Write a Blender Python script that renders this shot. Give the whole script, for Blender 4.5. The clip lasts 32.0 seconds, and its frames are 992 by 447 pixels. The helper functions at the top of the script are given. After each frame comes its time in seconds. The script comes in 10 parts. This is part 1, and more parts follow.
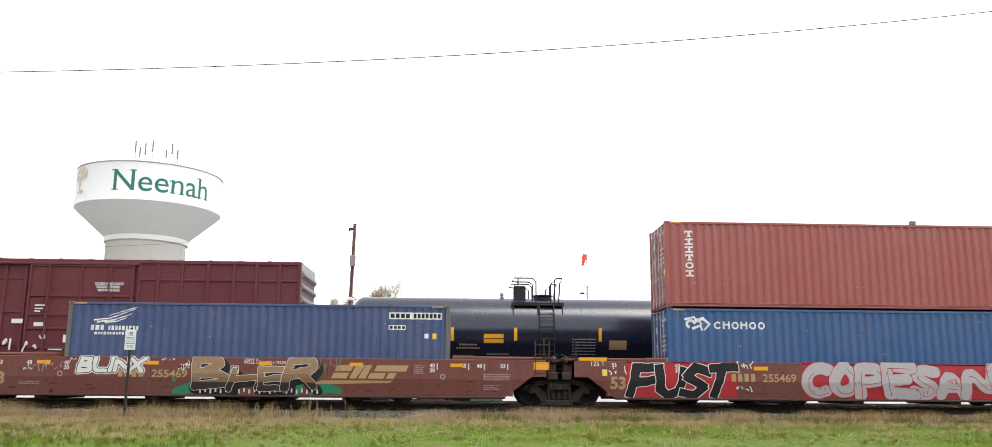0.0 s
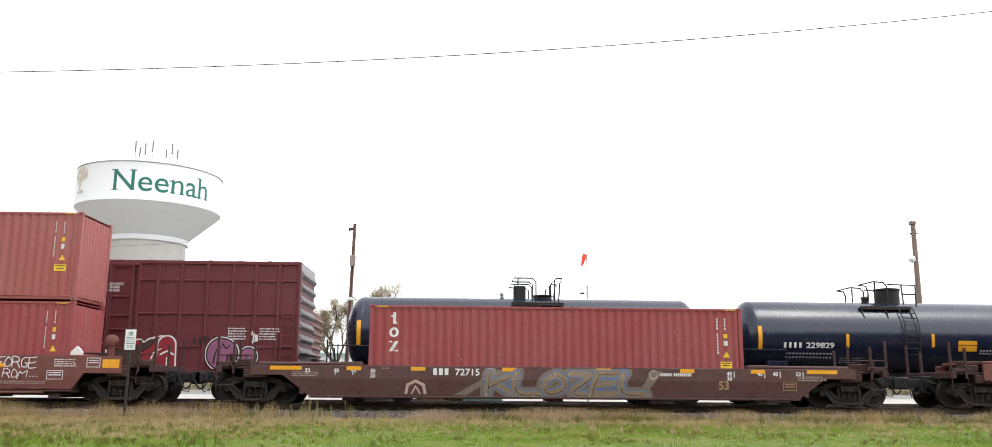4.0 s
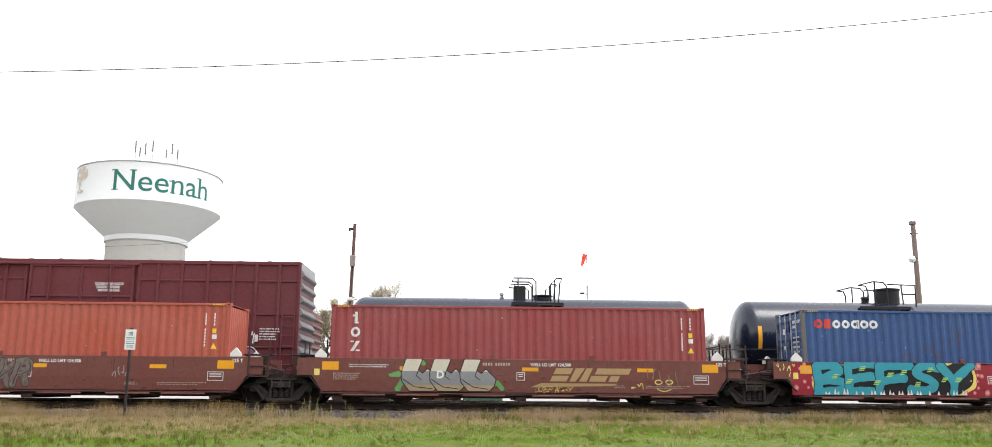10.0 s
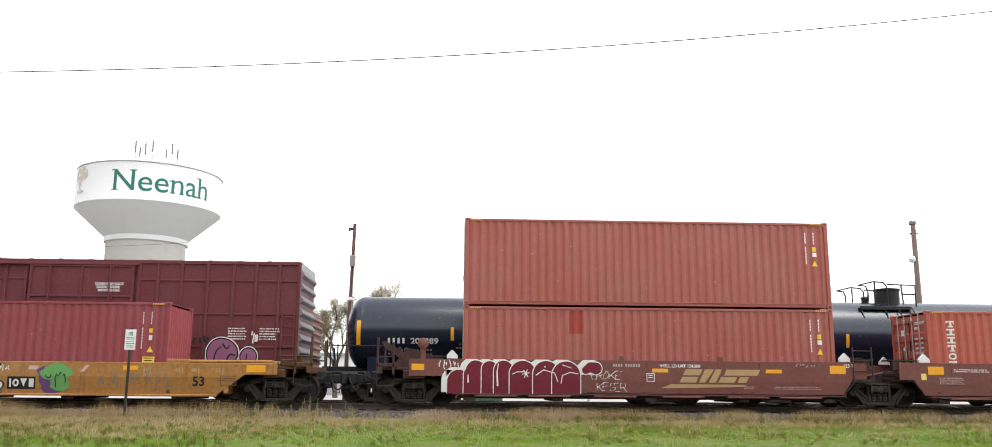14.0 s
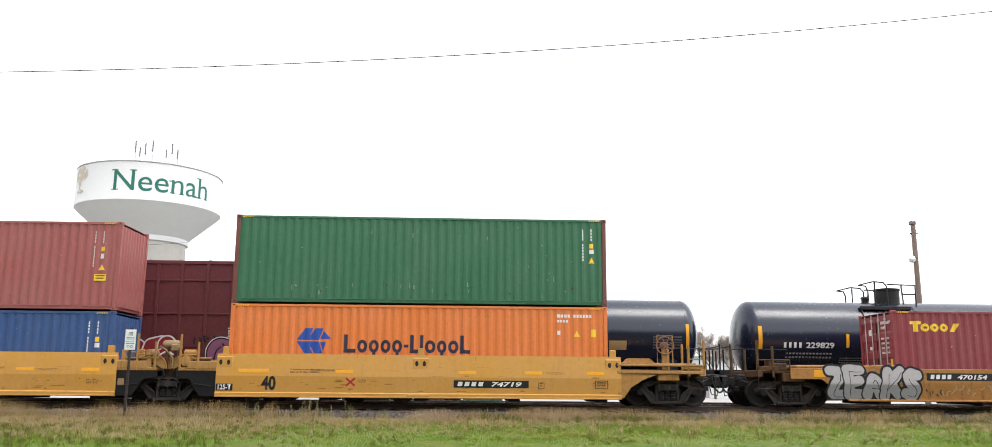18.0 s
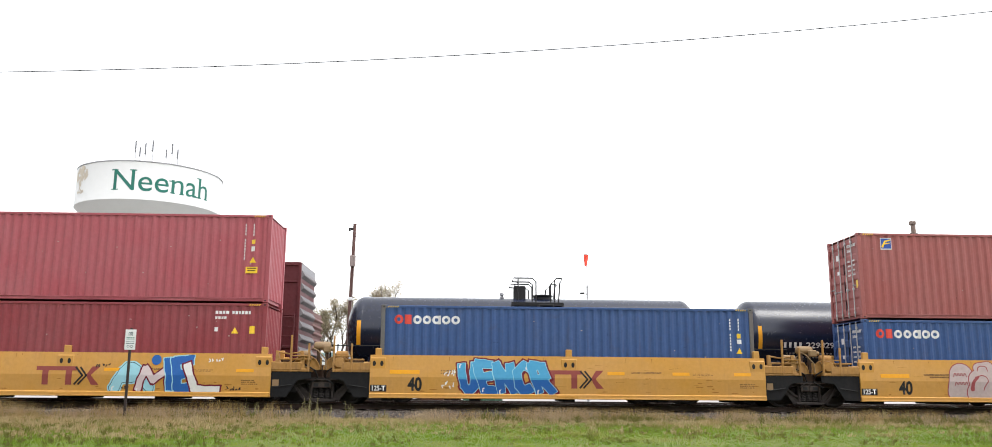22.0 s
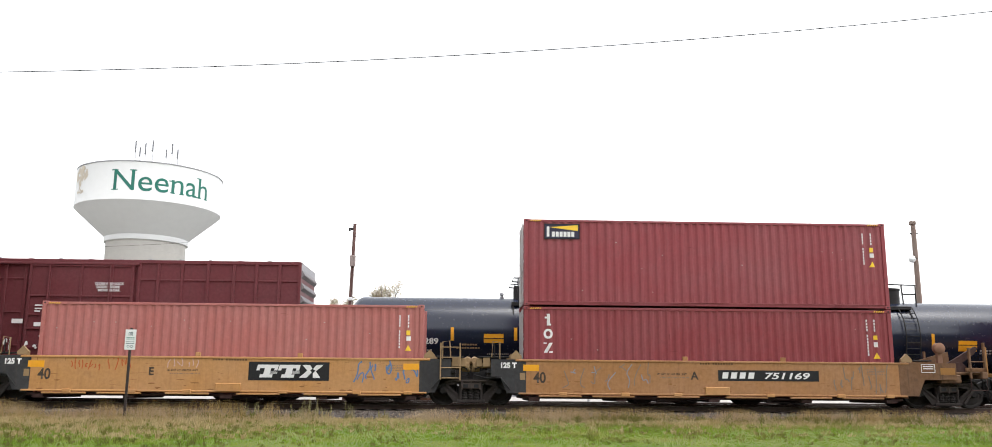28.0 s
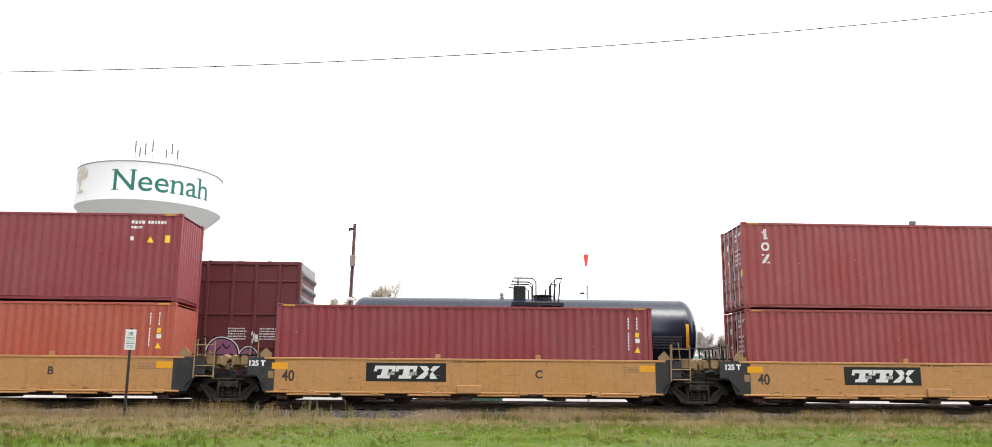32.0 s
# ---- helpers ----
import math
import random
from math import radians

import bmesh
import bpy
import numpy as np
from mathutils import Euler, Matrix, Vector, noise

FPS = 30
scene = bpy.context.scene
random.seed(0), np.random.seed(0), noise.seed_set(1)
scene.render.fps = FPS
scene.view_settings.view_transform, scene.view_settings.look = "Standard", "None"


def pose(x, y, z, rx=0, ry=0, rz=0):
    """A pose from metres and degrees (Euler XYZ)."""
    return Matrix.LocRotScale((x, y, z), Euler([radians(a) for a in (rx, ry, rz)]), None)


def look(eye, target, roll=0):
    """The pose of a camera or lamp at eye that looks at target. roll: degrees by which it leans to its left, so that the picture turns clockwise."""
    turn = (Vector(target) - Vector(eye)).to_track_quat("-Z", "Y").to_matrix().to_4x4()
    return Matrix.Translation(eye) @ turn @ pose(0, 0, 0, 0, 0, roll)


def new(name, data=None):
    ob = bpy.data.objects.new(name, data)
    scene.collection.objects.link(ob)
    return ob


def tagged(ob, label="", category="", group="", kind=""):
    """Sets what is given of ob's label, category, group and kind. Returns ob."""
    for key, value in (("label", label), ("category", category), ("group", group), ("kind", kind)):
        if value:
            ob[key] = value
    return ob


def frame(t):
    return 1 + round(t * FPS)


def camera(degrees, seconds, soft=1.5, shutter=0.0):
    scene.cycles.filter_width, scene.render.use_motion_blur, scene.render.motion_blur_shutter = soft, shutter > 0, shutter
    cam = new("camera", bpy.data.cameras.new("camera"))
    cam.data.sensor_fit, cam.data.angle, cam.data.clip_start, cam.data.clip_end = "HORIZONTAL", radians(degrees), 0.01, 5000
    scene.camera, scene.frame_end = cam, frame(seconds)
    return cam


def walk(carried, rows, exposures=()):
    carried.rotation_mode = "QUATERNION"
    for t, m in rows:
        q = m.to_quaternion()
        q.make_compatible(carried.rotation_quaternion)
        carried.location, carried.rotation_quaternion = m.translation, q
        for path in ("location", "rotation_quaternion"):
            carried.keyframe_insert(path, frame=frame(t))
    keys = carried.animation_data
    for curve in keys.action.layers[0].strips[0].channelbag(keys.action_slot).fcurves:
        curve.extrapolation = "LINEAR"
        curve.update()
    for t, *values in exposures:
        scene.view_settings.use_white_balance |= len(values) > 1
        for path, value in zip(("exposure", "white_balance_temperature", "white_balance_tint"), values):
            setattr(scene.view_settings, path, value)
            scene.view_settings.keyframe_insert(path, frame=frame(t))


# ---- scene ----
cam = camera(59.2, 32.0, soft=0.85)
EYE = pose(0, -29.67, 1.70, 90 + 10.83, 0, -2.164) @ pose(0, 0, 0, 0, 0, 0.438)
walk(cam, [(0, EYE), (32, EYE)])


def run(t):
    """How far the passing train has gone at t seconds; it gathers speed slowly."""
    a = t - 16.0
    return 8.94109 * a + 0.480992 * a ** 2 / 20 - 0.015288 * a ** 3 / 600 - 0.105745 * a ** 4 / 20000


# light: a bright overcast noon
world = bpy.data.worlds.new("overcast_sky")
scene.world = world
world.use_nodes = True
wn = world.node_tree
wn.nodes.clear()
sky = wn.nodes.new("ShaderNodeTexSky")
sky.sky_type, sky.sun_disc = "NISHITA", False
sky.sun_elevation, sky.sun_rotation = radians(65), radians(116)
sky.dust_density, sky.air_density, sky.ozone_density = 1.5, 1.0, 0.3
grey = wn.nodes.new("ShaderNodeHueSaturation")
grey.inputs["Saturation"].default_value = 0.12
back = wn.nodes.new("ShaderNodeBackground")
back.inputs["Strength"].default_value = 0.15
wout = wn.nodes.new("ShaderNodeOutputWorld")
wn.links.new(sky.outputs["Color"], grey.inputs["Color"])
wn.links.new(grey.outputs["Color"], back.inputs["Color"])
wn.links.new(back.outputs["Background"], wout.inputs["Surface"])
sun = new("sun", bpy.data.lights.new("sun", "SUN"))
sun.data.energy, sun.data.angle, sun.data.color = 0.42, radians(25), (1.0, 0.97, 0.93)
sun.matrix_world = look((0, 0, 0), (-0.22, 0.23, -0.948))
scene.view_settings.exposure = 1.57

# ---- materials ----


def link(nt, a, b):
    nt.links.new(a, b)


def surface(name, base, rough=0.6, metal=0.0, fade=0.25, grain=0.12, streak=0.0, stain=(0.10, 0.05, 0.03), bump=0.15, size=1.0, spec=0.4, coat=0.0):
    """Painted or raw surface: broad fading, fine grain, vertical streaks and patches of stain, slight relief."""
    m = bpy.data.materials.new(name)
    m.use_nodes = True
    m.diffuse_color = (*base, 1)
    nt = m.node_tree
    b = nt.nodes["Principled BSDF"]
    N = nt.nodes.new
    tc, inf = N("ShaderNodeTexCoord"), N("ShaderNodeObjectInfo")
    off = N("ShaderNodeVectorMath")
    off.operation = "ADD"
    mul = N("ShaderNodeMath")
    mul.operation, mul.inputs[1].default_value = "MULTIPLY", 40.0
    link(nt, inf.outputs["Random"], mul.inputs[0])
    link(nt, tc.outputs["Object"], off.inputs[0])
    link(nt, mul.outputs[0], off.inputs[1])

    def wave(scale, detail, vec):
        n = N("ShaderNodeTexNoise")
        n.inputs["Scale"].default_value, n.inputs["Detail"].default_value, n.inputs["Roughness"].default_value = scale, detail, 0.6
        link(nt, vec, n.inputs["Vector"])
        return n.outputs["Fac"]

    def ramp(fac, lo, hi):
        r = N("ShaderNodeMapRange")
        r.inputs["From Min"].default_value, r.inputs["From Max"].default_value = lo, hi
        link(nt, fac, r.inputs["Value"])
        return r.outputs["Result"]

    def mix(fac, a, c, amount):
        k = N("ShaderNodeMath")
        k.operation, k.inputs[1].default_value = "MULTIPLY", amount
        link(nt, fac, k.inputs[0])
        x = N("ShaderNodeMix")
        x.data_type = "RGBA"
        link(nt, k.outputs[0], x.inputs["Factor"])
        for s, v in ((x.inputs["A"], a), (x.inputs["B"], c)):
            if isinstance(v, tuple):
                s.default_value = (*v, 1)
            else:
                link(nt, v, s)
        return x.outputs["Result"]

    broad = ramp(wave(0.55 * size, 3, off.outputs[0]), 0.35, 0.7)
    lum = sum(base) / 3
    pale = tuple(min(0.9, c * 0.72 + lum * 0.28 + 0.05) for c in base)
    col = mix(broad, base, pale, fade)
    fine = wave(9 * size, 6, off.outputs[0])
    col = mix(ramp(fine, 0.3, 0.75), col, tuple(c * 0.5 for c in base), grain * 2)
    if streak:
        st = N("ShaderNodeMapping")
        st.inputs["Scale"].default_value = (5.0, 5.0, 0.35)
        link(nt, off.outputs[0], st.inputs["Vector"])
        col = mix(ramp(wave(1.6, 5, st.outputs[0]), 0.53, 0.78), col, stain, streak)
        col = mix(ramp(wave(2.2 * size, 8, off.outputs[0]), 0.60, 0.74), col, stain, streak * 0.8)
    link(nt, col, b.inputs["Base Color"])
    rr = N("ShaderNodeMapRange")
    rr.inputs["To Min"].default_value, rr.inputs["To Max"].default_value = max(0.05, rough - 0.12), min(1, rough + 0.15)
    link(nt, fine, rr.inputs["Value"])
    link(nt, rr.outputs["Result"], b.inputs["Roughness"])
    b.inputs["Metallic"].default_value = metal
    b.inputs["Specular IOR Level"].default_value = spec
    b.inputs["Coat Weight"].default_value = coat
    if bump:
        bp = N("ShaderNodeBump")
        bp.inputs["Strength"].default_value, bp.inputs["Distance"].default_value = bump, 0.02
        link(nt, wave(5 * size, 5, off.outputs[0]), bp.inputs["Height"])
        link(nt, bp.outputs["Normal"], b.inputs["Normal"])
    return m


def paint(name, c, rough=0.55, grain=0.1):
    return surface(name, c, rough, fade=0.15, grain=grain, bump=0.03, spec=0.3)


box_red = surface("container_red", (0.30, 0.053, 0.053), 0.55, fade=0.35, streak=0.25, stain=(0.13, 0.035, 0.028))
box_maroon = surface("container_maroon", (0.255, 0.041, 0.049), 0.55, fade=0.3, streak=0.2, stain=(0.10, 0.02, 0.02))
box_wine = surface("container_dark_maroon", (0.235, 0.036, 0.042), 0.55, fade=0.25, streak=0.25, stain=(0.09, 0.018, 0.018))
box_rose = surface("container_rose_red", (0.36, 0.072, 0.088), 0.5, fade=0.35, streak=0.1, stain=(0.2, 0.04, 0.045))
box_brown = surface("container_brown", (0.33, 0.087, 0.078), 0.55, fade=0.35, streak=0.2, stain=(0.17, 0.04, 0.03))
box_rusty = surface("container_orange_brown", (0.35, 0.089, 0.068), 0.55, fade=0.35, streak=0.2, stain=(0.18, 0.045, 0.03))
box_dusty = surface("container_dusty_red", (0.40, 0.128, 0.112), 0.55, fade=0.35, streak=0.12, stain=(0.22, 0.06, 0.05))
box_brick = surface("container_brick_orange", (0.42, 0.086, 0.050), 0.55, fade=0.3, streak=0.25, stain=(0.18, 0.04, 0.025))
box_blue = surface("container_blue", (0.032, 0.080, 0.225), 0.5, fade=0.18, streak=0.3, stain=(0.06, 0.045, 0.05))
box_navy = surface("container_navy", (0.050, 0.078, 0.185), 0.55, fade=0.4, streak=0.25, stain=(0.03, 0.035, 0.06))
box_sky = surface("container_faded_blue", (0.034, 0.098, 0.245), 0.55, fade=0.28, streak=0.5, stain=(0.16, 0.07, 0.04))
box_green = surface("container_green", (0.03, 0.14, 0.065), 0.5, fade=0.25, streak=0.25, stain=(0.02, 0.07, 0.03))
box_orange = surface("container_orange", (0.72, 0.19, 0.035), 0.5, fade=0.25, streak=0.2, stain=(0.35, 0.10, 0.03))
box_pink = surface("container_pink", (0.68, 0.035, 0.25), 0.45, fade=0.12, streak=0.08, stain=(0.4, 0.05, 0.17))
car_brown = surface("railcar_brown", (0.170, 0.050, 0.038), 0.65, fade=0.3, grain=0.2, streak=0.3, stain=(0.055, 0.028, 0.02))
car_fec = surface("railcar_dark_brown", (0.095, 0.042, 0.036), 0.65, fade=0.3, grain=0.2, streak=0.3, stain=(0.05, 0.028, 0.022))
car_yellow = surface("railcar_yellow", (0.54, 0.268, 0.042), 0.55, fade=0.3, grain=0.12, streak=0.28, stain=(0.30, 0.15, 0.05))
end_yellow = surface("railcar_end_yellow", (0.40, 0.20, 0.045), 0.65, fade=0.35, grain=0.25, streak=0.65, stain=(0.13, 0.075, 0.035))
rusty_wheel = surface("rusty_wheel", (0.24, 0.12, 0.075), 0.75, grain=0.2, streak=0.4)
car_ochre = surface("railcar_ochre", (0.495, 0.245, 0.078), 0.6, fade=0.3, grain=0.2, streak=0.38, stain=(0.22, 0.10, 0.04))
car_ochre_worn = surface("railcar_worn_ochre", (0.37, 0.175, 0.060), 0.65, fade=0.35, grain=0.25, streak=0.6, stain=(0.19, 0.085, 0.035))
car_ochre_dirty = surface("railcar_dirty_ochre", (0.165, 0.078, 0.032), 0.75, fade=0.4, grain=0.3, streak=0.9, stain=(0.06, 0.032, 0.018))
car_mustard = surface("railcar_mustard", (0.39, 0.175, 0.036), 0.65, fade=0.35, grain=0.28, streak=0.8, stain=(0.13, 0.06, 0.026))
end_black = surface("railcar_end_black", (0.010, 0.010, 0.011), 0.7, fade=0.1, grain=0.2, streak=0.25, stain=(0.03, 0.022, 0.018), spec=0.2)
grime = surface("bogie_grime", (0.036, 0.028, 0.025), 0.7, fade=0.15, spec=0.3, grain=0.3, streak=0.3, stain=(0.04, 0.02, 0.014))
car_end_brown = surface("railcar_end_brown", (0.062, 0.030, 0.026), 0.75, fade=0.3, grain=0.3, streak=0.5, stain=(0.022, 0.015, 0.012), spec=0.25)
# Near-black: grease, plus the shade of the frames' outer ends put into the colour
greasy_shaded = surface("greasy_iron", (0.013, 0.011, 0.010), 0.6, fade=0.2, grain=0.3, spec=0.25)
bolster_rust = surface("bolster_rust", (0.062, 0.045, 0.038), 0.75, fade=0.25, spec=0.3, grain=0.35, streak=0.4, stain=(0.03, 0.02, 0.015))
spring_grey = surface("spring_steel", (0.040, 0.034, 0.031), 0.6, metal=0.3, grain=0.2)
bar_zinc = surface("zinc_bar", (0.50, 0.49, 0.49), 0.5, metal=0.25, streak=0.4, stain=(0.22, 0.16, 0.13))
wheel_steel = surface("wheel_steel", (0.022, 0.017, 0.015), 0.7, metal=0.2, fade=0.15, grain=0.25)
rail_steel = surface("rail_steel", (0.09, 0.06, 0.05), 0.6, metal=0.6, grain=0.2)
rail_top = surface("rail_head", (0.45, 0.44, 0.43), 0.3, metal=1.0, grain=0.1)
tank_black = surface("tank_black", (0.010, 0.014, 0.032), 0.22, fade=0.0, grain=0.1, streak=0.12, stain=(0.03, 0.03, 0.033), bump=0.03, spec=0.55)
boxcar_paint = surface("boxcar_oxide_red", (0.125, 0.020, 0.025), 0.6, fade=0.15, grain=0.2, streak=0.3, stain=(0.05, 0.018, 0.016))
galv = surface("galvanised_sheet", (0.31, 0.305, 0.32), 0.6, metal=0.2, streak=0.5, stain=(0.10, 0.085, 0.08))
end_zinc = surface("weathered_zinc", (0.17, 0.155, 0.16), 0.65, metal=0.15, streak=0.6, stain=(0.07, 0.05, 0.05))
tower_white = surface("tower_white", (0.60, 0.60, 0.595), 0.5, fade=0.2, grain=0.04, streak=0.05, stain=(0.55, 0.55, 0.53), size=0.1, bump=0.02)
tower_rim = surface("tower_rim", (0.27, 0.27, 0.28), 0.6, fade=0.2, size=0.1)
aerial_grey = surface("aerial_grey", (0.14, 0.14, 0.15), 0.6)
tower_concrete = surface("tower_concrete", (0.42, 0.40, 0.37), 0.85, fade=0.2, grain=0.1, streak=0.1, stain=(0.3, 0.28, 0.26), size=0.1)
tower_green = paint("tower_green", (0.015, 0.14, 0.105))
tower_tan = paint("tower_tan", (0.52, 0.45, 0.36))
wood_pole = surface("weathered_pole", (0.23, 0.17, 0.14), 0.85, streak=0.4, stain=(0.06, 0.04, 0.03))
white_paint = paint("white_lettering", (0.72, 0.71, 0.70))
grey_paint = paint("grey_lettering", (0.36, 0.34, 0.33))
dim_paint = paint("faded_lettering", (0.42, 0.33, 0.29))
gold_paint = paint("gold_lettering", (0.41, 0.27, 0.125))
tan_paint = paint("tan_lettering", (0.38, 0.25, 0.12))
amber = paint("amber_reflector", (0.80, 0.36, 0.015), 0.4)
yellow_label = paint("yellow_label", (0.85, 0.55, 0.03), 0.4)
black_paint = paint("black_lettering", (0.012, 0.012, 0.013))
maroon_paint = paint("maroon_lettering", (0.26, 0.055, 0.045))
red_paint = paint("red_lettering", (0.65, 0.06, 0.04))
blue_paint = paint("blue_lettering", (0.02, 0.075, 0.36))
ink_paint = paint("dark_blue_lettering", (0.025, 0.022, 0.05))
steel_grey = surface("bare_steel", (0.32, 0.32, 0.33), 0.5, metal=0.5, grain=0.15)
dark_iron = surface("dark_iron", (0.016, 0.015, 0.015), 0.65, metal=0.2, fade=0.15, grain=0.2)
sign_white = paint("sign_white", (0.75, 0.77, 0.76))
sign_green = paint("sign_green", (0.16, 0.30, 0.25))
post_brown = surface("rusty_post", (0.035, 0.025, 0.022), 0.8)
orange_cloth = surface("orange_fabric", (0.80, 0.07, 0.035), 0.8, grain=0.05)

# ---- mesh helpers ----


class Shape:
    """Vertices and faces of one part, gathered piece by piece."""

    def __init__(self):
        self.v, self.f, self.smooth = [], [], False

    def add(self, vs, fs):
        k = len(self.v)
        self.v += [tuple(p) for p in vs]
        self.f += [tuple(i + k for i in g) for g in fs]
        return self

    def box(self, x0, x1, y0, y1, z0, z1, b=0.0):
        b = min(b, (x1 - x0) / 2.1, (y1 - y0) / 2.1, (z1 - z0) / 2.1)
        if b <= 0:
            return self.add([(x, y, z) for z in (z0, z1) for y in (y0, y1) for x in (x0, x1)],
                            [(0, 2, 3, 1), (4, 5, 7, 6), (0, 1, 5, 4), (2, 6, 7, 3), (0, 4, 6, 2), (1, 3, 7, 5)])
        vs, idx = [], {}
        for sx in (0, 1):
            for sy in (0, 1):
                for sz in (0, 1):
                    c = ((x0, x1)[sx], (y0, y1)[sy], (z0, z1)[sz])
                    d = (b if not sx else -b, b if not sy else -b, b if not sz else -b)
                    for a in range(3):
                        idx[sx, sy, sz, a] = len(vs)
                        vs.append(tuple(c[i] if i == a else c[i] + d[i] for i in range(3)))
        fs = []
        for a in range(3):
            i, j = [(1, 2), (2, 0), (0, 1)][a]
            for s in (0, 1):
                g = []
                for p, q in ((0, 0), (1, 0), (1, 1), (0, 1)):
                    k = [0, 0, 0]
                    k[a], k[i], k[j] = s, p, q
                    g.append(idx[(*k, a)])
                fs.append(tuple(g if s else g[::-1]))
            for p in (0, 1):
                for q in (0, 1):
                    k0, k1 = [0, 0, 0], [0, 0, 0]
                    k0[i] = k1[i] = p
                    k0[j] = k1[j] = q
                    k1[a] = 1
                    g = [idx[(*k0, i)], idx[(*k1, i)], idx[(*k1, j)], idx[(*k0, j)]]
                    fs.append(tuple(g if (p + q) % 2 else g[::-1]))
        for sx in (0, 1):
            for sy in (0, 1):
                for sz in (0, 1):
                    g = [idx[sx, sy, sz, a] for a in range(3)]
                    fs.append(tuple(g if (sx + sy + sz) % 2 else g[::-1]))
        return self.add(vs, fs)

    def prism(self, pts, y0, y1):
        """A polygon in x and z, drawn out along y."""
        n = len(pts)
        area = sum(pts[i][0] * pts[(i + 1) % n][1] - pts[(i + 1) % n][0] * pts[i][1] for i in range(n))
        if area < 0:
            pts = pts[::-1]
        vs = [(x, y0, z) for x, z in pts] + [(x, y1, z) for x, z in pts]
        fs = [tuple(range(n)), tuple(range(2 * n - 1, n - 1, -1))]
        fs += [(i, n + i, n + (i + 1) % n, (i + 1) % n) for i in range(n)]
        return self.add(vs, fs)

    def tube(self, path, r, n=8, cap=True, r1=None):
        """A round bar along a path of points; r1: radius at its end."""
        path = [Vector(p) for p in path]
        m = len(path)
        vs, fs = [], []
        for i, p in enumerate(path):
            d = (path[min(i + 1, m - 1)] - path[max(i - 1, 0)]).normalized()
            u = d.cross(Vector((0, 0, 1)) if abs(d.z) < 0.9 else Vector((1, 0, 0))).normalized()
            w = d.cross(u)
            q = r if r1 is None else r + (r1 - r) * i / (m - 1)
            vs += [p + (u * math.cos(2 * math.pi * k / n) + w * math.sin(2 * math.pi * k / n)) * q for k in range(n)]
        for i in range(m - 1):
            fs += [(i * n + k, i * n + (k + 1) % n, (i + 1) * n + (k + 1) % n, (i + 1) * n + k) for k in range(n)]
        if cap:
            fs += [tuple(range(n - 1, -1, -1)), tuple((m - 1) * n + k for k in range(n))]
        return self.add(vs, fs)

    def lathe(self, prof, axis="z", n=32, at=(0, 0, 0)):
        """A profile of (radius, height) turned round an axis."""
        vs, fs = [], []
        for r, h in prof:
            for k in range(n):
                a, b = r * math.cos(2 * math.pi * k / n), r * math.sin(2 * math.pi * k / n)
                p = {"z": (a, b, h), "y": (b, h, a), "x": (h, a, b)}[axis]
                vs.append((p[0] + at[0], p[1] + at[1], p[2] + at[2]))
        for i in range(len(prof) - 1):
            fs += [(i * n + k, i * n + (k + 1) % n, (i + 1) * n + (k + 1) % n, (i + 1) * n + k) for k in range(n)]
        if prof[0][0] > 1e-6:
            fs.append(tuple(range(n - 1, -1, -1)))
        if prof[-1][0] > 1e-6:
            fs.append(tuple((len(prof) - 1) * n + k for k in range(n)))
        return self.add(vs, fs)

    def mesh(self, name, smooth=False):
        me = bpy.data.meshes.new(name)
        me.from_pydata(self.v, [], self.f)
        if smooth:
            me.polygons.foreach_set("use_smooth", [True] * len(me.polygons))
            me.set_sharp_from_angle(angle=radians(35))
        me.materials.append(None)
        me.update()
        return me


def part(name, shape, material, parent, label="", smooth=False):
    """Links a Shape (or a mesh shared by alike pieces) as one mesh object under a thing or a part."""
    me = shape if isinstance(shape, bpy.types.Mesh) else shape.mesh(name, smooth)
    ob = new(name, me)
    ob.material_slots[0].link = "OBJECT"
    ob.material_slots[0].material = material
    ob.parent = parent
    if label:
        tagged(ob, label)
    return ob


def thing(name, m, label, category, group="", kind=""):
    ob = new(name)
    ob.empty_display_size = 0.2
    ob.matrix_basis = m
    return tagged(ob, label, category, group, kind)


def solid(name, shape, material, label, category, group="", kind="", m=None, smooth=False):
    """A thing made of one mesh."""
    ob = new(name, shape.mesh(name, smooth))
    ob.material_slots[0].link = "OBJECT"
    ob.material_slots[0].material = material
    if m is not None:
        ob.matrix_basis = m
    return tagged(ob, label, category, group, kind)


MOVING = []   # (thing, place along the train, height)


def rides(ob, s, z):
    MOVING.append((ob, s, z))
    return ob


# ---- flat marks: polygons in u (along) and v (up) ----


def rect(u, v, w, h, slant=0.0):
    return [(u, v), (u + w, v), (u + w + slant * h, v + h), (u + slant * h, v + h)]


def ring(u, v, w, h, t, n=14, a0=0.0, a1=2 * math.pi, slant=0.0):
    """Quads of an oval band centred at (u, v)."""
    out = []
    for i in range(n):
        a, b = a0 + (a1 - a0) * i / n, a0 + (a1 - a0) * (i + 1) / n
        q = []
        for ang, k in ((a, 1), (b, 1), (b, 0), (a, 0)):
            rx, rz = (w / 2, h / 2) if k else (w / 2 - t, h / 2 - t)
            y = rz * math.sin(ang)
            q.append((u + rx * math.cos(ang) + slant * y, v + y))
        out.append(q)
    return out


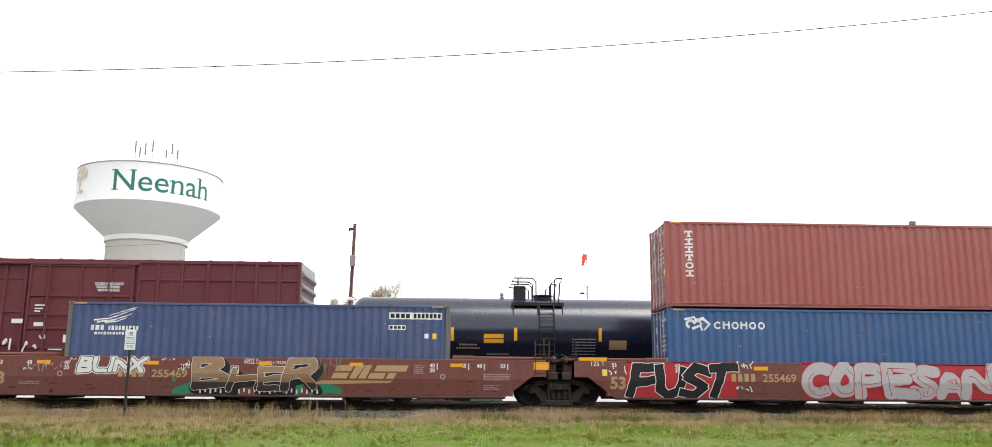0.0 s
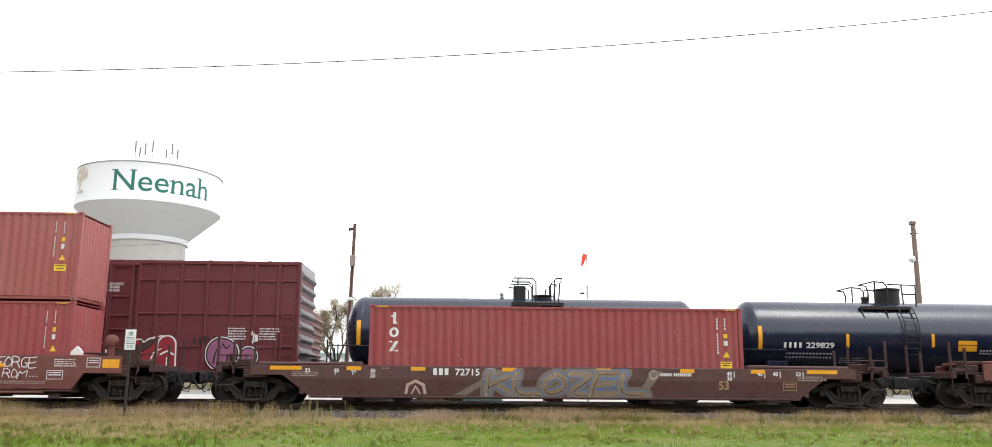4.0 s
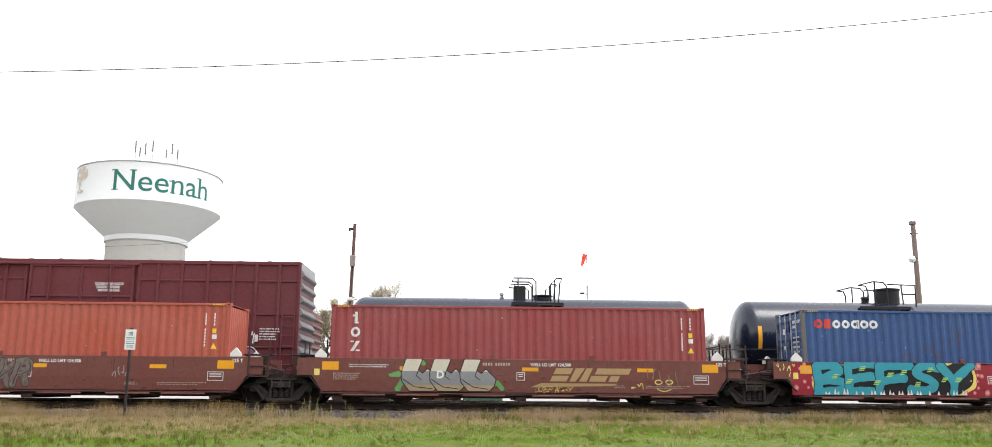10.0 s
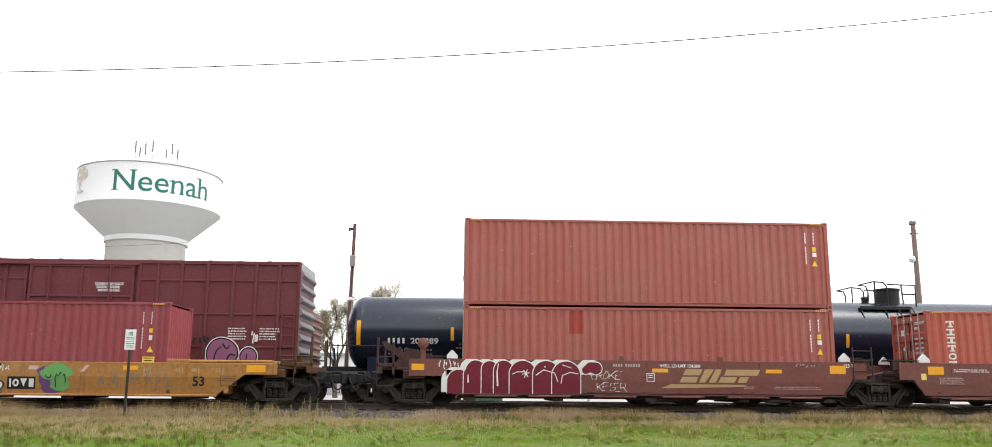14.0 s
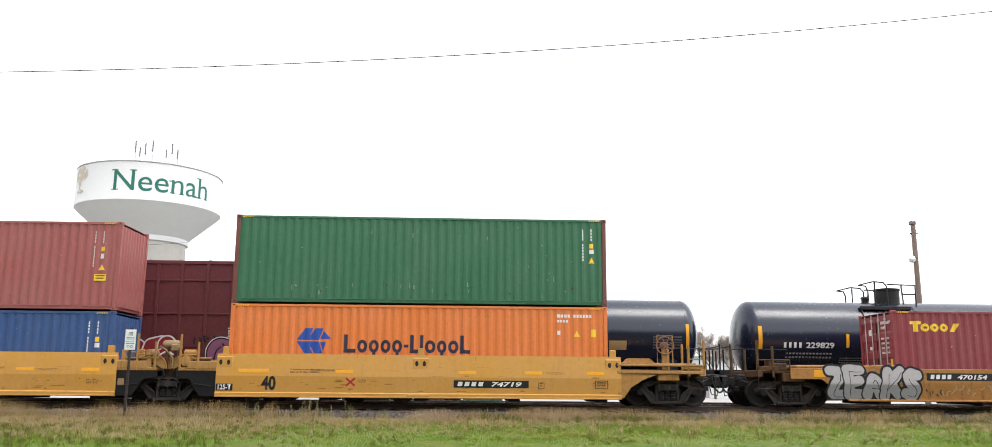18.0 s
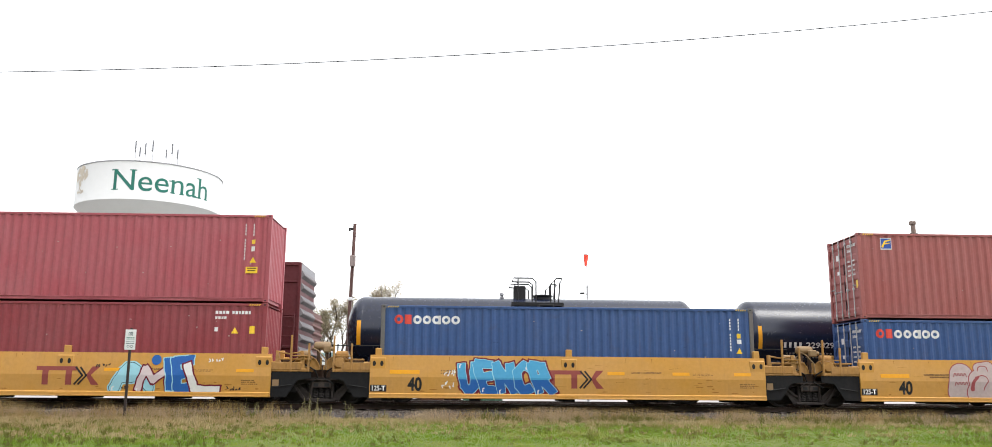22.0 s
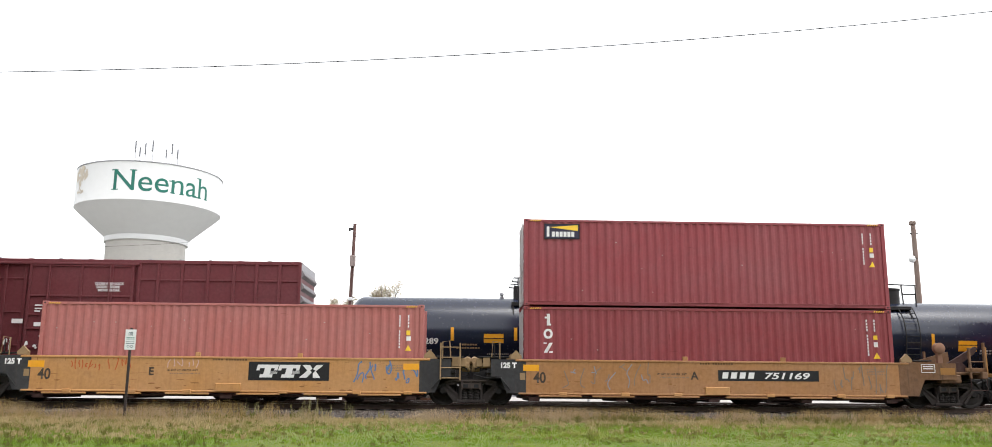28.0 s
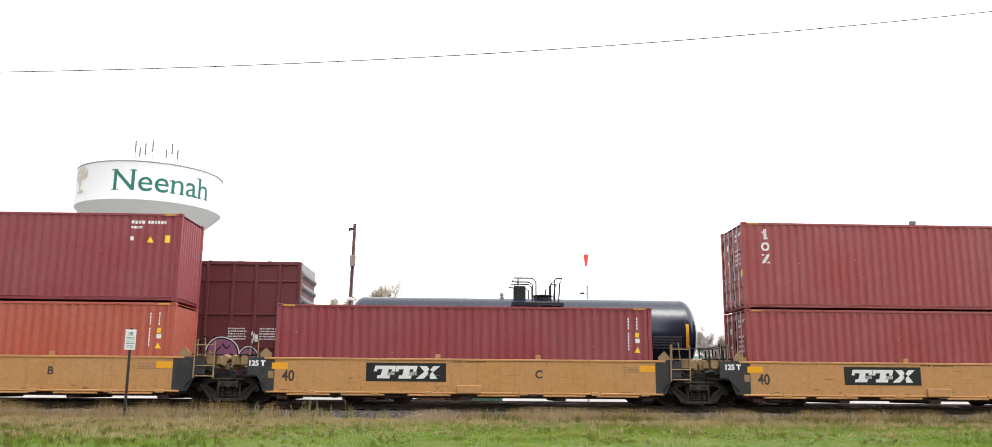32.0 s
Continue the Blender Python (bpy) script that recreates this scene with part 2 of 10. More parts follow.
def stroke(pts, t0, t1=None):
    """A painted line through points, its width going from t0 to t1."""
    t1 = t0 if t1 is None else t1
    out, n = [], len(pts) - 1
    for i in range(n):
        (a, b), (c, d) = pts[i], pts[i + 1]
        l = math.hypot(c - a, d - b) or 1
        nx, ny = -(d - b) / l, (c - a) / l
        p, q = (t0 + (t1 - t0) * i / n) / 2, (t0 + (t1 - t0) * (i + 1) / n) / 2
        ex, ey = (c - a) / l * p * 0.6, (d - b) / l * p * 0.6
        out.append([(a + nx * p - ex, b + ny * p - ey), (a - nx * p - ex, b - ny * p - ey), (c - nx * q + ex, d - ny * q + ey), (c + nx * q + ex, d + ny * q + ey)])
    return out


def bars(u, v, n, w, h, gap, tall=0.0, rnd=None, slant=0.0):
    """A row of plain bars in place of writing."""
    out, x = [], u
    for i in range(n):
        k = 1.0 if not rnd else rnd.uniform(0.75, 1.15)
        out.append(rect(x, v, w * k, h * (1.0 if not tall or (i % 3) else 1 + tall), slant))
        x += w * k + gap
    return out


PITCH, DEEP = 0.278, 0.034
STEPS = (0.0, 0.072, 0.140, 0.210, 0.278)


def dent(x):
    """Depth of the corrugated wall at x."""
    p = (x + 5.84) % PITCH
    if p < 0.072:
        return 0.0
    if p < 0.140:
        return DEEP * (p - 0.072) / 0.068
    if p < 0.210:
        return DEEP
    return DEEP * (0.278 - p) / 0.068


def clip(poly, c, side):
    out = []
    for i in range(len(poly)):
        p, q = poly[i], poly[(i + 1) % len(poly)]
        a, b = (p[0] - c) * side, (q[0] - c) * side
        if a >= 0:
            out.append(p)
        if (a >= 0) != (b >= 0):
            k = a / (a - b)
            out.append((c, p[1] + (q[1] - p[1]) * k))
    return out


def marks(name, polys, material, parent, y, label="", drape=False, at=(0, 0), scale=1.0):
    """Paint on the camera's side of a thing, 4 mm proud; draped over the ribs where the wall is corrugated."""
    s = Shape()
    y0 = y
    for i, poly in enumerate(polys):
        y = y0 - 0.000016 * (i % 180)
        poly = [(u * scale + at[0], v * scale + at[1]) for u, v in poly]
        ar = sum(poly[i][0] * poly[(i + 1) % len(poly)][1] - poly[(i + 1) % len(poly)][0] * poly[i][1] for i in range(len(poly)))
        if ar < 0:
            poly = poly[::-1]
        if not drape:
            s.add([(u, y - 0.004, v) for u, v in poly], [tuple(range(len(poly)))])
            continue
        lo, hi = min(p[0] for p in poly), max(p[0] for p in poly)
        k = math.floor((lo + 5.84) / PITCH)
        edges = []
        while k * PITCH - 5.84 < hi:
            edges += [k * PITCH - 5.84 + e for e in STEPS[:-1]]
            k += 1
        edges = [e for e in edges if lo < e < hi]
        rest, cells = poly, []
        for e in edges:
            cells.append(clip(rest, e, -1))
            rest = clip(rest, e, 1)
        cells.append(rest)
        for c in cells:
            if len(c) > 2:
                s.add([(u, y - 0.004 + dent(u), v) for u, v in c], [tuple(range(len(c)))])
    ob = part(SINGULAR.get(name, name), s, material, parent, label)
    return tagged(ob, kind="stuff") if name.endswith(("_bars", "_dots", "_cores", "_drips", "_icicles", "_spots", "_strokes", "_shine", "_cuts", "_specks", "_scuffs", "rust_runs")) else ob


SINGULAR = {"data_bars": "data_stencil", "number_bars": "number_stencil", "rail_scuffs": "rail_wear", "wear_scuffs": "wall_wear", "paint_specks": "paint_chipping", "grime_scuffs": "grime", "rust_runs": "rust_staining", "pale_scuffs": "pale_wear", "caution_bars": "caution_text", "brand_bars": "brand_text", "sign_bars": "sign_text"}


def shapes(name, polys, material, parent, y, label="", drape=False):
    """Painted shapes that do not touch one another, each a part of its own."""
    groups = []
    for poly in polys:
        b = [min(p[0] for p in poly), max(p[0] for p in poly), min(p[1] for p in poly), max(p[1] for p in poly)]
        hit = [g for g in groups if any(b[0] < c[1] + 0.003 and c[0] < b[1] + 0.003 and b[2] < c[3] + 0.003 and c[2] < b[3] + 0.003 for c in g[1])]
        one = ([poly], [b])
        for g in hit:
            one[0].extend(g[0])
            one[1].extend(g[1])
            groups.remove(g)
        groups.append(one)
    return [marks(name, g[0], material, parent, y, label, drape) for g in groups]


def words(name, body, size, material, parent, y, u, v, label="", shear=0.0, bold=0.0, width=1.0):
    """Readable writing, with the built-in font, on the camera's side of a thing."""
    cu = bpy.data.curves.new(name, "FONT")
    cu.body, cu.size, cu.shear, cu.offset, cu.space_character = body, size, shear, bold, 1.0
    ob = bpy.data.objects.new(name, cu)
    me = bpy.data.meshes.new_from_object(ob)
    bpy.data.objects.remove(ob)
    for w in me.vertices:
        w.co = (u + w.co.x * width, y - 0.004, v + w.co.y)
    me.materials.clear()
    me.materials.append(None)
    return part(name, me, material, parent, label)

# ---- the passing train: containers ----
RAIL = 1.24
wear_dark = paint("rust_scuff", (0.07, 0.032, 0.026), 0.8)
CACHE = {}


def shared(key, build):
    if key not in CACHE:
        CACHE[key] = build()
    return CACHE[key]


def corrugated(z0, z1, y, x0=-5.98, x1=5.98):
    """The near long wall, outside at y, folded in upright ribs."""
    s, xs = Shape(), [x0]
    k = 0
    while True:
        base = -5.84 + k * PITCH
        for e in STEPS[:-1]:
            if x0 < base + e < x1:
                xs.append(base + e)
        k += 1
        if base > x1:
            break
    xs.append(x1)
    for i, x in enumerate(xs):
        s.v += [(x, y + dent(x), z0), (x, y + dent(x), z1)]
        if i:
            s.f.append((2 * i - 2, 2 * i, 2 * i + 1, 2 * i - 1))
    return s


def end_ribs(z0, z1, x):
    s, ys, k = Shape(), [], 0
    n = 9
    w = 2.16 / n
    for i in range(n):
        for e, d in ((0, 0), (0.27, 0), (0.5, 1), (0.77, 1)):
            ys.append((-1.08 + (i + e) * w, d))
    ys.append((1.08, 0))
    for i, (y, d) in enumerate(ys):
        s.v += [(x - d * 0.045, y, z0), (x - d * 0.045, y, z1)]
        if i:
            s.f.append((2 * i - 2, 2 * i, 2 * i + 1, 2 * i - 1))
    return s


def mirror_y(s):
    t = Shape()
    t.v = [(x, -y, z) for x, y, z in s.v]
    t.f = [g[::-1] for g in s.f]
    return t


def door_profile(H):
    """Section of a door leaf: five flat bands with four pressed-in ones between them."""
    z0, z1, n = 0.15, H - 0.12, 4
    out, step = [(-6.02, z0), (-6.072, z0)], (z1 - z0 - 0.2) / n
    for i in range(n):
        q = z0 + 0.2 + i * step
        out += [(-6.072, q), (-6.036, q + 0.07), (-6.036, q + step - 0.27), (-6.072, q + step - 0.20)]
    return out + [(-6.072, z1), (-6.02, z1)]


def container(s, z, high, material, label, stripes=True, post=None, doors=None):
    """A forty-foot container whose middle is at s along the train; its doors face backwards."""
    ob = thing("shipping_container", pose(0, 0, 0), label, "shipping container", "containers on the passing train")
    H = 2.896 if high else 2.591
    post, doors = post or material, doors or material
    L = 6.096

    def mk(key, fn, smooth=False):
        return shared((key, H), lambda: fn().mesh(key, smooth))

    part("side_wall", mk("side_wall", lambda: corrugated(0.14, H - 0.09, -1.205)), material, ob)
    part("side_wall", mk("side_wall_far", lambda: mirror_y(corrugated(0.14, H - 0.09, -1.205))), material, ob)
    part("front_wall", mk("front_wall", lambda: end_ribs(0.15, H - 0.11, 6.06)), material, ob)
    part("roof", mk("roof", lambda: Shape().box(-6.03, 6.03, -1.17, 1.17, H - 0.045, H - 0.02)), material, ob)
    part("floor", mk("floor", lambda: Shape().box(-6.0, 6.0, -1.15, 1.15, 0.05, 0.15)), post, ob)
    for sy in (-1, 1):
        a, b = sorted((sy * 1.16, sy * 1.213))
        c, d = sorted((sy * 1.14, sy * 1.192))
        part("bottom_rail", mk(f"bottom_rail{sy}", lambda: Shape().box(-5.93, 5.93, c, d, 0.035, 0.14, 0.008).box(-5.93, 5.93, *sorted((sy * 1.15, sy * 1.211)), 0.135, 0.158, 0.006)), material, ob)
        part("top_rail", mk(f"top_rail{sy}", lambda: Shape().box(-5.93, 5.93, a, b, H - 0.10, H - 0.02, 0.008)), material, ob)
        for sx in (-1, 1):
            p, q = sorted((sx * 6.09, sx * 5.96))
            c, d = sorted((sy * 1.216, sy * 1.08))
            part("corner_post", mk(f"corner_post{sx}{sy}", lambda: Shape().box(p, q, c, d, 0.11, H - 0.11, 0.01)), post, ob)
            for top in (0, 1):
                def cast():
                    z0 = H - 0.118 if top else 0.0
                    e, f = sorted((sx * 6.096, sx * 5.918))
                    g, h = sorted((sy * 1.219, sy * 1.057))
                    k = Shape().box(e, f, g, h, z0, z0 + 0.118, 0.012)
                    return k
                cc = part("corner_casting", mk(f"corner_casting{sx}{sy}{top}", cast), post, ob)
                if sy < 0:
                    part("hole", mk(f"hole{sx}{top}", lambda: Shape().box(sx * 6.007 - 0.035, sx * 6.007 + 0.035, -1.2215, -1.20, (H - 0.118 if top else 0) + 0.03, (H - 0.118 if top else 0) + 0.09, 0.012)), black_paint, cc)
    for sy in (-1, 1):
        a, b = sorted((sy * 0.01, sy * 1.08))
        leaf = part("door", mk(f"door{sy}", lambda: Shape().prism(door_profile(H), a, b)), doors, ob)
        for k, yy in enumerate((0.25, 0.72)):
            part("locking_bar", mk(f"locking_bar{sy}{k}", lambda: Shape().tube([(-6.10, sy * yy, 0.08), (-6.10, sy * yy, H - 0.06)], 0.019, 8).box(-6.125, -6.07, sy * yy - 0.05, sy * yy + 0.05, 1.0, 1.08, 0.01).box(-6.12, -6.07, sy * yy - 0.045, sy * yy + 0.045, 0.2, 0.27, 0.01).box(-6.12, -6.07, sy * yy - 0.045, sy * yy + 0.045, H - 0.3, H - 0.22, 0.01), True), doors if material is box_orange else bar_zinc, leaf)
        for yy, zz in ((0.25, 1.04), (0.72, 1.16)):
            part("door_handle", mk(f"door_handle{sy}{yy}", lambda: Shape().tube([(-6.115, sy * yy, zz), (-6.125, sy * (yy + 0.23), zz - 0.02)], 0.018, 6)), steel_grey, leaf)
        for zz in (0.3, 0.95, 1.6, H - 0.5):
            part("hinge", mk(f"hinge{sy}{zz}", lambda: Shape().box(-6.10, -6.05, *sorted((sy * 1.03, sy * 1.11)), zz, zz + 0.14, 0.01)), doors, leaf)
    part("door_gasket", mk("door_gasket", lambda: Shape().box(-6.074, -6.05, -0.014, 0.014, 0.16, H - 0.13)), black_paint, ob)
    if stripes:
        for k, sx in enumerate((-1, 1)):
            def stripe():
                q = Shape()
                for i in range(5):
                    u = sx * 5.70 - 0.19 + i * 0.075
                    q.add([(u, -1.2175, H - 0.088), (u + 0.034, -1.2175, H - 0.088), (u + 0.069, -1.2175, H - 0.034), (u + 0.035, -1.2175, H - 0.034)], [(0, 1, 2, 3)])
                return q
            part("height_stripes", mk(f"stripes{k}", stripe), yellow_label, ob, "yellow and black height warning stripes")
    if material is not box_pink:
        wear(ob, H, len(MOVING), shared(("wear", material.name), lambda: paint("scuffed_" + material.name, tuple(0.66 * k + 0.008 for k in material.diffuse_color[:3]), 0.8)))
    door_writing(ob, H)
    return rides(ob, s, z), H


def wear(ob, H, seed, dark):
    """Chips, scuffs and thin runs of rust on the near wall, different on each container."""
    r = random.Random(500 + seed)
    marks("paint_specks", [rect(r.uniform(-5.7, 5.6), r.uniform(0.3, H - 0.25), r.uniform(0.015, 0.05), r.uniform(0.012, 0.04)) for _ in range(r.randint(8, 18))], dim_paint, ob, -1.2052, drape=True)
    q = []
    for _ in range(r.randint(4, 9)):
        u, v, l = r.uniform(-5.7, 5.6), r.uniform(0.5, H - 0.2), r.uniform(0.04, 0.22)
        q.append([(u, v), (u + 0.016, v), (u + 0.011, v - l), (u + 0.005, v - l)])
    for _ in range(2):
        u, v, l = r.uniform(-5.7, 5.0), r.uniform(0.4, H - 0.3), r.uniform(0.1, 0.3)
        q += stroke([(u, v), (u + l * 0.5, v + r.uniform(-0.03, 0.03)), (u + l, v + r.uniform(-0.06, 0.06))], 0.012, 0.006)
    marks("wear_scuffs", q, dark, ob, -1.2053, drape=True)
    # rubbed edges of the rails
    e = [rect(r.uniform(-5.8, 5.2), H - 0.035 - r.random() * 0.04, r.uniform(0.05, 0.35), 0.012) for _ in range(9)]
    e += [rect(r.uniform(-5.8, 5.2), 0.03 + r.random() * 0.09, r.uniform(0.06, 0.5), 0.014) for _ in range(12)]
    marks("rail_scuffs", e, dark, ob, -1.2095)


def door_writing(ob, H):
    """Number, weights and notices on the doors, as plain bars and plates."""
    def plate(name, items, material):
        def build():
            q = Shape()
            for y, z, w, h in items:
                q.add([(-6.0745, y, z), (-6.0745, y - w, z), (-6.0745, y - w, z + h), (-6.0745, y, z + h)], [(0, 3, 2, 1)])
            return q.mesh(name)
        q = part(name, shared((name, H, len(items)), build), material, ob)
        if len(items) > 1:
            tagged(q, kind="stuff")
    rows = [(-0.36 - 0.075 * i, H - 0.42, 0.052, 0.10) for i in range(4)] + [(-0.72 - 0.0 - 0.055 * i, H - 0.42, 0.038, 0.10) for i in range(6)]
    rows += [(-0.36 - 0.075 * i, H - 0.58, 0.052, 0.09) for i in range(4)]
    for k in range(4):
        rows += [(-0.34 - 0.06 * i, H - 0.92 - 0.16 * k, 0.042, 0.06) for i in range(4)] + [(-0.66 - 0.06 * i, H - 0.92 - 0.16 * k, 0.042, 0.06) for i in range(4)]
    rows += [(0.55, H - 0.75, 0.28, 0.20), (0.52, H - 1.25, 0.22, 0.12)]
    plate("door_bars", rows, white_paint)
    plate("door_label", [(-0.90, 1.05, 0.14, 0.26)], yellow_label)


def numbers(ob, H, kind=0):
    """Container number and data, as plain bars, near the front end."""
    y = -1.205
    if kind == 0:      # upright columns
        col = [rect(5.295, H - 0.42 - i * 0.098, 0.04, 0.078) for i in range(11) if i not in (4,)]
        col += [rect(5.575, H - 0.42 - i * 0.105, 0.04, 0.083) for i in range(4)]
        col += [rect(5.53, H - 1.16, 0.15, 0.14)]
        marks("number_bars", col, white_paint, ob, y, drape=True)
        marks("data_label", [rect(5.53, H - 0.98, 0.13, 0.15)], yellow_label, ob, y, drape=True)
        marks("warning_triangle", [[(5.50, H - 1.48), (5.70, H - 1.48), (5.60, H - 1.29)]], yellow_label, ob, y, drape=True)
    elif kind == 1:    # upright columns with a caution plate
        col = [rect(5.235, H - 0.40 - i * 0.10, 0.04, 0.08) for i in range(12) if i not in (4,)]
        col += [rect(5.495, H - 0.40 - i * 0.105, 0.04, 0.083) for i in range(4)]
        col += [rect(5.46, H - 1.22, 0.12, 0.16)]
        marks("number_bars", col, white_paint, ob, y, drape=True)
        marks("warning_triangle", [[(5.42, H - 1.60), (5.64, H - 1.60), (5.53, H - 1.40)], rect(5.46, H - 0.98, 0.12, 0.14)], yellow_label, ob, y, drape=True)
        pl = marks("caution_plate", [rect(5.32, H - 1.95, 0.38, 0.21)], yellow_label, ob, y - 0.002, "yellow caution plate")
        marks("caution_bars", [rect(5.36, H - 1.80, 0.3, 0.03), rect(5.38, H - 1.88, 0.25, 0.03)], black_paint, pl, y - 0.005)
    elif kind == 2:    # flat rows
        polys = bars(4.45, H - 0.36, 4, 0.085, 0.10, 0.028) + bars(4.98, H - 0.36, 6, 0.075, 0.10, 0.028) + bars(4.45, H - 0.52, 4, 0.07, 0.08, 0.025)
        polys += [rect(4.45, H - 0.92, 0.1, 0.13)]
        marks("number_bars", polys, white_paint, ob, y, drape=True)
        marks("warning_triangle", [[(4.98, H - 0.98), (5.20, H - 0.98), (5.09, H - 0.78)]], yellow_label, ob, y, drape=True)
        marks("data_label", [rect(5.56, H - 0.98, 0.16, 0.24)], yellow_label, ob, y, drape=True)


# brand marks as plain shapes
def logo_tower(ob, u, top, material, step, kinds, w, h, t):
    """Upright brand mark: a column of plain crosses, rings and diamonds."""
    p, v = [], top
    for k in kinds:
        v -= step
        if k == "c":
            p += [rect(u + w * 0.36, v, t * 1.3, h), rect(u + w * 0.14, v + h * 0.60, w * 0.5, t * 0.8), rect(u + w * 0.36, v, w * 0.45, t * 0.7)]
        elif k == "o":
            p += ring(u + w / 2, v + h / 2, w, h, t, 14)
        elif k == "e":
            p += ring(u + w / 2, v + h * 0.45, w, h * 0.85, t, 16)
        elif k == "a":
            p += [rect(u + w * 0.36, v, w * 0.28, h), rect(u + w * 0.2, v, w * 0.6, t * 0.7), rect(u, v + h - t, w, t), rect(u, v + h - t * 1.7, t * 0.6, t * 0.7), rect(u + w - t * 0.6, v + h - t * 1.7, t * 0.6, t * 0.7)]
        elif k == "x":
            p += [[(u, v), (u + w * 0.4, v), (u + w, v + h * 0.85), (u + w * 0.62, v + h * 0.85)], rect(u + w * 0.6, v, w * 0.4, t * 0.6), rect(u, v + h * 0.75, w * 0.35, t * 0.6)]
        elif k == "i":
            p += [rect(u + w * 0.35, v, w * 0.3, h), rect(u, v, w, t), rect(u, v + h - t, w, t)]
        elif k == "n":
            p += [rect(u + w * 0.08, v, t * 0.8, h), rect(u + w * 0.75, v, t * 0.8, h), [(u + w * 0.08, v + h), (u + w * 0.36, v + h), (u + w * 0.92, v), (u + w * 0.70, v)]]
    shapes("brand_mark", p, material, ob, -1.205, drape=True)


def mark_three(ob, H, u=-5.45, top=0.18, size=1.0):
    logo_tower(ob, u, H - top, white_paint, 0.44 * size, "cex", 0.30 * size, 0.38 * size, 0.075 * size)


def mark_six(ob, H):
    logo_tower(ob, -5.42, H - 0.28, white_paint, 0.265, "aiiaoi", 0.27, 0.215, 0.052)


def mark_rings(ob, H):
    """Two red and five white rings in a row."""
    v = H - 0.62
    shapes("brand_mark", ring(-5.52, v + 0.15, 0.29, 0.30, 0.085, 14) + [rect(-5.33, v, 0.22, 0.30)], red_paint, ob, -1.205, drape=True)
    q = []
    for i in range(5):
        c = -4.92 + i * 0.31
        q += ring(c, v + 0.14, 0.28, 0.28, 0.08, 14)
        if i == 2:
            q += [rect(c + 0.06, v, 0.08, 0.28)]
    shapes("brand_mark", q, white_paint, ob, -1.205, drape=True)


def mark_blocks_yellow(ob, H):
    """A yellow bar, three rings and a slanted block."""
    v = H - 0.70
    p = [rect(-5.50, v + 0.25, 0.40, 0.10), rect(-5.38, v, 0.15, 0.28)]
    p += ring(-4.98, v + 0.14, 0.30, 0.27, 0.09, 12) + ring(-4.66, v + 0.14, 0.29, 0.27, 0.09, 12) + ring(-4.35, v + 0.14, 0.29, 0.27, 0.09, 12)
    p += [[(-4.18, v), (-4.0, v), (-3.82, v + 0.28), (-4.0, v + 0.28)]]
    shapes("brand_mark", p, yellow_label, ob, -1.205, drape=True)


def mark_orange(ob, H):
    v = 1.31
    p = []
    for du in (0.0, 0.42):
        p += [[(-3.95 + du, v + 0.42), (-3.62 + du, v + 0.80), (-3.30 + du, v + 0.80), (-3.46 + du, v + 0.42)],
              [(-3.95 + du, v + 0.38), (-3.46 + du, v + 0.38), (-3.30 + du, v), (-3.62 + du, v)]]
    p += [[(-3.0, v + 0.46), (-2.55, v + 0.46), (-2.85, v + 0.72)], [(-3.0, v + 0.36), (-2.75, v + 0.36), (-2.85, v + 0.05)]]
    shapes("brand_mark", [[(-3.95 + (a + 3.95) * 0.78, b) for a, b in g] for g in p], blue_paint, ob, -1.205, drape=True)
    u, v, q = -2.44, 1.34, []
    for k, (w, up, dn) in enumerate(((0.42, 0.58, 0), (0.36, 0.42, 0), (0.36, 0.42, 0.15), (0.36, 0.42, 0), (0.36, 0.42, 0.15), (0.17, 0.27, -0.18), (0.30, 0.58, 0), (0.12, 0.58, 0), (0.38, 0.42, 0), (0.34, 0.42, 0.15), (0.38, 0.42, 0), (0.36, 0.58, 0))):
        if w > 0.3 and up < 0.5:
            q += ring(u + w / 2, v + 0.21, w, 0.42, 0.11, 14)
            if dn:
                q.append(rect(u + w / 2 - 0.05, v - dn, 0.11, dn + 0.08))
        else:
            q.append(rect(u, v - dn, w if w < 0.2 else 0.13, up + dn))
            if w > 0.25:
                q.append(rect(u + 0.13, v, w - 0.13, 0.12))
        u += w + 0.055
    shapes("brand_mark", [[(-2.44 + (a + 2.44) * 0.9, b) for a, b in g] for g in q], ink_paint, ob, -1.205, drape=True)


def mark_pink(ob, H):
    v, h = 0.95, 1.45
    p = [rect(-1.83, v, 0.30, h), rect(-0.93, v, 0.30, h), rect(-1.53, v + h - 0.27, 0.6, 0.27)]
    p += [rect(-0.42, v, 0.26, h), [(-0.157, v + h), (0.12, v + h), (0.597, v + h * 0.1), (0.597, v), (0.40, v), (-0.157, v + h * 0.72)], rect(0.60, v, 0.28, h)]
    p += [rect(1.08, v, 0.28, h), rect(1.363, v + h - 0.27, 0.80, 0.27), rect(1.363, v + 0.62, 0.74, 0.25), rect(1.363, v, 0.80, 0.2)]
    shapes("brand_mark", p, white_paint, ob, -1.205, drape=True)


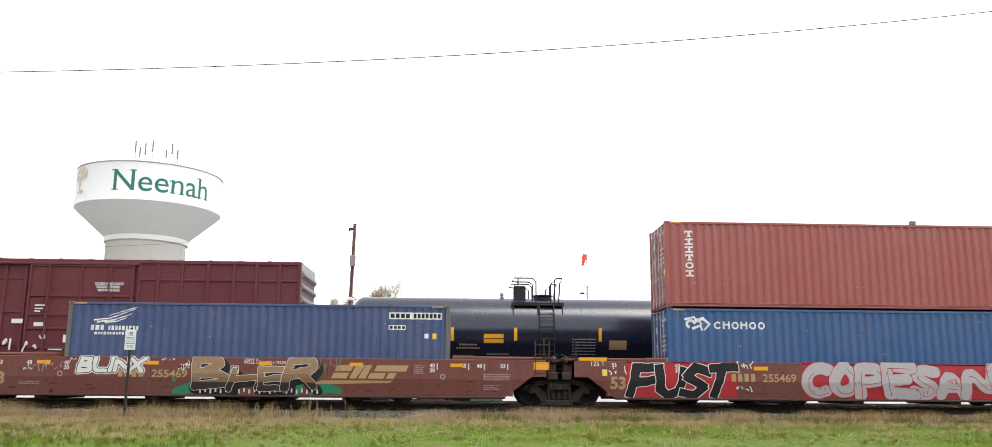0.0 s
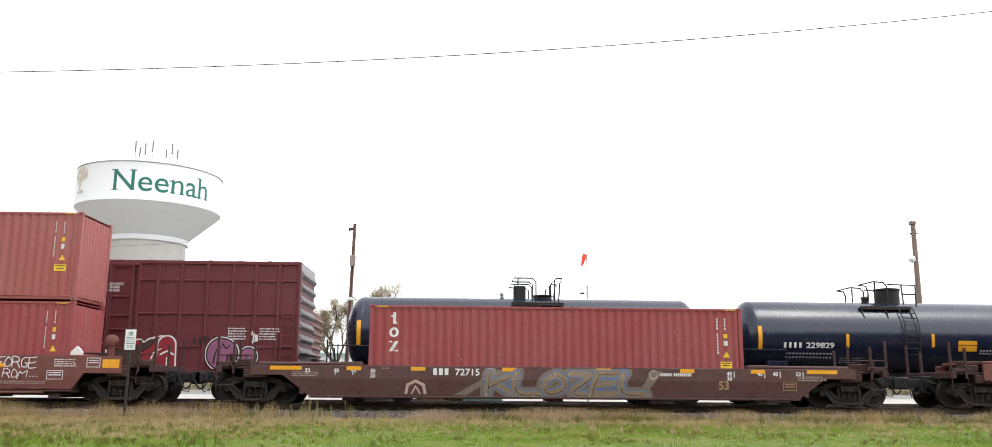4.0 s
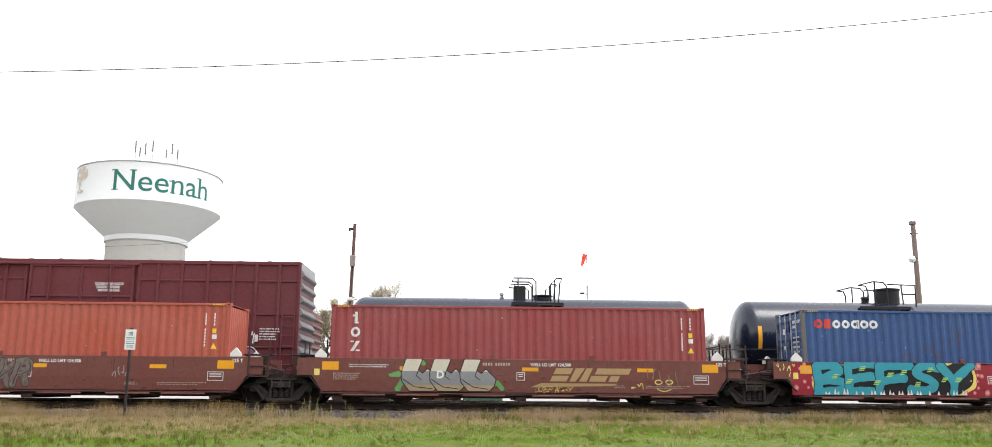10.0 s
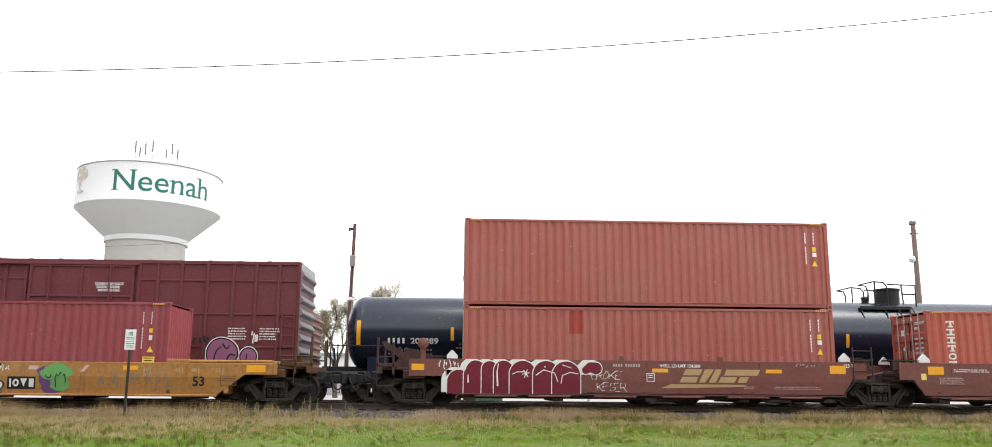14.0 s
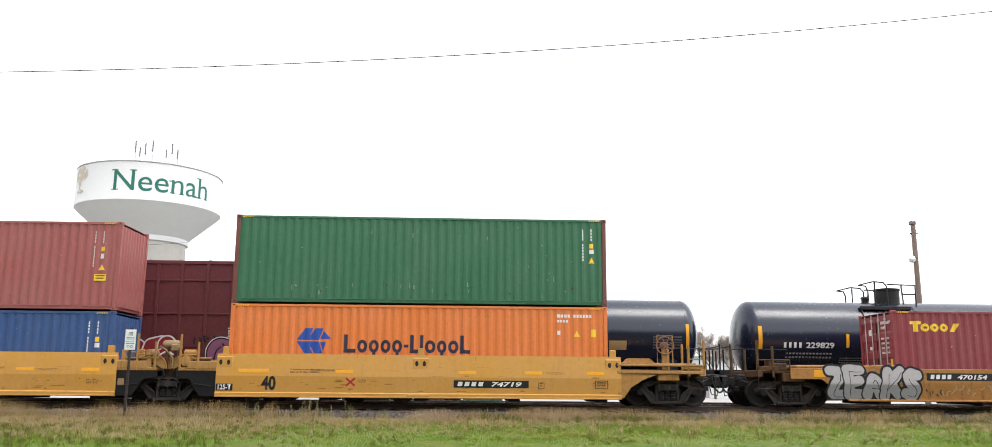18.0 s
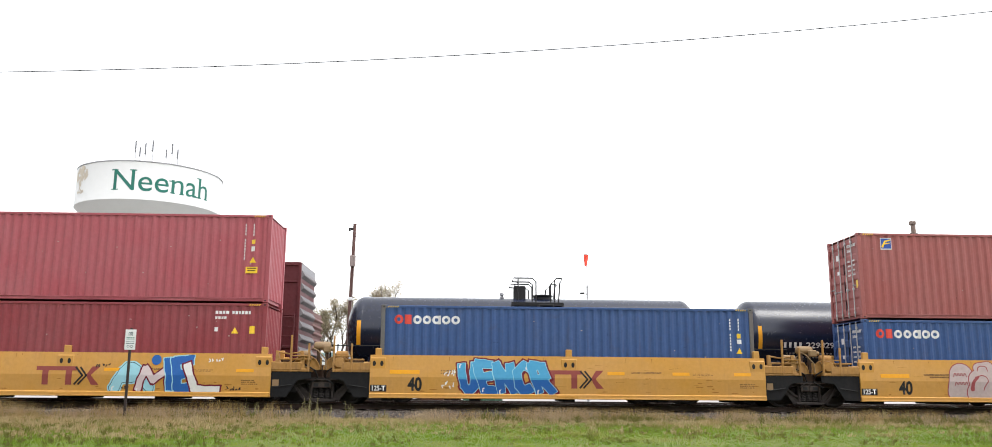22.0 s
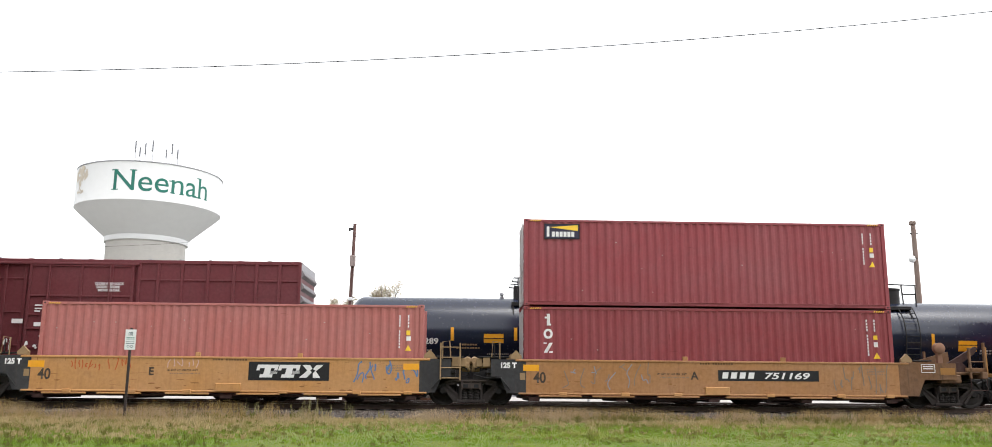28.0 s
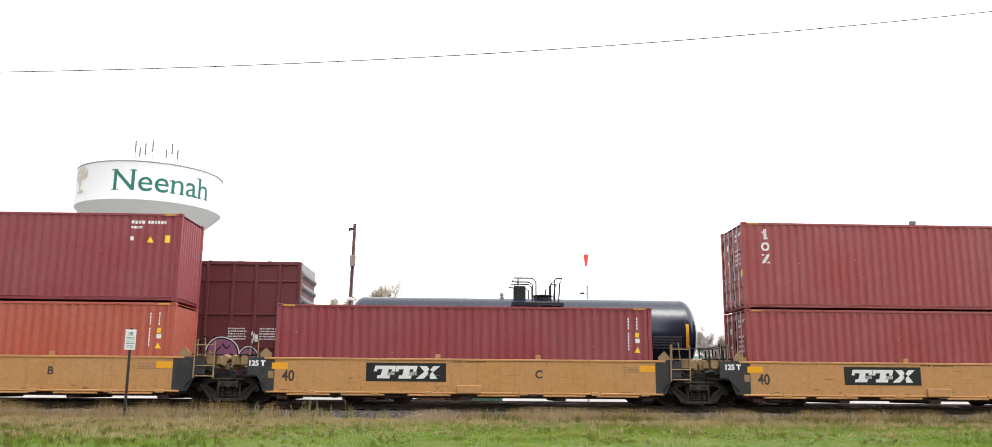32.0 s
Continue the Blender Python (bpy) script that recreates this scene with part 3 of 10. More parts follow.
def mark_wing(ob, H):
    u, v = -5.35, H - 0.95
    p = stroke([(u + 0.1, v + 0.36), (u + 0.6, v + 0.42), (u + 1.35, v + 0.72)], 0.05, 0.02)
    p += stroke([(u + 0.2, v + 0.30), (u + 0.7, v + 0.36), (u + 1.25, v + 0.56)], 0.06, 0.02)
    p += stroke([(u + 0.45, v + 0.28), (u + 0.8, v + 0.32), (u + 1.1, v + 0.44)], 0.05, 0.02) + stroke([(u + 0.55, v + 0.5), (u + 1.4, v + 0.78)], 0.02, 0.03)
    p += bars(u, v + 0.04, 3, 0.11, 0.16, 0.045) + bars(u + 0.55, v + 0.04, 9, 0.075, 0.14, 0.035)
    p += bars(u + 0.14, v - 0.10, 13, 0.06, 0.08, 0.035)
    shapes("brand_mark", p, white_paint, ob, -1.205, drape=True)
    v = H - 0.44
    shapes("number_plate_strip", [rect(4.12, v - 0.03, 1.72, 0.22), rect(4.12, v - 0.37, 0.55, 0.15)], white_paint, ob, -1.205, drape=True)
    marks("number_bars", bars(4.18, v + 0.01, 4, 0.12, 0.14, 0.045) + bars(4.92, v + 0.01, 7, 0.09, 0.14, 0.04) + bars(4.16, v - 0.34, 4, 0.09, 0.09, 0.04), black_paint, ob, -1.208, drape=True)
    marks("data_label", [rect(5.54, H - 1.1, 0.13, 0.18)], yellow_label, ob, -1.205, drape=True)
    marks("data_label", [rect(5.28, H - 1.08, 0.13, 0.15)], white_paint, ob, -1.205, drape=True)


def mark_horse(ob, H):
    v = H - 0.72
    p = ring(-5.32, v + 0.2, 0.34, 0.30, 0.09, 10, 0, 4.5) + stroke([(-5.15, v + 0.3), (-4.9, v + 0.38), (-4.7, v + 0.2), (-4.85, v + 0.02)], 0.12, 0.05) + stroke([(-5.5, v + 0.35), (-5.2, v + 0.42), (-4.95, v + 0.2)], 0.08, 0.04) + stroke([(-5.25, v + 0.05), (-5.0, v + 0.15), (-4.95, v)], 0.09, 0.05)
    for i in range(6):
        c = -4.42 + i * 0.29
        p += ring(c, v + 0.16, 0.25, 0.25, 0.055, 12, 0.7 if i == 0 else 0, 5.6 if i == 0 else 6.2832) if i not in (1, 3) else [rect(c - 0.12, v + 0.04, 0.06, 0.25), rect(c + 0.06, v + 0.04, 0.06, 0.25), rect(c - 0.1, v + 0.16, 0.2, 0.05)]
    shapes("brand_mark", p, white_paint, ob, -1.205, drape=True)


def mark_plate(ob, H, kind):
    if kind == "blue":
        a = marks("brand_plate", [rect(-5.30, H - 0.58, 0.38, 0.40)], white_paint, ob, -1.206)
        marks("brand_field", [rect(-5.28, H - 0.54, 0.34, 0.34)], blue_paint, a, -1.209)
        marks("brand_swoosh", stroke([(-5.24, H - 0.48), (-5.14, H - 0.30), (-4.97, H - 0.25)], 0.07, 0.04) + stroke([(-5.16, H - 0.38), (-5.0, H - 0.36)], 0.04), yellow_label, a, -1.213)
    else:
        a = marks("brand_plate", [rect(-5.42, H - 0.68, 1.18, 0.52)], black_paint, ob, -1.206)
        marks("brand_field", [rect(-5.39, H - 0.65, 1.12, 0.46)], ink_paint, a, -1.209)
        marks("brand_beam", [[(-5.27, H - 0.28), (-4.30, H - 0.20), (-4.30, H - 0.40)]], yellow_label, a, -1.213)
        marks("brand_bars", bars(-5.17, H - 0.60, 6, 0.10, 0.17, 0.03) + [rect(-5.34, H - 0.60, 0.09, 0.34)], white_paint, a, -1.213)


FLOOR = RAIL + 0.28
RED, MAR = "weathered red ribbed steel container", "maroon corrugated steel shipping container, clean paint"


post_grey = surface("worn_grey_post", (0.13, 0.125, 0.12), 0.6, streak=0.4, stain=(0.12, 0.05, 0.03))


def load(s, mat_low, label_low, mat_up=None, label_up="", low=True, nl=0, nu=0, **kw):
    """One or two containers in a well."""
    def full(text, tail):
        return text + tail if len((text + tail).split()) <= 12 else text
    a = container(s, FLOOR, low, mat_low, full(label_low, ", under another container" if mat_up else ", alone in its well car"), **kw)
    numbers(a[0], a[1], nl) if nl is not None else None
    b = None
    if mat_up:
        b = container(s, FLOOR + a[1] + 0.02, True, mat_up, full(label_up, ", stacked on another container"), **kw)
        numbers(b[0], b[1], nu) if nu is not None else None
    return a, b


a, b = load(149.95, box_sky, "faded blue container with rust streaks and pale brand mark", box_brown, "red-brown corrugated container with a white upright mark", nl=None)
mark_horse(*a), mark_six(*b)
a, b = load(130.65, box_navy, "navy blue container with white wing emblem", nl=None, post=post_grey, doors=post_grey)
mark_wing(*a)
a, b = load(107.0, box_red, "red corrugated container with white upright mark", nl=1)
mark_three(*a)
a, b = load(85.4, box_red, RED + ", a paler repainted patch on its side", box_brown, "faded red container with a dark patch on its side", nl=1, nu=1)
mark_three(a[0], a[1], top=0.20), mark_three(*b)
marks("paint_patch", [rect(-4.35, 1.50, 1.5, 0.62)], paint("faded_patch", (0.30, 0.10, 0.09)), a[0], -1.2055, "paler repainted patch", drape=True)
marks("repair_patch", [rect(1.72, 0.17, 0.46, 0.62)], paint("dark_patch", (0.075, 0.035, 0.05)), b[0], -1.2055, "dark purple patch", drape=True)
a, b = load(70.05, box_blue, "dark blue container with red and white brand mark", nl=2, post=post_grey)
rr_ = random.Random(77)
marks("rust_runs", [[(u, v), (u + w, v), (u + w * 0.7, v - l), (u + w * 0.3, v - l)] for u, v, w, l in [(rr_.gauss(-1.6, 0.5) if k < 14 else rr_.uniform(-5.5, 5.2), rr_.uniform(1.3, 2.5), rr_.uniform(0.012, 0.035), rr_.uniform(0.15, 0.7) if k < 14 else rr_.uniform(0.05, 0.2)) for k in range(20)]], paint("rust_run", (0.16, 0.065, 0.03), 0.85), a[0], -1.2054, drape=True)
mark_rings(*a)
a, b = load(54.65, box_red, "red container with white upright mark and scratches", nl=0)
mark_three(*a)
a, b = load(39.25, box_brick, "orange-brown corrugated container with white upright mark", nl=0)
mark_six(*a)
a, b = load(23.93, box_rusty, "orange-brown container with a brighter red patch", box_rusty, "orange-brown corrugated steel container", nl=0, nu=0)
marks("paint_patch", [rect(-2.65, 2.02, 0.46, 0.75)], paint("fresh_red_patch", (0.33, 0.045, 0.03)), a[0], -1.2055, "bright red repainted patch", drape=True)
a, b = load(2.33, box_maroon, "maroon container with yellow brand mark", nl=1)
mark_blocks_yellow(*a)
a, b = load(-19.33, box_orange, "bright orange container with blue emblem and dark mark", box_green, "green container with brown corner posts and scuffs", nl=2, nu=0)
mark_orange(*a)
for o in b[0].children:
    if o.name.startswith(("corner_post", "corner_casting")):
        o.material_slots[0].material = car_brown
rg = random.Random(31)
marks("pale_scuffs", [rect(rg.uniform(-5.7, 5.6), rg.choice((rg.uniform(0.2, 0.6), rg.uniform(0.3, 2.7))), rg.uniform(0.012, 0.035), rg.uniform(0.02, 0.16)) for _ in range(26)], paint("pale_green_scuff", (0.22, 0.30, 0.22)), b[0], -1.2054, drape=True)
marks("rust_runs", [rect(rg.uniform(-5.7, 5.6), rg.uniform(0.2, 0.7), rg.uniform(0.02, 0.06), rg.uniform(0.02, 0.08)) for _ in range(10)], wear_dark, b[0], -1.2056, drape=True)
a, b = load(-35.18, box_blue, "dark blue container with red and white brand mark", box_brown, "brown-red container with a small blue emblem plate", low=False, nl=0, nu=1)
mark_rings(*a), mark_plate(*b, "blue")
a, b = load(-51.03, box_blue, "dark blue container with red and white brand mark", nl=0, post=post_grey)
mark_rings(*a)
a, b = load(-66.88, box_maroon, MAR, box_rose, "maroon container with yellow brand mark", nl=2, nu=1)
mark_blocks_yellow(*b)
a, b = load(-82.72, box_pink, "bright magenta-pink container with large white shapes", box_maroon, MAR, nl=0, nu=0)
mark_pink(*a)
a, b = load(-102.5, box_wine, "maroon container with white upright mark", box_maroon, "maroon container with a black and yellow emblem plate", nl=1, nu=0)
mark_three(*a), mark_plate(*b, "beacon")
a, b = load(-117.93, box_dusty, "dusty red-brown corrugated steel container", nl=0)
a, b = load(-133.35, box_red, MAR, box_red, "maroon container with white upright mark", nl=0, nu=1)
mark_three(b[0], b[1], size=0.92)
a, b = load(-148.65, box_maroon, MAR, nl=0)
a, b = load(-164.05, box_brick, "orange-brown corrugated steel container", box_maroon, MAR, nl=0, nu=2)

# ---- bogies ----


def side_frame(y0, y1):
    """Cast side frame: top bar, two sloping arms with raised rims, columns and a spring seat."""
    s, o = Shape(), (y0 if y0 < 0 else y1)
    sg = -1 if y0 < 0 else 1
    proud = lambda d: sorted((o, o + sg * d))
    s.prism([(-0.80, 0.70), (-0.46, 0.80), (0.46, 0.80), (0.80, 0.70), (0.80, 0.585), (0.42, 0.67), (-0.42, 0.67), (-0.80, 0.585)], y0, y1)
    s.prism([(-0.50, 0.775), (0.50, 0.775), (0.82, 0.69), (0.84, 0.735), (0.50, 0.83), (-0.50, 0.83), (-0.84, 0.735), (-0.82, 0.69)], *proud(0.035))
    for k in (-1, 1):
        s.prism([(k * 0.86, 0.60), (k * 0.74, 0.60), (k * 0.40, 0.30), (k * 0.38, 0.10), (k * 0.54, 0.11)], y0 + 0.01, y1 - 0.01)
        s.prism([(k * 0.90, 0.56), (k * 0.84, 0.61), (k * 0.51, 0.165), (k * 0.55, 0.09)], *proud(0.04))
        s.prism([(k * 0.80, 0.60), (k * 0.74, 0.63), (k * 0.40, 0.34), (k * 0.40, 0.27)], *proud(0.03))
        s.box(*sorted((k * 0.29, k * 0.39)), y0, y1, 0.14, 0.72, 0.01)
        s.box(*sorted((k * 0.31, k * 0.37)), *proud(0.03), 0.16, 0.70, 0.008)
    s.box(-0.46, 0.46, *sorted((o + sg * 0.03, y1 if sg < 0 else y0)), 0.07, 0.17, 0.02)
    return s


def pedestal(k, y):
    """Outer end of a side frame over the journal box, near-black for grease and shade."""
    a, b = sorted((y * 0.95, y * 1.07))
    s = Shape().prism([(k * 0.78, 0.70), (k * 1.05, 0.64), (k * 1.22, 0.56), (k * 1.18, 0.46), (k * 0.78, 0.57)], a, b)
    s.box(k * 0.889 - 0.16, k * 0.889 + 0.16, a, b, 0.36, 0.60, 0.04)
    return s.lathe([(0.10, y * 1.12), (0.12, y * 1.08), (0.12, y * 1.0)] if y < 0 else [(0.12, 1.0), (0.12, 1.08), (0.10, 1.12)], "y", 14, (k * 0.889, 0, 0.455)).mesh("pedestal")


def wheel(y):
    """Wheel with flange, dished plate and hub, turned round its axle."""
    sg = 1 if y > 0 else -1
    pr = [(0.09, 0.10), (0.12, 0.09), (0.15, 0.04), (0.36, 0.02), (0.40, 0.06), (0.455, 0.065), (0.455, -0.04), (0.485, -0.055), (0.48, -0.075), (0.40, -0.07), (0.36, -0.02), (0.15, -0.03), (0.10, -0.06)]
    s = Shape().lathe([(r, y + sg * h) for r, h in (pr if sg > 0 else pr)], "y", 28)
    if sg < 0:
        s.f = [g[::-1] for g in s.f]
    return s


WHEELS = []


def bolster():
    s = Shape().box(-0.30, 0.30, -1.19, 1.19, 0.50, 0.70, 0.03).lathe([(0.3, 0.70), (0.28, 0.78)], "z", 16)
    for y in (-1.2, 1.2):
        for x in (-0.29, 0.0, 0.29):
            s.box(x - 0.022, x + 0.022, y - 0.015, y + 0.015, 0.48, 0.735, 0.004)
    return s.mesh("bolster")


def bogie(s):
    ob = thing("bogie", pose(0, 0, 0), "grimy cast-steel freight bogie with two wheelsets on the rails", "bogie", "bogies of the passing train")
    for y in (-1, 1):
        a, b = (-1.09, -0.95) if y < 0 else (0.95, 1.09)
        fr = part("side_frame", shared(("side_frame", y), lambda: side_frame(a, b).mesh("side_frame")), grime, ob)
        for k in (-1, 1):
            part("pedestal", shared(("pedestal", k, y), lambda: pedestal(k, y)), greasy_shaded, ob, "journal end, black with grease and painted-in shade")
        for i, x in enumerate((-0.19, 0.0, 0.19)):
            part("spring", shared(("spring", i, y), lambda: Shape().tube([(x + 0.078 * math.cos(q * 1.1), (a + b) / 2 + y * 0.03 + 0.05 * math.sin(q * 1.1), 0.18 + q * 0.0092) for q in range(34)], 0.021, 5).mesh("spring")), spring_grey, fr)
    part("spring_plank", shared("spring_plank", lambda: Shape().box(-0.32, 0.32, -0.97, 0.97, 0.14, 0.50, 0.02).mesh("spring_plank")), greasy_shaded, ob)
    part("bolster", shared("bolster", bolster), bolster_rust, ob)
    for y in (-1, 1):
        part("wear_plate", shared(("wear_plate", y), lambda: Shape().box(-0.50, 0.50, *sorted((y * 1.02, y * 1.21)), 0.735, 0.775, 0.008).mesh("wear_plate")), bolster_rust, ob)
        for x in (-0.17, 0.17):
            part("core_hole", shared(("core_hole", x, y), lambda: Shape().box(x - 0.075, x + 0.075, *sorted((y * 1.192, y * 1.196)), 0.545, 0.65, 0.002).mesh("core_hole")), black_paint, ob)
    part("brake_beam", shared("brake_beam", lambda: Shape().box(-0.36, -0.28, -0.85, 0.85, 0.30, 0.40, 0.01).box(0.28, 0.36, -0.85, 0.85, 0.30, 0.40, 0.01).box(-0.42, -0.36, -0.80, -0.66, 0.25, 0.6, 0.01).box(0.36, 0.42, -0.80, -0.66, 0.25, 0.6, 0.01).mesh("brake_beam")), dark_iron, ob)
    for x in (-0.889, 0.889):
        ws = part("wheelset", shared("axle", lambda: Shape().lathe([(0.085, -1.06), (0.09, -0.55), (0.085, 0), (0.09, 0.55), (0.085, 1.06)], "y", 12).mesh("axle", True)), dark_iron, ob)
        ws.location = (x, 0, 0.455)
        for y in (-0.78, 0.78):
            part("wheel", shared(("wheel", y), lambda: wheel(y).mesh("wheel", True)), wheel_steel, ws)
        WHEELS.append((ws, x))
    return rides(ob, s, RAIL)


BOGIES = (159.6, 140.3, 121.0, 116.56, 97.35, 93.1, 77.75, 62.31, 47.05, 31.45, 16.27, 11.87, -7.25, -11.3, -27.26, -43.15, -58.95, -74.88, -90.6, -94.66, -110.29, -125.7, -141.08, -156.15, -171.6)
for s in BOGIES:
    bogie(s)

# ---- well cars ----


def ladder(parent, x, y, z0, z1, w, material, n=4):
    l = part("ladder", Shape().tube([(x, y, z0), (x, y, z1)], 0.025, 6).tube([(x + w, y, z0), (x + w, y, z1)], 0.025, 6), material, parent)
    for i in range(n):
        z = z0 + 0.06 + (z1 - z0 - 0.2) * i / max(1, n - 1)
        part("rung", Shape().tube([(x, y, z), (x + w, y, z)], 0.018, 6), material, l)
    return l


def handwheel(parent, x, y, z, r, material):
    n = 16
    w = part("brake_wheel", Shape().tube([(x + r * math.cos(2 * math.pi * k / n), y, z + r * math.sin(2 * math.pi * k / n)) for k in range(n + 1)], 0.022, 6, False), material, parent)
    for k in range(4):
        a = math.pi * k / 4 + 0.3
        part("spoke", Shape().tube([(x - r * math.cos(a), y, z - r * math.sin(a)), (x + r * math.cos(a), y, z + r * math.sin(a))], 0.014, 5), material, w)
    part("gear_case", Shape().lathe([(0.1, y + 0.02), (0.13, y + 0.06), (0.13, y + 0.18), (0.06, y + 0.22)], "y", 14, (x, 0, z)), material, w)


def hose(parent, x, sg, y=-0.5):
    part("air_hose", Shape().tube([(x + sg * 0.06 * i, y, 0.95 - 0.5 * math.sin(math.pi * i / 10)) for i in range(11)], 0.03, 6), dark_iron, parent, smooth=True)


def coupler(parent, x, sg):
    """Draft arm, shank and knuckle that reach sg-wards from x."""
    a, b = sorted((x, x + sg * 0.9))
    c = part("coupler", Shape().box(a, b, -0.13, 0.13, 0.68, 0.96, 0.02).box(*sorted((x + sg * 0.78, x + sg * 1.14)), -0.24, 0.18, 0.60, 1.02, 0.05).box(*sorted((x, x + sg * 0.3)), -0.3, 0.3, 0.62, 1.06, 0.03), dark_iron, parent)
    part("carrier_iron", Shape().box(*sorted((x + sg * 0.25, x + sg * 0.45)), -0.26, 0.26, 0.5, 0.66, 0.02).tube([(x + sg * 0.5, -0.2, 0.66), (x + sg * 0.55, -0.2, 0.4), (x + sg * 0.75, -0.18, 0.34), (x + sg * 0.8, -0.18, 0.62)], 0.02, 5), dark_iron, c)
    part("uncoupling_lever", Shape().tube([(x + sg * 0.55, 0.1, 1.0), (x + sg * 0.5, -0.5, 1.02), (x + sg * 0.4, -1.3, 0.98), (x + sg * 0.35, -1.35, 0.75)], 0.018, 6), dark_iron, c)
    hose(parent, x + sg * 0.45, sg)
    part("brake_pipe", Shape().tube([(x - sg * 1.0, -0.75, 0.74), (x - sg * 0.1, -0.72, 0.70), (x + sg * 0.35, -0.55, 0.86), (x + sg * 0.5, -0.52, 0.94)], 0.03, 6), dark_iron, parent, smooth=True)
    part("angle_cock", Shape().box(*sorted((x + sg * 0.36, x + sg * 0.52)), -0.6, -0.46, 0.84, 1.0, 0.02).tube([(x + sg * 0.44, -0.6, 0.9), (x + sg * 0.30, -0.72, 0.9)], 0.014, 5), dark_iron, parent)
    part("yoke", Shape().box(*sorted((x - sg * 0.5, x + sg * 0.1)), -0.36, 0.36, 0.52, 0.70, 0.03), dark_iron, parent)


def side(parent, poly, material, y=1.47, t=0.05, name="side_plate"):
    """A side plate with its chords, on both sides."""
    out = []
    for sg in (-1, 1):
        a, b = sorted((sg * y, sg * (y - t)))
        out.append(part(name, Shape().prism(poly, a, b), material, parent))
    return out


def reflectors(parent, xs, z, w, h, y=-1.47):
    for x in xs:
        part("reflector", Shape().box(x - w / 2, x + w / 2, y - 0.006, y + 0.004, z - h / 2, z + h / 2), amber, parent)


def shared_end(ob, sg, half, body, end, style):
    """The end that rests on a bogie together with the next unit's end."""
    X = lambda a, b: sorted((sg * a, sg * b))
    end = car_end_brown if style == "brown" else end
    part("end_bulkhead", Shape().box(*X(6.22, 6.36), -1.42, 1.42, 0.3, 1.3, 0.02), end, ob)
    part("end_deck", Shape().box(*X(6.36, half - 0.5), -1.30, 1.30, 1.0, 1.12, 0.02).box(*X(half - 0.9, half - 0.5), -1.15, 1.15, 0.82, 1.0, 0.02), end, ob)
    part("connector_arm", Shape().prism([(sg * (half - 0.9), 0.80), (sg * (half - 0.9), 1.2), (sg * (half - 0.1), 1.05), (sg * (half - 0.1), 0.76)], -0.35, 0.35), end, ob)
    fit_ = end_tan if style == "ochre" else end
    if style == "ochre":
        part("cross_beam", Shape().box(*X(half - 0.66, half - 0.06), -1.22, -1.05, 1.16, 1.34, 0.02).box(*X(half - 0.36, half - 0.16), -1.30, -1.22, 1.20, 1.48, 0.02), end_tan, ob, "tan painted cross beam")
        part("valve", Shape().lathe([(0.10, -1.1), (0.14, -1.0), (0.14, -0.75), (0.07, -0.7)], "y", 14, (sg * (half - 0.12), 0, 1.40)).box(*X(half - 0.3, half - 0.02), -1.02, -0.8, 1.05, 1.3, 0.03), end_tan, ob, smooth=True)
        part("hand_hold", Shape().tube([(sg * (half - 0.92), -1.42, 1.45), (sg * (half - 0.92), -1.42, 1.98), (sg * (half - 0.70), -1.42, 2.02), (sg * (half - 0.66), -1.42, 1.5)], 0.02, 6), end_tan, ob)
    if style != "fold":
        g = part("container_guide", Shape().prism([(sg * 6.2, 1.46), (sg * 6.2, 1.56), (sg * 6.38, 1.74), (sg * 6.55, 1.56), (sg * 6.55, 1.46)], -1.42, -1.30), white_paint if style == "brown" else end_tan, ob, "pale pointed container guide")
        part("container_guide", Shape().prism([(sg * 6.2, 1.46), (sg * 6.2, 1.56), (sg * 6.38, 1.74), (sg * 6.55, 1.56), (sg * 6.55, 1.46)], 1.30, 1.42), white_paint if style == "brown" else end_tan, ob)
        part("walkway", Shape().box(*X(6.6, half - 0.25), -1.4, -0.85, 1.50, 1.54, 0.01), dark_iron, ob)
        part("bracket", Shape().box(*X(half - 0.62, half - 0.38), -1.38, -1.2, 1.2, 1.5, 0.015), fit_, ob)
        part("air_pipe", Shape().tube([(sg * (half - 0.45), -1.2, 1.25), (sg * (half - 0.15), -1.25, 1.15), (sg * (half - 0.1), -1.2, 0.95), (sg * (half - 0.5), -1.25, 0.85), (sg * (half - 0.95), -1.5, 0.86), (sg * (half - 1.25), -1.5, 0.5)], 0.022, 6), dark_iron, ob, smooth=True)
        if sg > 0:
            ladder(ob, half - 0.98, -1.50, 0.78, 1.95, 0.62, fit_, 4)
        else:
            part("grab_iron", Shape().tube([(-half + 0.9, -1.4, 1.54), (-half + 0.9, -1.4, 1.9), (-half + 0.75, -1.4, 1.95), (-half + 0.75, -1.4, 1.54)], 0.02, 6), dark_iron, ob)


end_mustard = surface("end_mustard", (0.105, 0.049, 0.017), 0.75, fade=0.4, grain=0.4, streak=1.0, stain=(0.028, 0.018, 0.013), spec=0.25)
end_tan = surface("end_tan", (0.28, 0.18, 0.085), 0.6, streak=0.3, stain=(0.2, 0.12, 0.07))


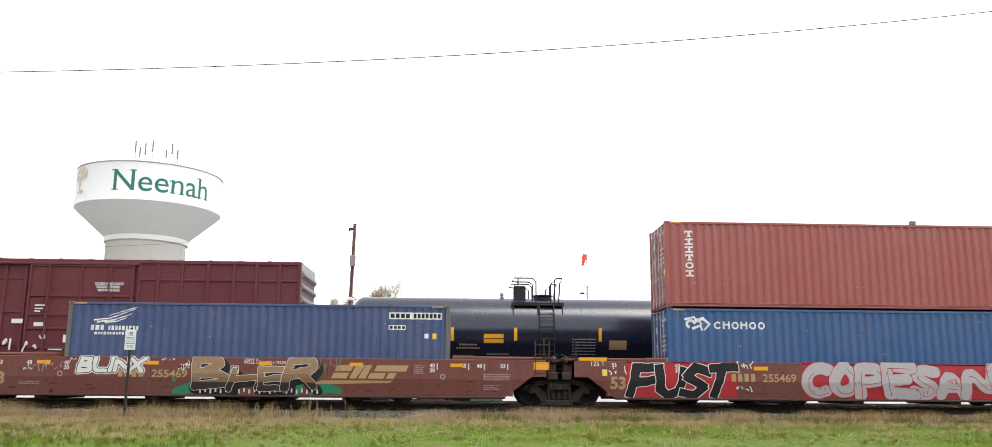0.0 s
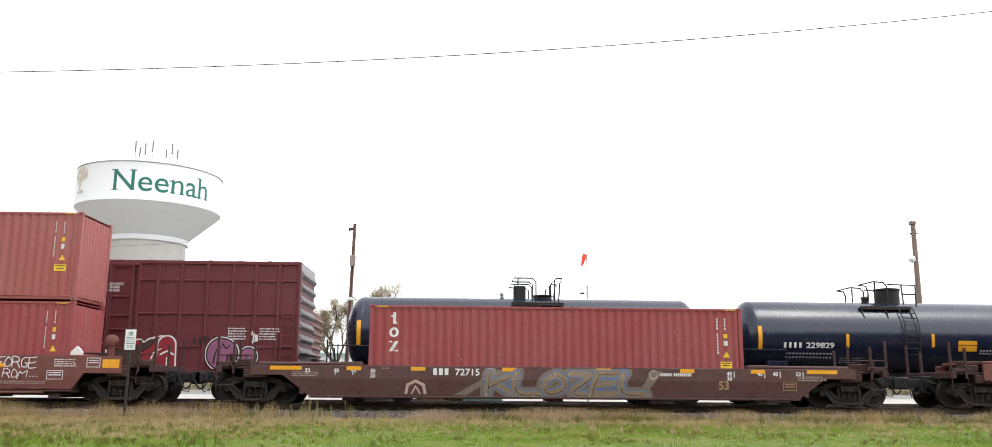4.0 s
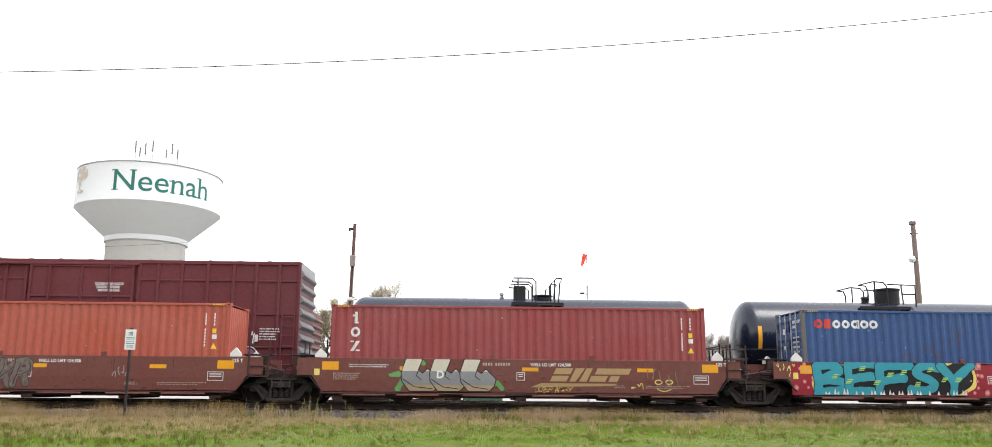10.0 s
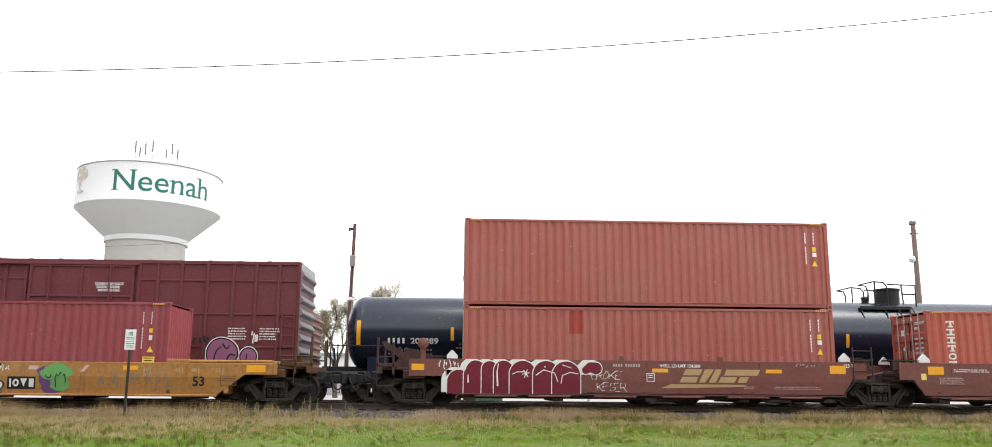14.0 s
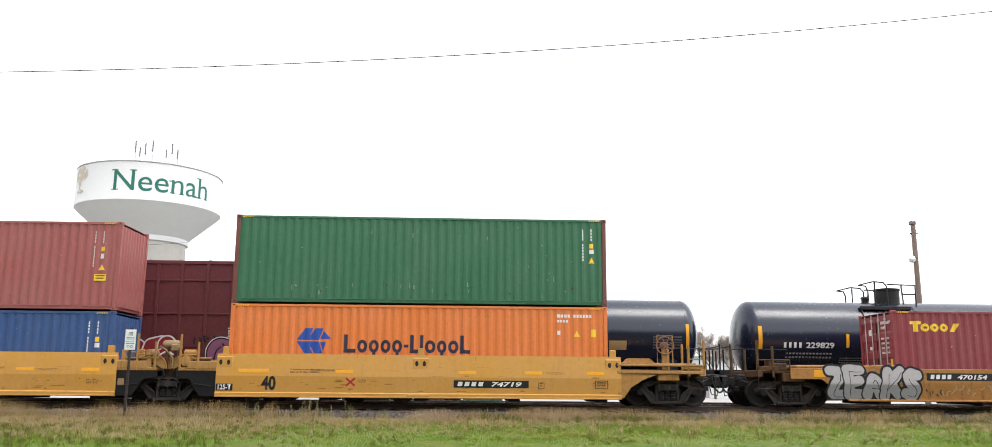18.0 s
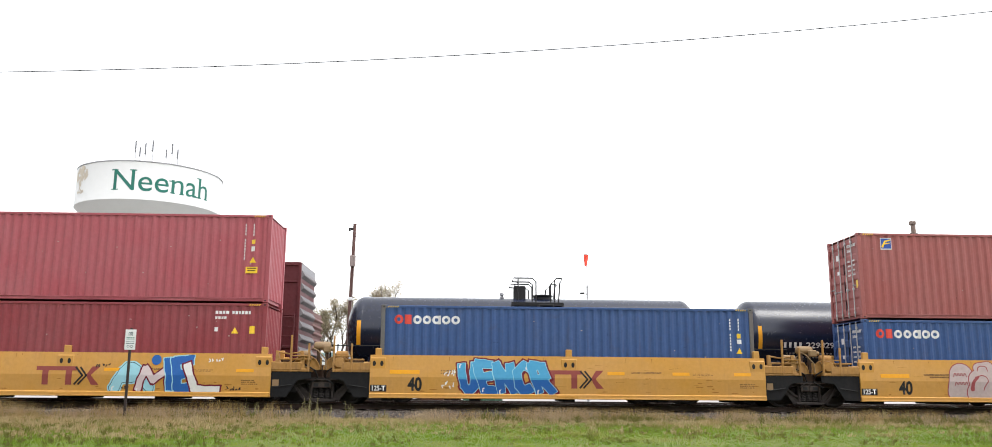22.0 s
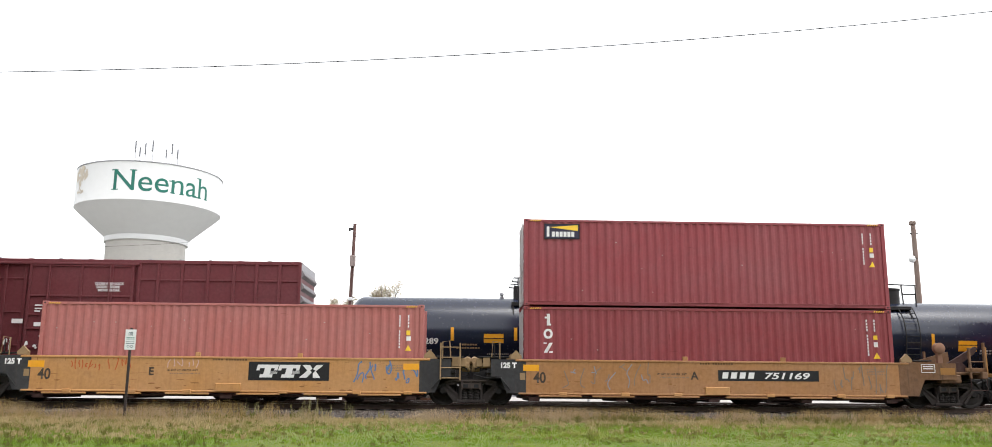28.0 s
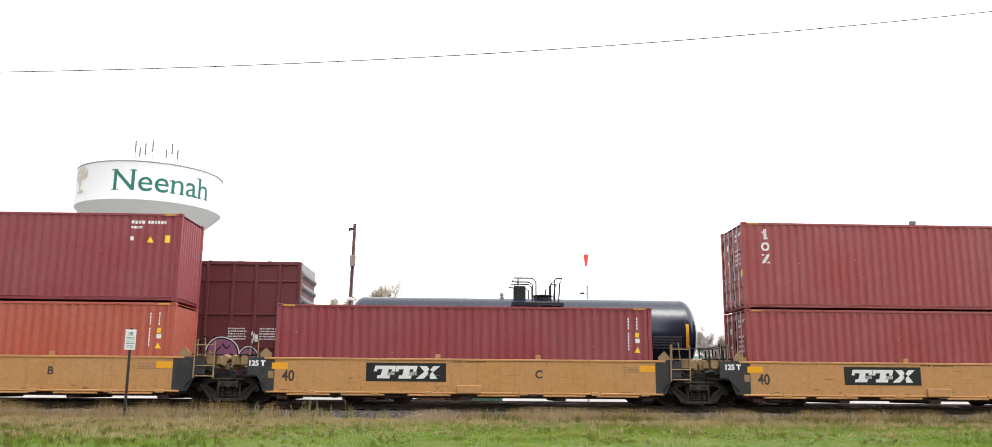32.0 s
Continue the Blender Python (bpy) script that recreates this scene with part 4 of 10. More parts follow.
def coupled_end(ob, sg, half, body, end, style, brake):
    """The outer end over a bogie of its own, with platform, steps and coupler."""
    X = lambda a, b: sorted((sg * a, sg * b))
    end = end_mustard if body is car_mustard else car_end_brown if style in ("brown", "long") else end
    part("end_bulkhead", Shape().box(*X(6.22, 6.36), -1.42, 1.42, 0.3, 1.3, 0.02), end, ob)
    part("draft_sill", Shape().box(*X(6.36, half + 1.2), -0.32, 0.32, 0.78, 1.10, 0.03), end, ob)
    part("end_deck", Shape().box(*X(6.36, half + 1.15), -1.35, 1.35, 1.08, 1.16, 0.015), end, ob)
    part("end_sill", Shape().box(*X(half + 1.0, half + 1.2), -1.46, 1.46, 0.95, 1.18, 0.02), end, ob)
    part("body_bolster", Shape().box(*X(half - 0.35, half + 0.35), -1.40, 1.40, 0.80, 1.08, 0.03), end, ob)
    if style == "fold":
        part("edge_beam", Shape().box(*X(6.3, half + 1.1), -1.47, -1.36, 1.02, 1.12, 0.015).box(*X(6.3, half + 1.1), -1.47, -1.36, 1.26, 1.33, 0.015), body, ob)
        part("arm", Shape().prism([(sg * 6.3, 0.25), (sg * 6.3, 1.0), (sg * 7.6, 1.0), (sg * 7.2, 0.86), (sg * 6.75, 0.6), (sg * 6.5, 0.25)], -1.45, -1.39), body, ob)
        part("walkway", Shape().box(*X(6.4, half + 0.9), -1.4, -0.9, 1.33, 1.37, 0.01), body, ob)
        part("hatch_hood", Shape().prism([(sg * (half - 1.4), 1.37), (sg * (half - 1.25), 1.52), (sg * (half - 0.6), 1.52), (sg * (half - 0.4), 1.37)], -1.3, -0.7), body, ob)
    elif style != "long":
        part("winch_case", Shape().prism([(sg * (half - 1.1), 1.16), (sg * (half - 1.0), 1.46), (sg * (half + 0.35), 1.85), (sg * (half + 0.4), 1.16)], -0.7, -0.62), end, ob)
        part("walkway", Shape().box(*X(6.6, half - 0.6), -1.4, -0.85, 1.50, 1.54, 0.01), dark_iron, ob)
        part("container_guide", Shape().prism([(sg * 6.2, 1.46), (sg * 6.2, 1.56), (sg * 6.38, 1.74), (sg * 6.55, 1.56), (sg * 6.55, 1.46)], -1.42, -1.30), white_paint if style == "brown" else end_tan, ob, "pale pointed container guide")
    for k, dx in enumerate((0.62, 1.12)):
        part("end_post", Shape().box(*X(half + dx, half + dx + 0.07), -1.45, -1.36, 0.95, 1.95 + 0.17 * k, 0.01), end, ob)
        part("end_post", Shape().box(*X(half + dx, half + dx + 0.07), 1.36, 1.45, 0.95, 1.95 + 0.17 * k, 0.01), end, ob)
    part("deck_rail", Shape().box(*X(half + 0.5, half + 1.2), -1.45, -1.36, 1.17, 1.30, 0.015), end, ob)
    part("grab_iron", Shape().tube([(sg * (half + 0.66), -1.42, 1.5), (sg * (half + 1.15), -1.42, 1.5)], 0.02, 6), end, ob)
    part("sill_step", Shape().tube([(sg * (half + 0.62), -1.45, 0.98), (sg * (half + 0.62), -1.45, 0.58), (sg * (half + 1.16), -1.45, 0.58), (sg * (half + 1.16), -1.45, 0.98)], 0.016, 6), car_end_brown, ob)
    for y in (-0.9, 0.9):
        part("brake_cylinder", Shape().lathe([(0.13, half + 0.5), (0.13, half + 0.95)], "x", 14, (0, y, 0.7)) if sg > 0 else Shape().lathe([(0.13, -half - 0.95), (0.13, -half - 0.5)], "x", 14, (0, y, 0.7)), grime, ob)
    if brake == "wheel":
        handwheel(ob, sg * (half - 0.1), -1.42, 1.93, 0.28, rusty_wheel)
        part("wheel_guard", Shape().tube([(sg * (half - 0.1) - 0.25, -1.38, 1.3), (sg * (half - 0.1) - 0.25, -1.38, 2.26), (sg * (half - 0.1) + 0.25, -1.38, 2.26), (sg * (half - 0.1) + 0.25, -1.38, 1.3)], 0.02, 6), end, ob)
        part("brake_stand", Shape().box(*X(half - 0.20, half + 0.0), -1.38, -1.30, 1.16, 1.9, 0.02), end, ob)
    elif brake == "drum":
        part("brake_drum", Shape().lathe([(0.10, -1.42), (0.18, -1.38), (0.18, -1.20), (0.1, -1.14)], "y", 20, (sg * (half - 0.28), 0, 1.93)).box(*X(half - 0.36, half - 0.20), -1.34, -1.2, 1.16, 1.80, 0.01).box(*X(half - 0.52, half - 0.05), -1.4, -1.1, 1.16, 1.32, 0.02), rusty_wheel if style == "ochre" else body, ob, "round brown brake housing", smooth=True)
        part("gear_case", Shape().prism([(sg * (half + 0.05), 1.16), (sg * (half + 0.1), 1.42), (sg * (half + 0.42), 1.5), (sg * (half + 0.6), 1.34), (sg * (half + 0.6), 1.16)], -1.30, -1.05), car_end_brown, ob)
        part("chain_guide", Shape().prism([(sg * (half - 0.1), 1.40), (sg * (half + 0.95), 2.0), (sg * (half + 1.05), 1.95), (sg * (half + 0.9), 1.75), (sg * (half + 0.2), 1.28)], -1.28, -1.18), car_end_brown, ob)
    coupler(ob, sg * (half + 1.15), sg)


def data_bars(parent, u, v, rows, w, h, material, y, seed):
    r = random.Random(seed)
    p = []
    for i in range(rows):
        x = u
        while x < u + w * (0.75 + 0.25 * r.random()):
            k = r.uniform(0.02, 0.05)
            p.append(rect(x, v - i * h * 1.9, k, h * r.uniform(0.75, 1.0)))
            x += k + r.choice((0.012, 0.012, 0.04))
    marks("data_bars", p, material, parent, y)


def mark_slanted(parent, u, v, k=1.0, material=None):
    """The owner's slanted mark: four notched slanted blocks over a long swoosh."""
    q, h, w, p = 0.50, 0.42, 0.60 * k, []
    s = lambda x, z, b, c: p.append(rect(x + z * q, v + z, b, c, q))
    for i in range(4):
        x = u + 0.62 + i * 0.68 * k
        if i == 1:
            p += [[(x, v), (x + 0.20, v), (x + 0.30 + h * q, v + h), (x + h * q, v + h)], [(x + w - 0.24, v), (x + w, v), (x + w + h * q, v + h), (x + w - 0.20 + h * q, v + h)]]
        else:
            s(x, 0, w - (0.26 if i == 3 else 0.02), 0.18)
            s(x + (0.08 if i == 2 else 0), 0.23, w, 0.19)
    p.append([(u, v - 0.19), (u + 2.9 * k, v - 0.13), (u + 3.05 * k, v - 0.06), (u + 0.35, v - 0.055)])
    shapes("brand_mark", p, material or gold_paint, parent, -1.47)


def scrawl(parent, u, v, w, h, n, material, seed, t=0.03, y=-1.47):
    """A quick sprayed tag of looping lines."""
    r = random.Random(seed)
    p = []
    for i in range(n):
        x = u + w * i / n
        k = w / n
        pts = [(x + r.uniform(0, k), v + r.uniform(0, h)) for _ in range(4)]
        sm = []
        for a in range(10):
            f = a / 9
            q = [(1 - f) ** 3, 3 * f * (1 - f) ** 2, 3 * f * f * (1 - f), f ** 3]
            sm.append((sum(b * c[0] for b, c in zip(q, pts)), sum(b * c[1] for b, c in zip(q, pts))))
        p += stroke(sm, t)
    marks("sprayed_tag", p, material, parent, y - 0.002)


def flat_unit(s, half, colour, end, style, label, left="shared", right="shared", brake="drum"):
    """A short well unit with flat plated sides."""
    ob = thing("well_car", pose(0, 0, 0), label, "well car", "well cars of the passing train")
    zt, zc, zb = 1.44, 0.90, 0.40
    eL, eR = (half - 0.54 if left == "shared" else half + 0.15), (half - 0.54 if right == "shared" else half + 0.15)
    if end is colour:
        poly = [(-eL, zt), (eR, zt), (eR, zc), (half - 1.0, zc), (half - 1.35, zb), (-half + 1.35, zb), (-half + 1.0, zc), (-eL, zc)]
        side(ob, poly, colour)
    else:
        xs = 6.06
        eL, eR = eL - 0.1 * (left == "shared"), eR - 0.1 * (right == "shared")
        side(ob, [(-xs, zt), (xs, zt), (xs, zb), (-xs, zb)], colour)
        for sg, e, kind in ((-1, eL, left), (1, eR, right)):
            side(ob, [(sg * xs, zt), (sg * e, zt), (sg * e, zc), (sg * (half - 0.92), zc), (sg * (half - 1.15), zb - 0.02), (sg * xs, zb - 0.02)], end if kind == "shared" else car_ochre_dirty, name="end_plate")
    under = car_end_brown
    part("well_floor", Shape().box(-6.2, 6.2, -1.32, 1.32, 0.215, 0.30, 0.02), car_end_brown, ob)
    for sg in (-1, 1):
        a, b = sorted((sg * 1.49, sg * 1.36))
        part("top_chord", Shape().box(-6.4, 6.4, *sorted((sg * (1.472 if style == "brown" else 1.49), sg * 1.36)), zt - 0.06, zt + 0.008, 0.012), colour, ob)
        part("bottom_chord", Shape().box(-6.3, 6.3, a, b, 0.32 if style == "brown" else 0.34, 0.37 if style == "brown" else 0.40, 0.015), under if style == "brown" else colour, ob)
        for x in (-4.9, -3.2, -1.1, 1.1, 3.2, 4.9):
            part("foot_rail", Shape().box(x - 0.75, x + 0.6, *sorted((sg * 1.52, sg * 1.42)), 0.27, 0.325, 0.01), colour, ob)
    for x in (-5.8, -3.0, 0.0, 3.0, 5.8):
        part("cross_member", Shape().box(x - 0.18, x + 0.18, -1.4, 1.4, 0.14, 0.27, 0.02), under, ob)
    for x in (-1.0, 2.2):
        part("stop_block", Shape().box(x, x + 0.16, -1.48, -1.40, zt, zt + 0.14, 0.01), colour, ob)
    for sg, kind in ((-1, left), (1, right)):
        if kind == "shared":
            shared_end(ob, sg, half, colour, end, style)
        else:
            coupled_end(ob, sg, half, colour, car_ochre_dirty if style == "ochre" else colour, style, brake)
    return rides(ob, s, RAIL)


def fold_unit(s, half, colour, label, left="shared", right="shared", brake="wheel"):
    """A short well unit with folded sides, lifting lugs and black end arms."""
    ob = thing("well_car", pose(0, 0, 0), label, "well car", "well cars of the passing train")
    xs = half - 1.55
    prof = [(1.37, 1.54), (1.406, 1.55), (1.475, 0.86), (1.445, 0.36), (1.49, 0.33), (1.49, 0.20), (1.36, 0.20), (1.36, 0.34), (1.42, 0.86), (1.36, 1.50)]
    for sg in (-1, 1):
        sh = Shape()
        n = len(prof)
        vs = [(x, sg * y, z) for x in (-xs, xs) for y, z in prof]
        fs = [(i, (i + 1) % n, n + (i + 1) % n, n + i) for i in range(n)] + [tuple(range(n)), tuple(range(2 * n - 1, n - 1, -1))]
        sh.add(vs, [g if sg > 0 else g[::-1] for g in fs])
        part("side_plate", sh, colour, ob)
        for x in (-xs + 0.25, 0.0, xs - 0.25):
            lug = part("lug", Shape().box(x - 0.10, x + 0.10, *sorted((sg * 1.40, sg * 1.26)), 1.46, 1.77, 0.02).box(x - 0.26, x + 0.26, *sorted((sg * 1.45, sg * 1.30)), 1.10, 1.47, 0.03), colour, ob)
            for dx in (-0.12, 0.12):
                part("slot", Shape().prism([(x + dx + 0.052 * math.cos(k * 0.5236), 1.28 + 0.085 * math.sin(k * 0.5236)) for k in range(12)], *sorted((sg * 1.453, sg * 1.44))), black_paint, lug)
    for x in (-5.8, -3.0, 0.0, 3.0, 5.8):
        part("cross_member", Shape().box(x - 0.18, x + 0.18, -1.38, 1.38, 0.12, 0.24, 0.02), end_black, ob)
    part("base_rail", Shape().box(-xs + 0.1, xs - 0.1, -1.50, -1.43, 0.20, 0.245, 0.01), colour, ob)
    for x in (-0.05,):
        part("jacking_pad", Shape().box(x - 0.35, x + 0.35, -1.50, -1.40, 0.24, 0.32, 0.015), colour, ob)
    for sg, kind in ((-1, left), (1, right)):
        X = lambda a, b: sorted((sg * a, sg * b))
        if kind == "shared":
            side(ob, [(sg * xs, 0.22), (sg * xs, 1.0), (sg * (half - 0.30), 1.0), (sg * (half - 0.30), 0.80), (sg * (half - 0.72), 0.74), (sg * (half - 1.05), 0.22)], end_black, 1.40, 0.06, "end_arm")
            part("end_deck", Shape().box(*X(xs, half - 0.36), -1.42, 1.42, 1.0, 1.10, 0.015), end_yellow, ob)
            part("side_beam", Shape().box(*X(xs - 0.02, half - 0.62), -1.435, -1.38, 1.06, 1.30, 0.015), end_yellow, ob)
            part("end_box", Shape().box(*X(xs, xs + 0.22), -1.40, 1.40, 1.07, 1.33, 0.03), end_yellow, ob)
            part("valve_box", Shape().box(*X(xs + 0.34, xs + 0.62), -1.36, -1.24, 1.08, 1.30, 0.02).tube([(sg * (xs + 0.62), -1.30, 1.2), (sg * (half - 0.45), -1.34, 1.16), (sg * (half - 0.3), -1.34, 1.45)], 0.018, 6), end_tan, ob)
            part("brake_cylinder", Shape().lathe([(0.05, xs + 0.75), (0.12, xs + 0.78), (0.12, xs + 1.12), (0.04, xs + 1.16)], "x", 14, (0, -1.05, 1.56)) if sg > 0 else Shape().lathe([(0.04, -xs - 1.16), (0.12, -xs - 1.12), (0.12, -xs - 0.78), (0.05, -xs - 0.75)], "x", 14, (0, -1.05, 1.56)), end_tan if sg > 0 else end_yellow, ob, smooth=True)
            part("cylinder_bracket", Shape().box(*X(xs + 0.82, xs + 1.08), -1.10, -0.98, 1.07, 1.48, 0.015), end_yellow, ob)
            part("top_rail", Shape().box(*X(xs + 0.2, half - 0.32), -1.40, -1.33, 1.37, 1.42, 0.012), end_yellow, ob)
            # dark plate put in for the shade behind the yellow beams
            part("inner_panel", Shape().box(*X(xs + 0.25, half - 0.4), -1.22, -1.18, 1.07, 1.40, 0.01), end_rust, ob, "dark stained panel standing for shade inside the end")
            part("air_pipe", Shape().tube([(sg * (xs + 0.3), -1.30, 1.15), (sg * (half - 0.5), -1.32, 1.22), (sg * (half - 0.2), -1.25, 1.05), (sg * (half - 0.1), -1.2, 0.8), (sg * (half - 0.4), -1.3, 0.62)], 0.024, 6), dark_iron, ob, smooth=True)
            part("brake_rod", Shape().tube([(sg * (xs + 0.1), -1.43, 0.52), (sg * (half - 0.9), -1.43, 0.60)], 0.016, 6), dark_iron, ob)
            part("end_bulkhead", Shape().box(*X(xs - 0.1, xs + 0.02), -1.35, 1.35, 0.25, 1.2, 0.02), colour, ob)
            arch = [(sg * (half - 0.50 + 0.44 * math.cos(k * 0.2618)), 1.07 + 0.44 * math.sin(k * 0.2618)) for k in range(13)]
            part("gusset", Shape().prism(arch, -1.25, -1.20), end_yellow, ob, "half-round yellow gusset plate")
            part("gusset_rim", Shape().tube([(x, -1.27, z) for x, z in arch], 0.018, 6), end_yellow, ob)
            part("saddle", Shape().box(*X(half - 0.5, half - 0.02), -0.6, 0.6, 0.78, 1.25, 0.04), end_rust, ob)
            part("gusset", Shape().prism([(sg * (half - 0.2), 1.07), (sg * (half - 0.5), 1.36), (sg * (half - 0.05), 1.46), (sg * (half - 0.05), 1.07)], -0.95, -0.90), end_yellow, ob)
            for k, dx in enumerate((0.36, 0.92)):
                part("end_post", Shape().box(*X(half - dx - 0.06, half - dx), -1.44, -1.37, 1.0, 2.15 if (sg < 0) == (k == 0) else 1.9, 0.01), end_yellow, ob)
            part("grab_iron", Shape().tube([(sg * (half - 0.4), -1.42, 1.5), (sg * (half - 0.95), -1.42, 1.5)], 0.02, 6), end_yellow, ob)
            if sg < 0:
                x = -half
                part("reservoir", Shape().lathe([(0.02, x - 0.34), (0.10, x - 0.31), (0.135, x - 0.26), (0.135, x + 0.16), (0.10, x + 0.21), (0.02, x + 0.23)], "x", 18, (0, -0.95, 1.84)), end_tan, ob, "tan air reservoir", smooth=True)
                part("reservoir_stand", Shape().box(x - 0.22, x - 0.12, -1.02, -0.90, 1.1, 1.74, 0.01).box(x + 0.05, x + 0.15, -1.02, -0.90, 1.1, 1.74, 0.01), end_rust, ob)
                part("control_valve", Shape().box(x + 0.02, x + 0.26, -1.26, -1.08, 1.62, 1.84, 0.03).lathe([(0.07, x + 0.26), (0.07, x + 0.34), (0.03, x + 0.36)], "x", 12, (0, -1.17, 1.73)), end_tan, ob)
                part("drum_cover", Shape().lathe([(0.04, -1.44), (0.15, -1.43), (0.18, -1.38), (0.18, -1.28), (0.08, -1.26)], "y", 20, (x + 0.56, 0, 1.30)), end_yellow, ob, smooth=True)
                part("tan_pipe", Shape().tube([(x - 0.42, -1.3, 1.14), (x - 0.44, -1.3, 1.6), (x - 0.30, -1.3, 1.76), (x - 0.12, -1.3, 1.66), (x + 0.12, -1.3, 1.40), (x + 0.14, -1.3, 1.1)], 0.022, 7), end_tan, ob, smooth=True)
                cf = marks("capacity_field", [rect(-xs + 0.02, 0.40, 0.52, 0.21)], black_paint, ob, -1.476)
                words("capacity", "125-T", 0.215, white_paint, cf, -1.479, -xs + 0.05, 0.435, bold=0.006, width=0.85)
            else:
                for dx in (1.44, 0.66):
                    part("bracket_plate", Shape().prism([(half - dx, 1.08), (half - dx, 1.66), (half - dx + 0.09, 1.66), (half - dx + 0.16, 1.08)], -1.40, -1.30), end_yellow, ob)
                part("bracket_brace", Shape().tube([(half - 1.38, -1.35, 1.62), (half - 1.0, -1.35, 1.56), (half - 0.62, -1.35, 1.62)], 0.03, 6).tube([(half - 1.36, -1.35, 1.12), (half - 0.64, -1.35, 1.5)], 0.02, 6), end_yellow, ob)
                part("notice", Shape().box(half - 1.5, half - 1.3, -1.42, -1.415, 0.55, 0.75), end_tan, ob)
        else:
            coupled_end(ob, sg, half, end_yellow, end_yellow, "fold", brake)
    return rides(ob, s, RAIL)


def long_unit(s, half, colour, zt, label, left="coupled", right="coupled"):
    """A long well unit with raised decks over its ends."""
    ob = thing("well_car", pose(0, 0, 0), label, "long well car", "well cars of the passing train")
    zb = 0.26
    eL, eR = (half - 0.45 if left == "shared" else half + 0.1), (half - 0.45 if right == "shared" else half + 0.1)
    side(ob, [(-eL, zt), (eR, zt), (eR, 0.90), (half - 0.9, 0.90), (half - 1.75, zb), (-half + 1.75, zb), (-half + 0.9, 0.90), (-eL, 0.90)], colour)
    for sg in (-1, 1):
        part("top_chord", Shape().box(-eL, eR, *sorted((sg * 1.472, sg * 1.38)), zt - 0.05, zt + 0.01, 0.012), colour, ob)
        part("bottom_chord", Shape().box(-half + 1.75, half - 1.75, *sorted((sg * 1.49, sg * 1.40)), 0.20, 0.27, 0.015), car_end_brown if colour is not car_mustard else colour, ob)
    for x in (-6.6, -3.2, 0.0, 3.2, 6.6):
        part("cross_member", Shape().box(x - 0.2, x + 0.2, -1.4, 1.4, 0.12, 0.25, 0.02), car_end_brown, ob)
    for sg, kind in ((-1, left), (1, right)):
        X = lambda a, b: sorted((sg * a, sg * b))
        part("raised_deck", Shape().box(*X(6.25, half - 0.1), -1.40, 1.40, zt + 0.01, zt + 0.11, 0.03), colour, ob)
        part("deck_lip", Shape().box(*X(6.2, 6.9), -1.44, -1.3, zt + 0.012, zt + 0.13, 0.02), colour, ob)
        part("end_bulkhead", Shape().box(*X(8.0, 8.15), -1.42, 1.42, 0.3, zt, 0.02), colour, ob)
        part("body_bolster", Shape().box(*X(half - 0.4, half + 0.1), -1.34, 1.34, 0.80, 1.05, 0.03), end_mustard if colour is car_mustard else car_end_brown, ob)
        if kind == "shared":
            part("connector_arm", Shape().box(*X(half - 0.9, half - 0.02), -0.4, 0.4, 0.78, 1.2, 0.04), greasy_shaded, ob)
            part("brake_valve", Shape().box(*X(half - 0.42, half - 0.12), -1.28, -1.0, 1.02, 1.3, 0.03).lathe([(0.09, -1.38), (0.11, -1.34), (0.11, -1.2), (0.05, -1.18)], "y", 14, (sg * (half - 0.2), 0, 1.45)), car_end_brown, ob)
            part("brake_rigging", Shape().tube([(sg * (half - 0.05), -1.3, 1.62), (sg * (half - 0.3), -1.3, 1.5), (sg * (half - 0.42), -1.3, 1.2)], 0.025, 6).tube([(sg * (half - 0.46), -1.38, 1.56), (sg * (half + 0.02), -1.38, 1.44)], 0.02, 6), greasy_shaded, ob, smooth=True)
            part("air_pipe", Shape().tube([(sg * (half - 0.45), -1.2, 1.35), (sg * (half - 0.15), -1.25, 1.2), (sg * (half - 0.1), -1.2, 0.95), (sg * (half - 0.5), -1.25, 0.85)], 0.022, 6), dark_iron, ob, smooth=True)
            part("end_post", Shape().box(*X(half - 0.55, half - 0.48), -1.46, -1.40, 1.0, 2.1, 0.01), dark_iron, ob)
            if sg > 0:
                ladder(ob, half - 0.8, -1.46, 0.95, 2.05, 0.45, car_end_brown, 4)
        else:
            coupled_end(ob, sg, half, colour, colour, "long", None)
            part("winch_frame", Shape().tube([(sg * (half + 0.1), -1.4, 1.16), (sg * (half + 0.1), -1.4, 1.5), (sg * (half + 0.9), -1.4, 1.5)], 0.03, 6).box(*X(half + 0.15, half + 0.6), -1.3, -0.9, 1.16, 1.4, 0.03).lathe([(0.1, 0.2), (0.1, 0.5)], "z", 12, (sg * (half + 0.75), -1.2, 1.0)), end_mustard if colour is car_mustard else car_end_brown, ob)
    return rides(ob, s, RAIL)


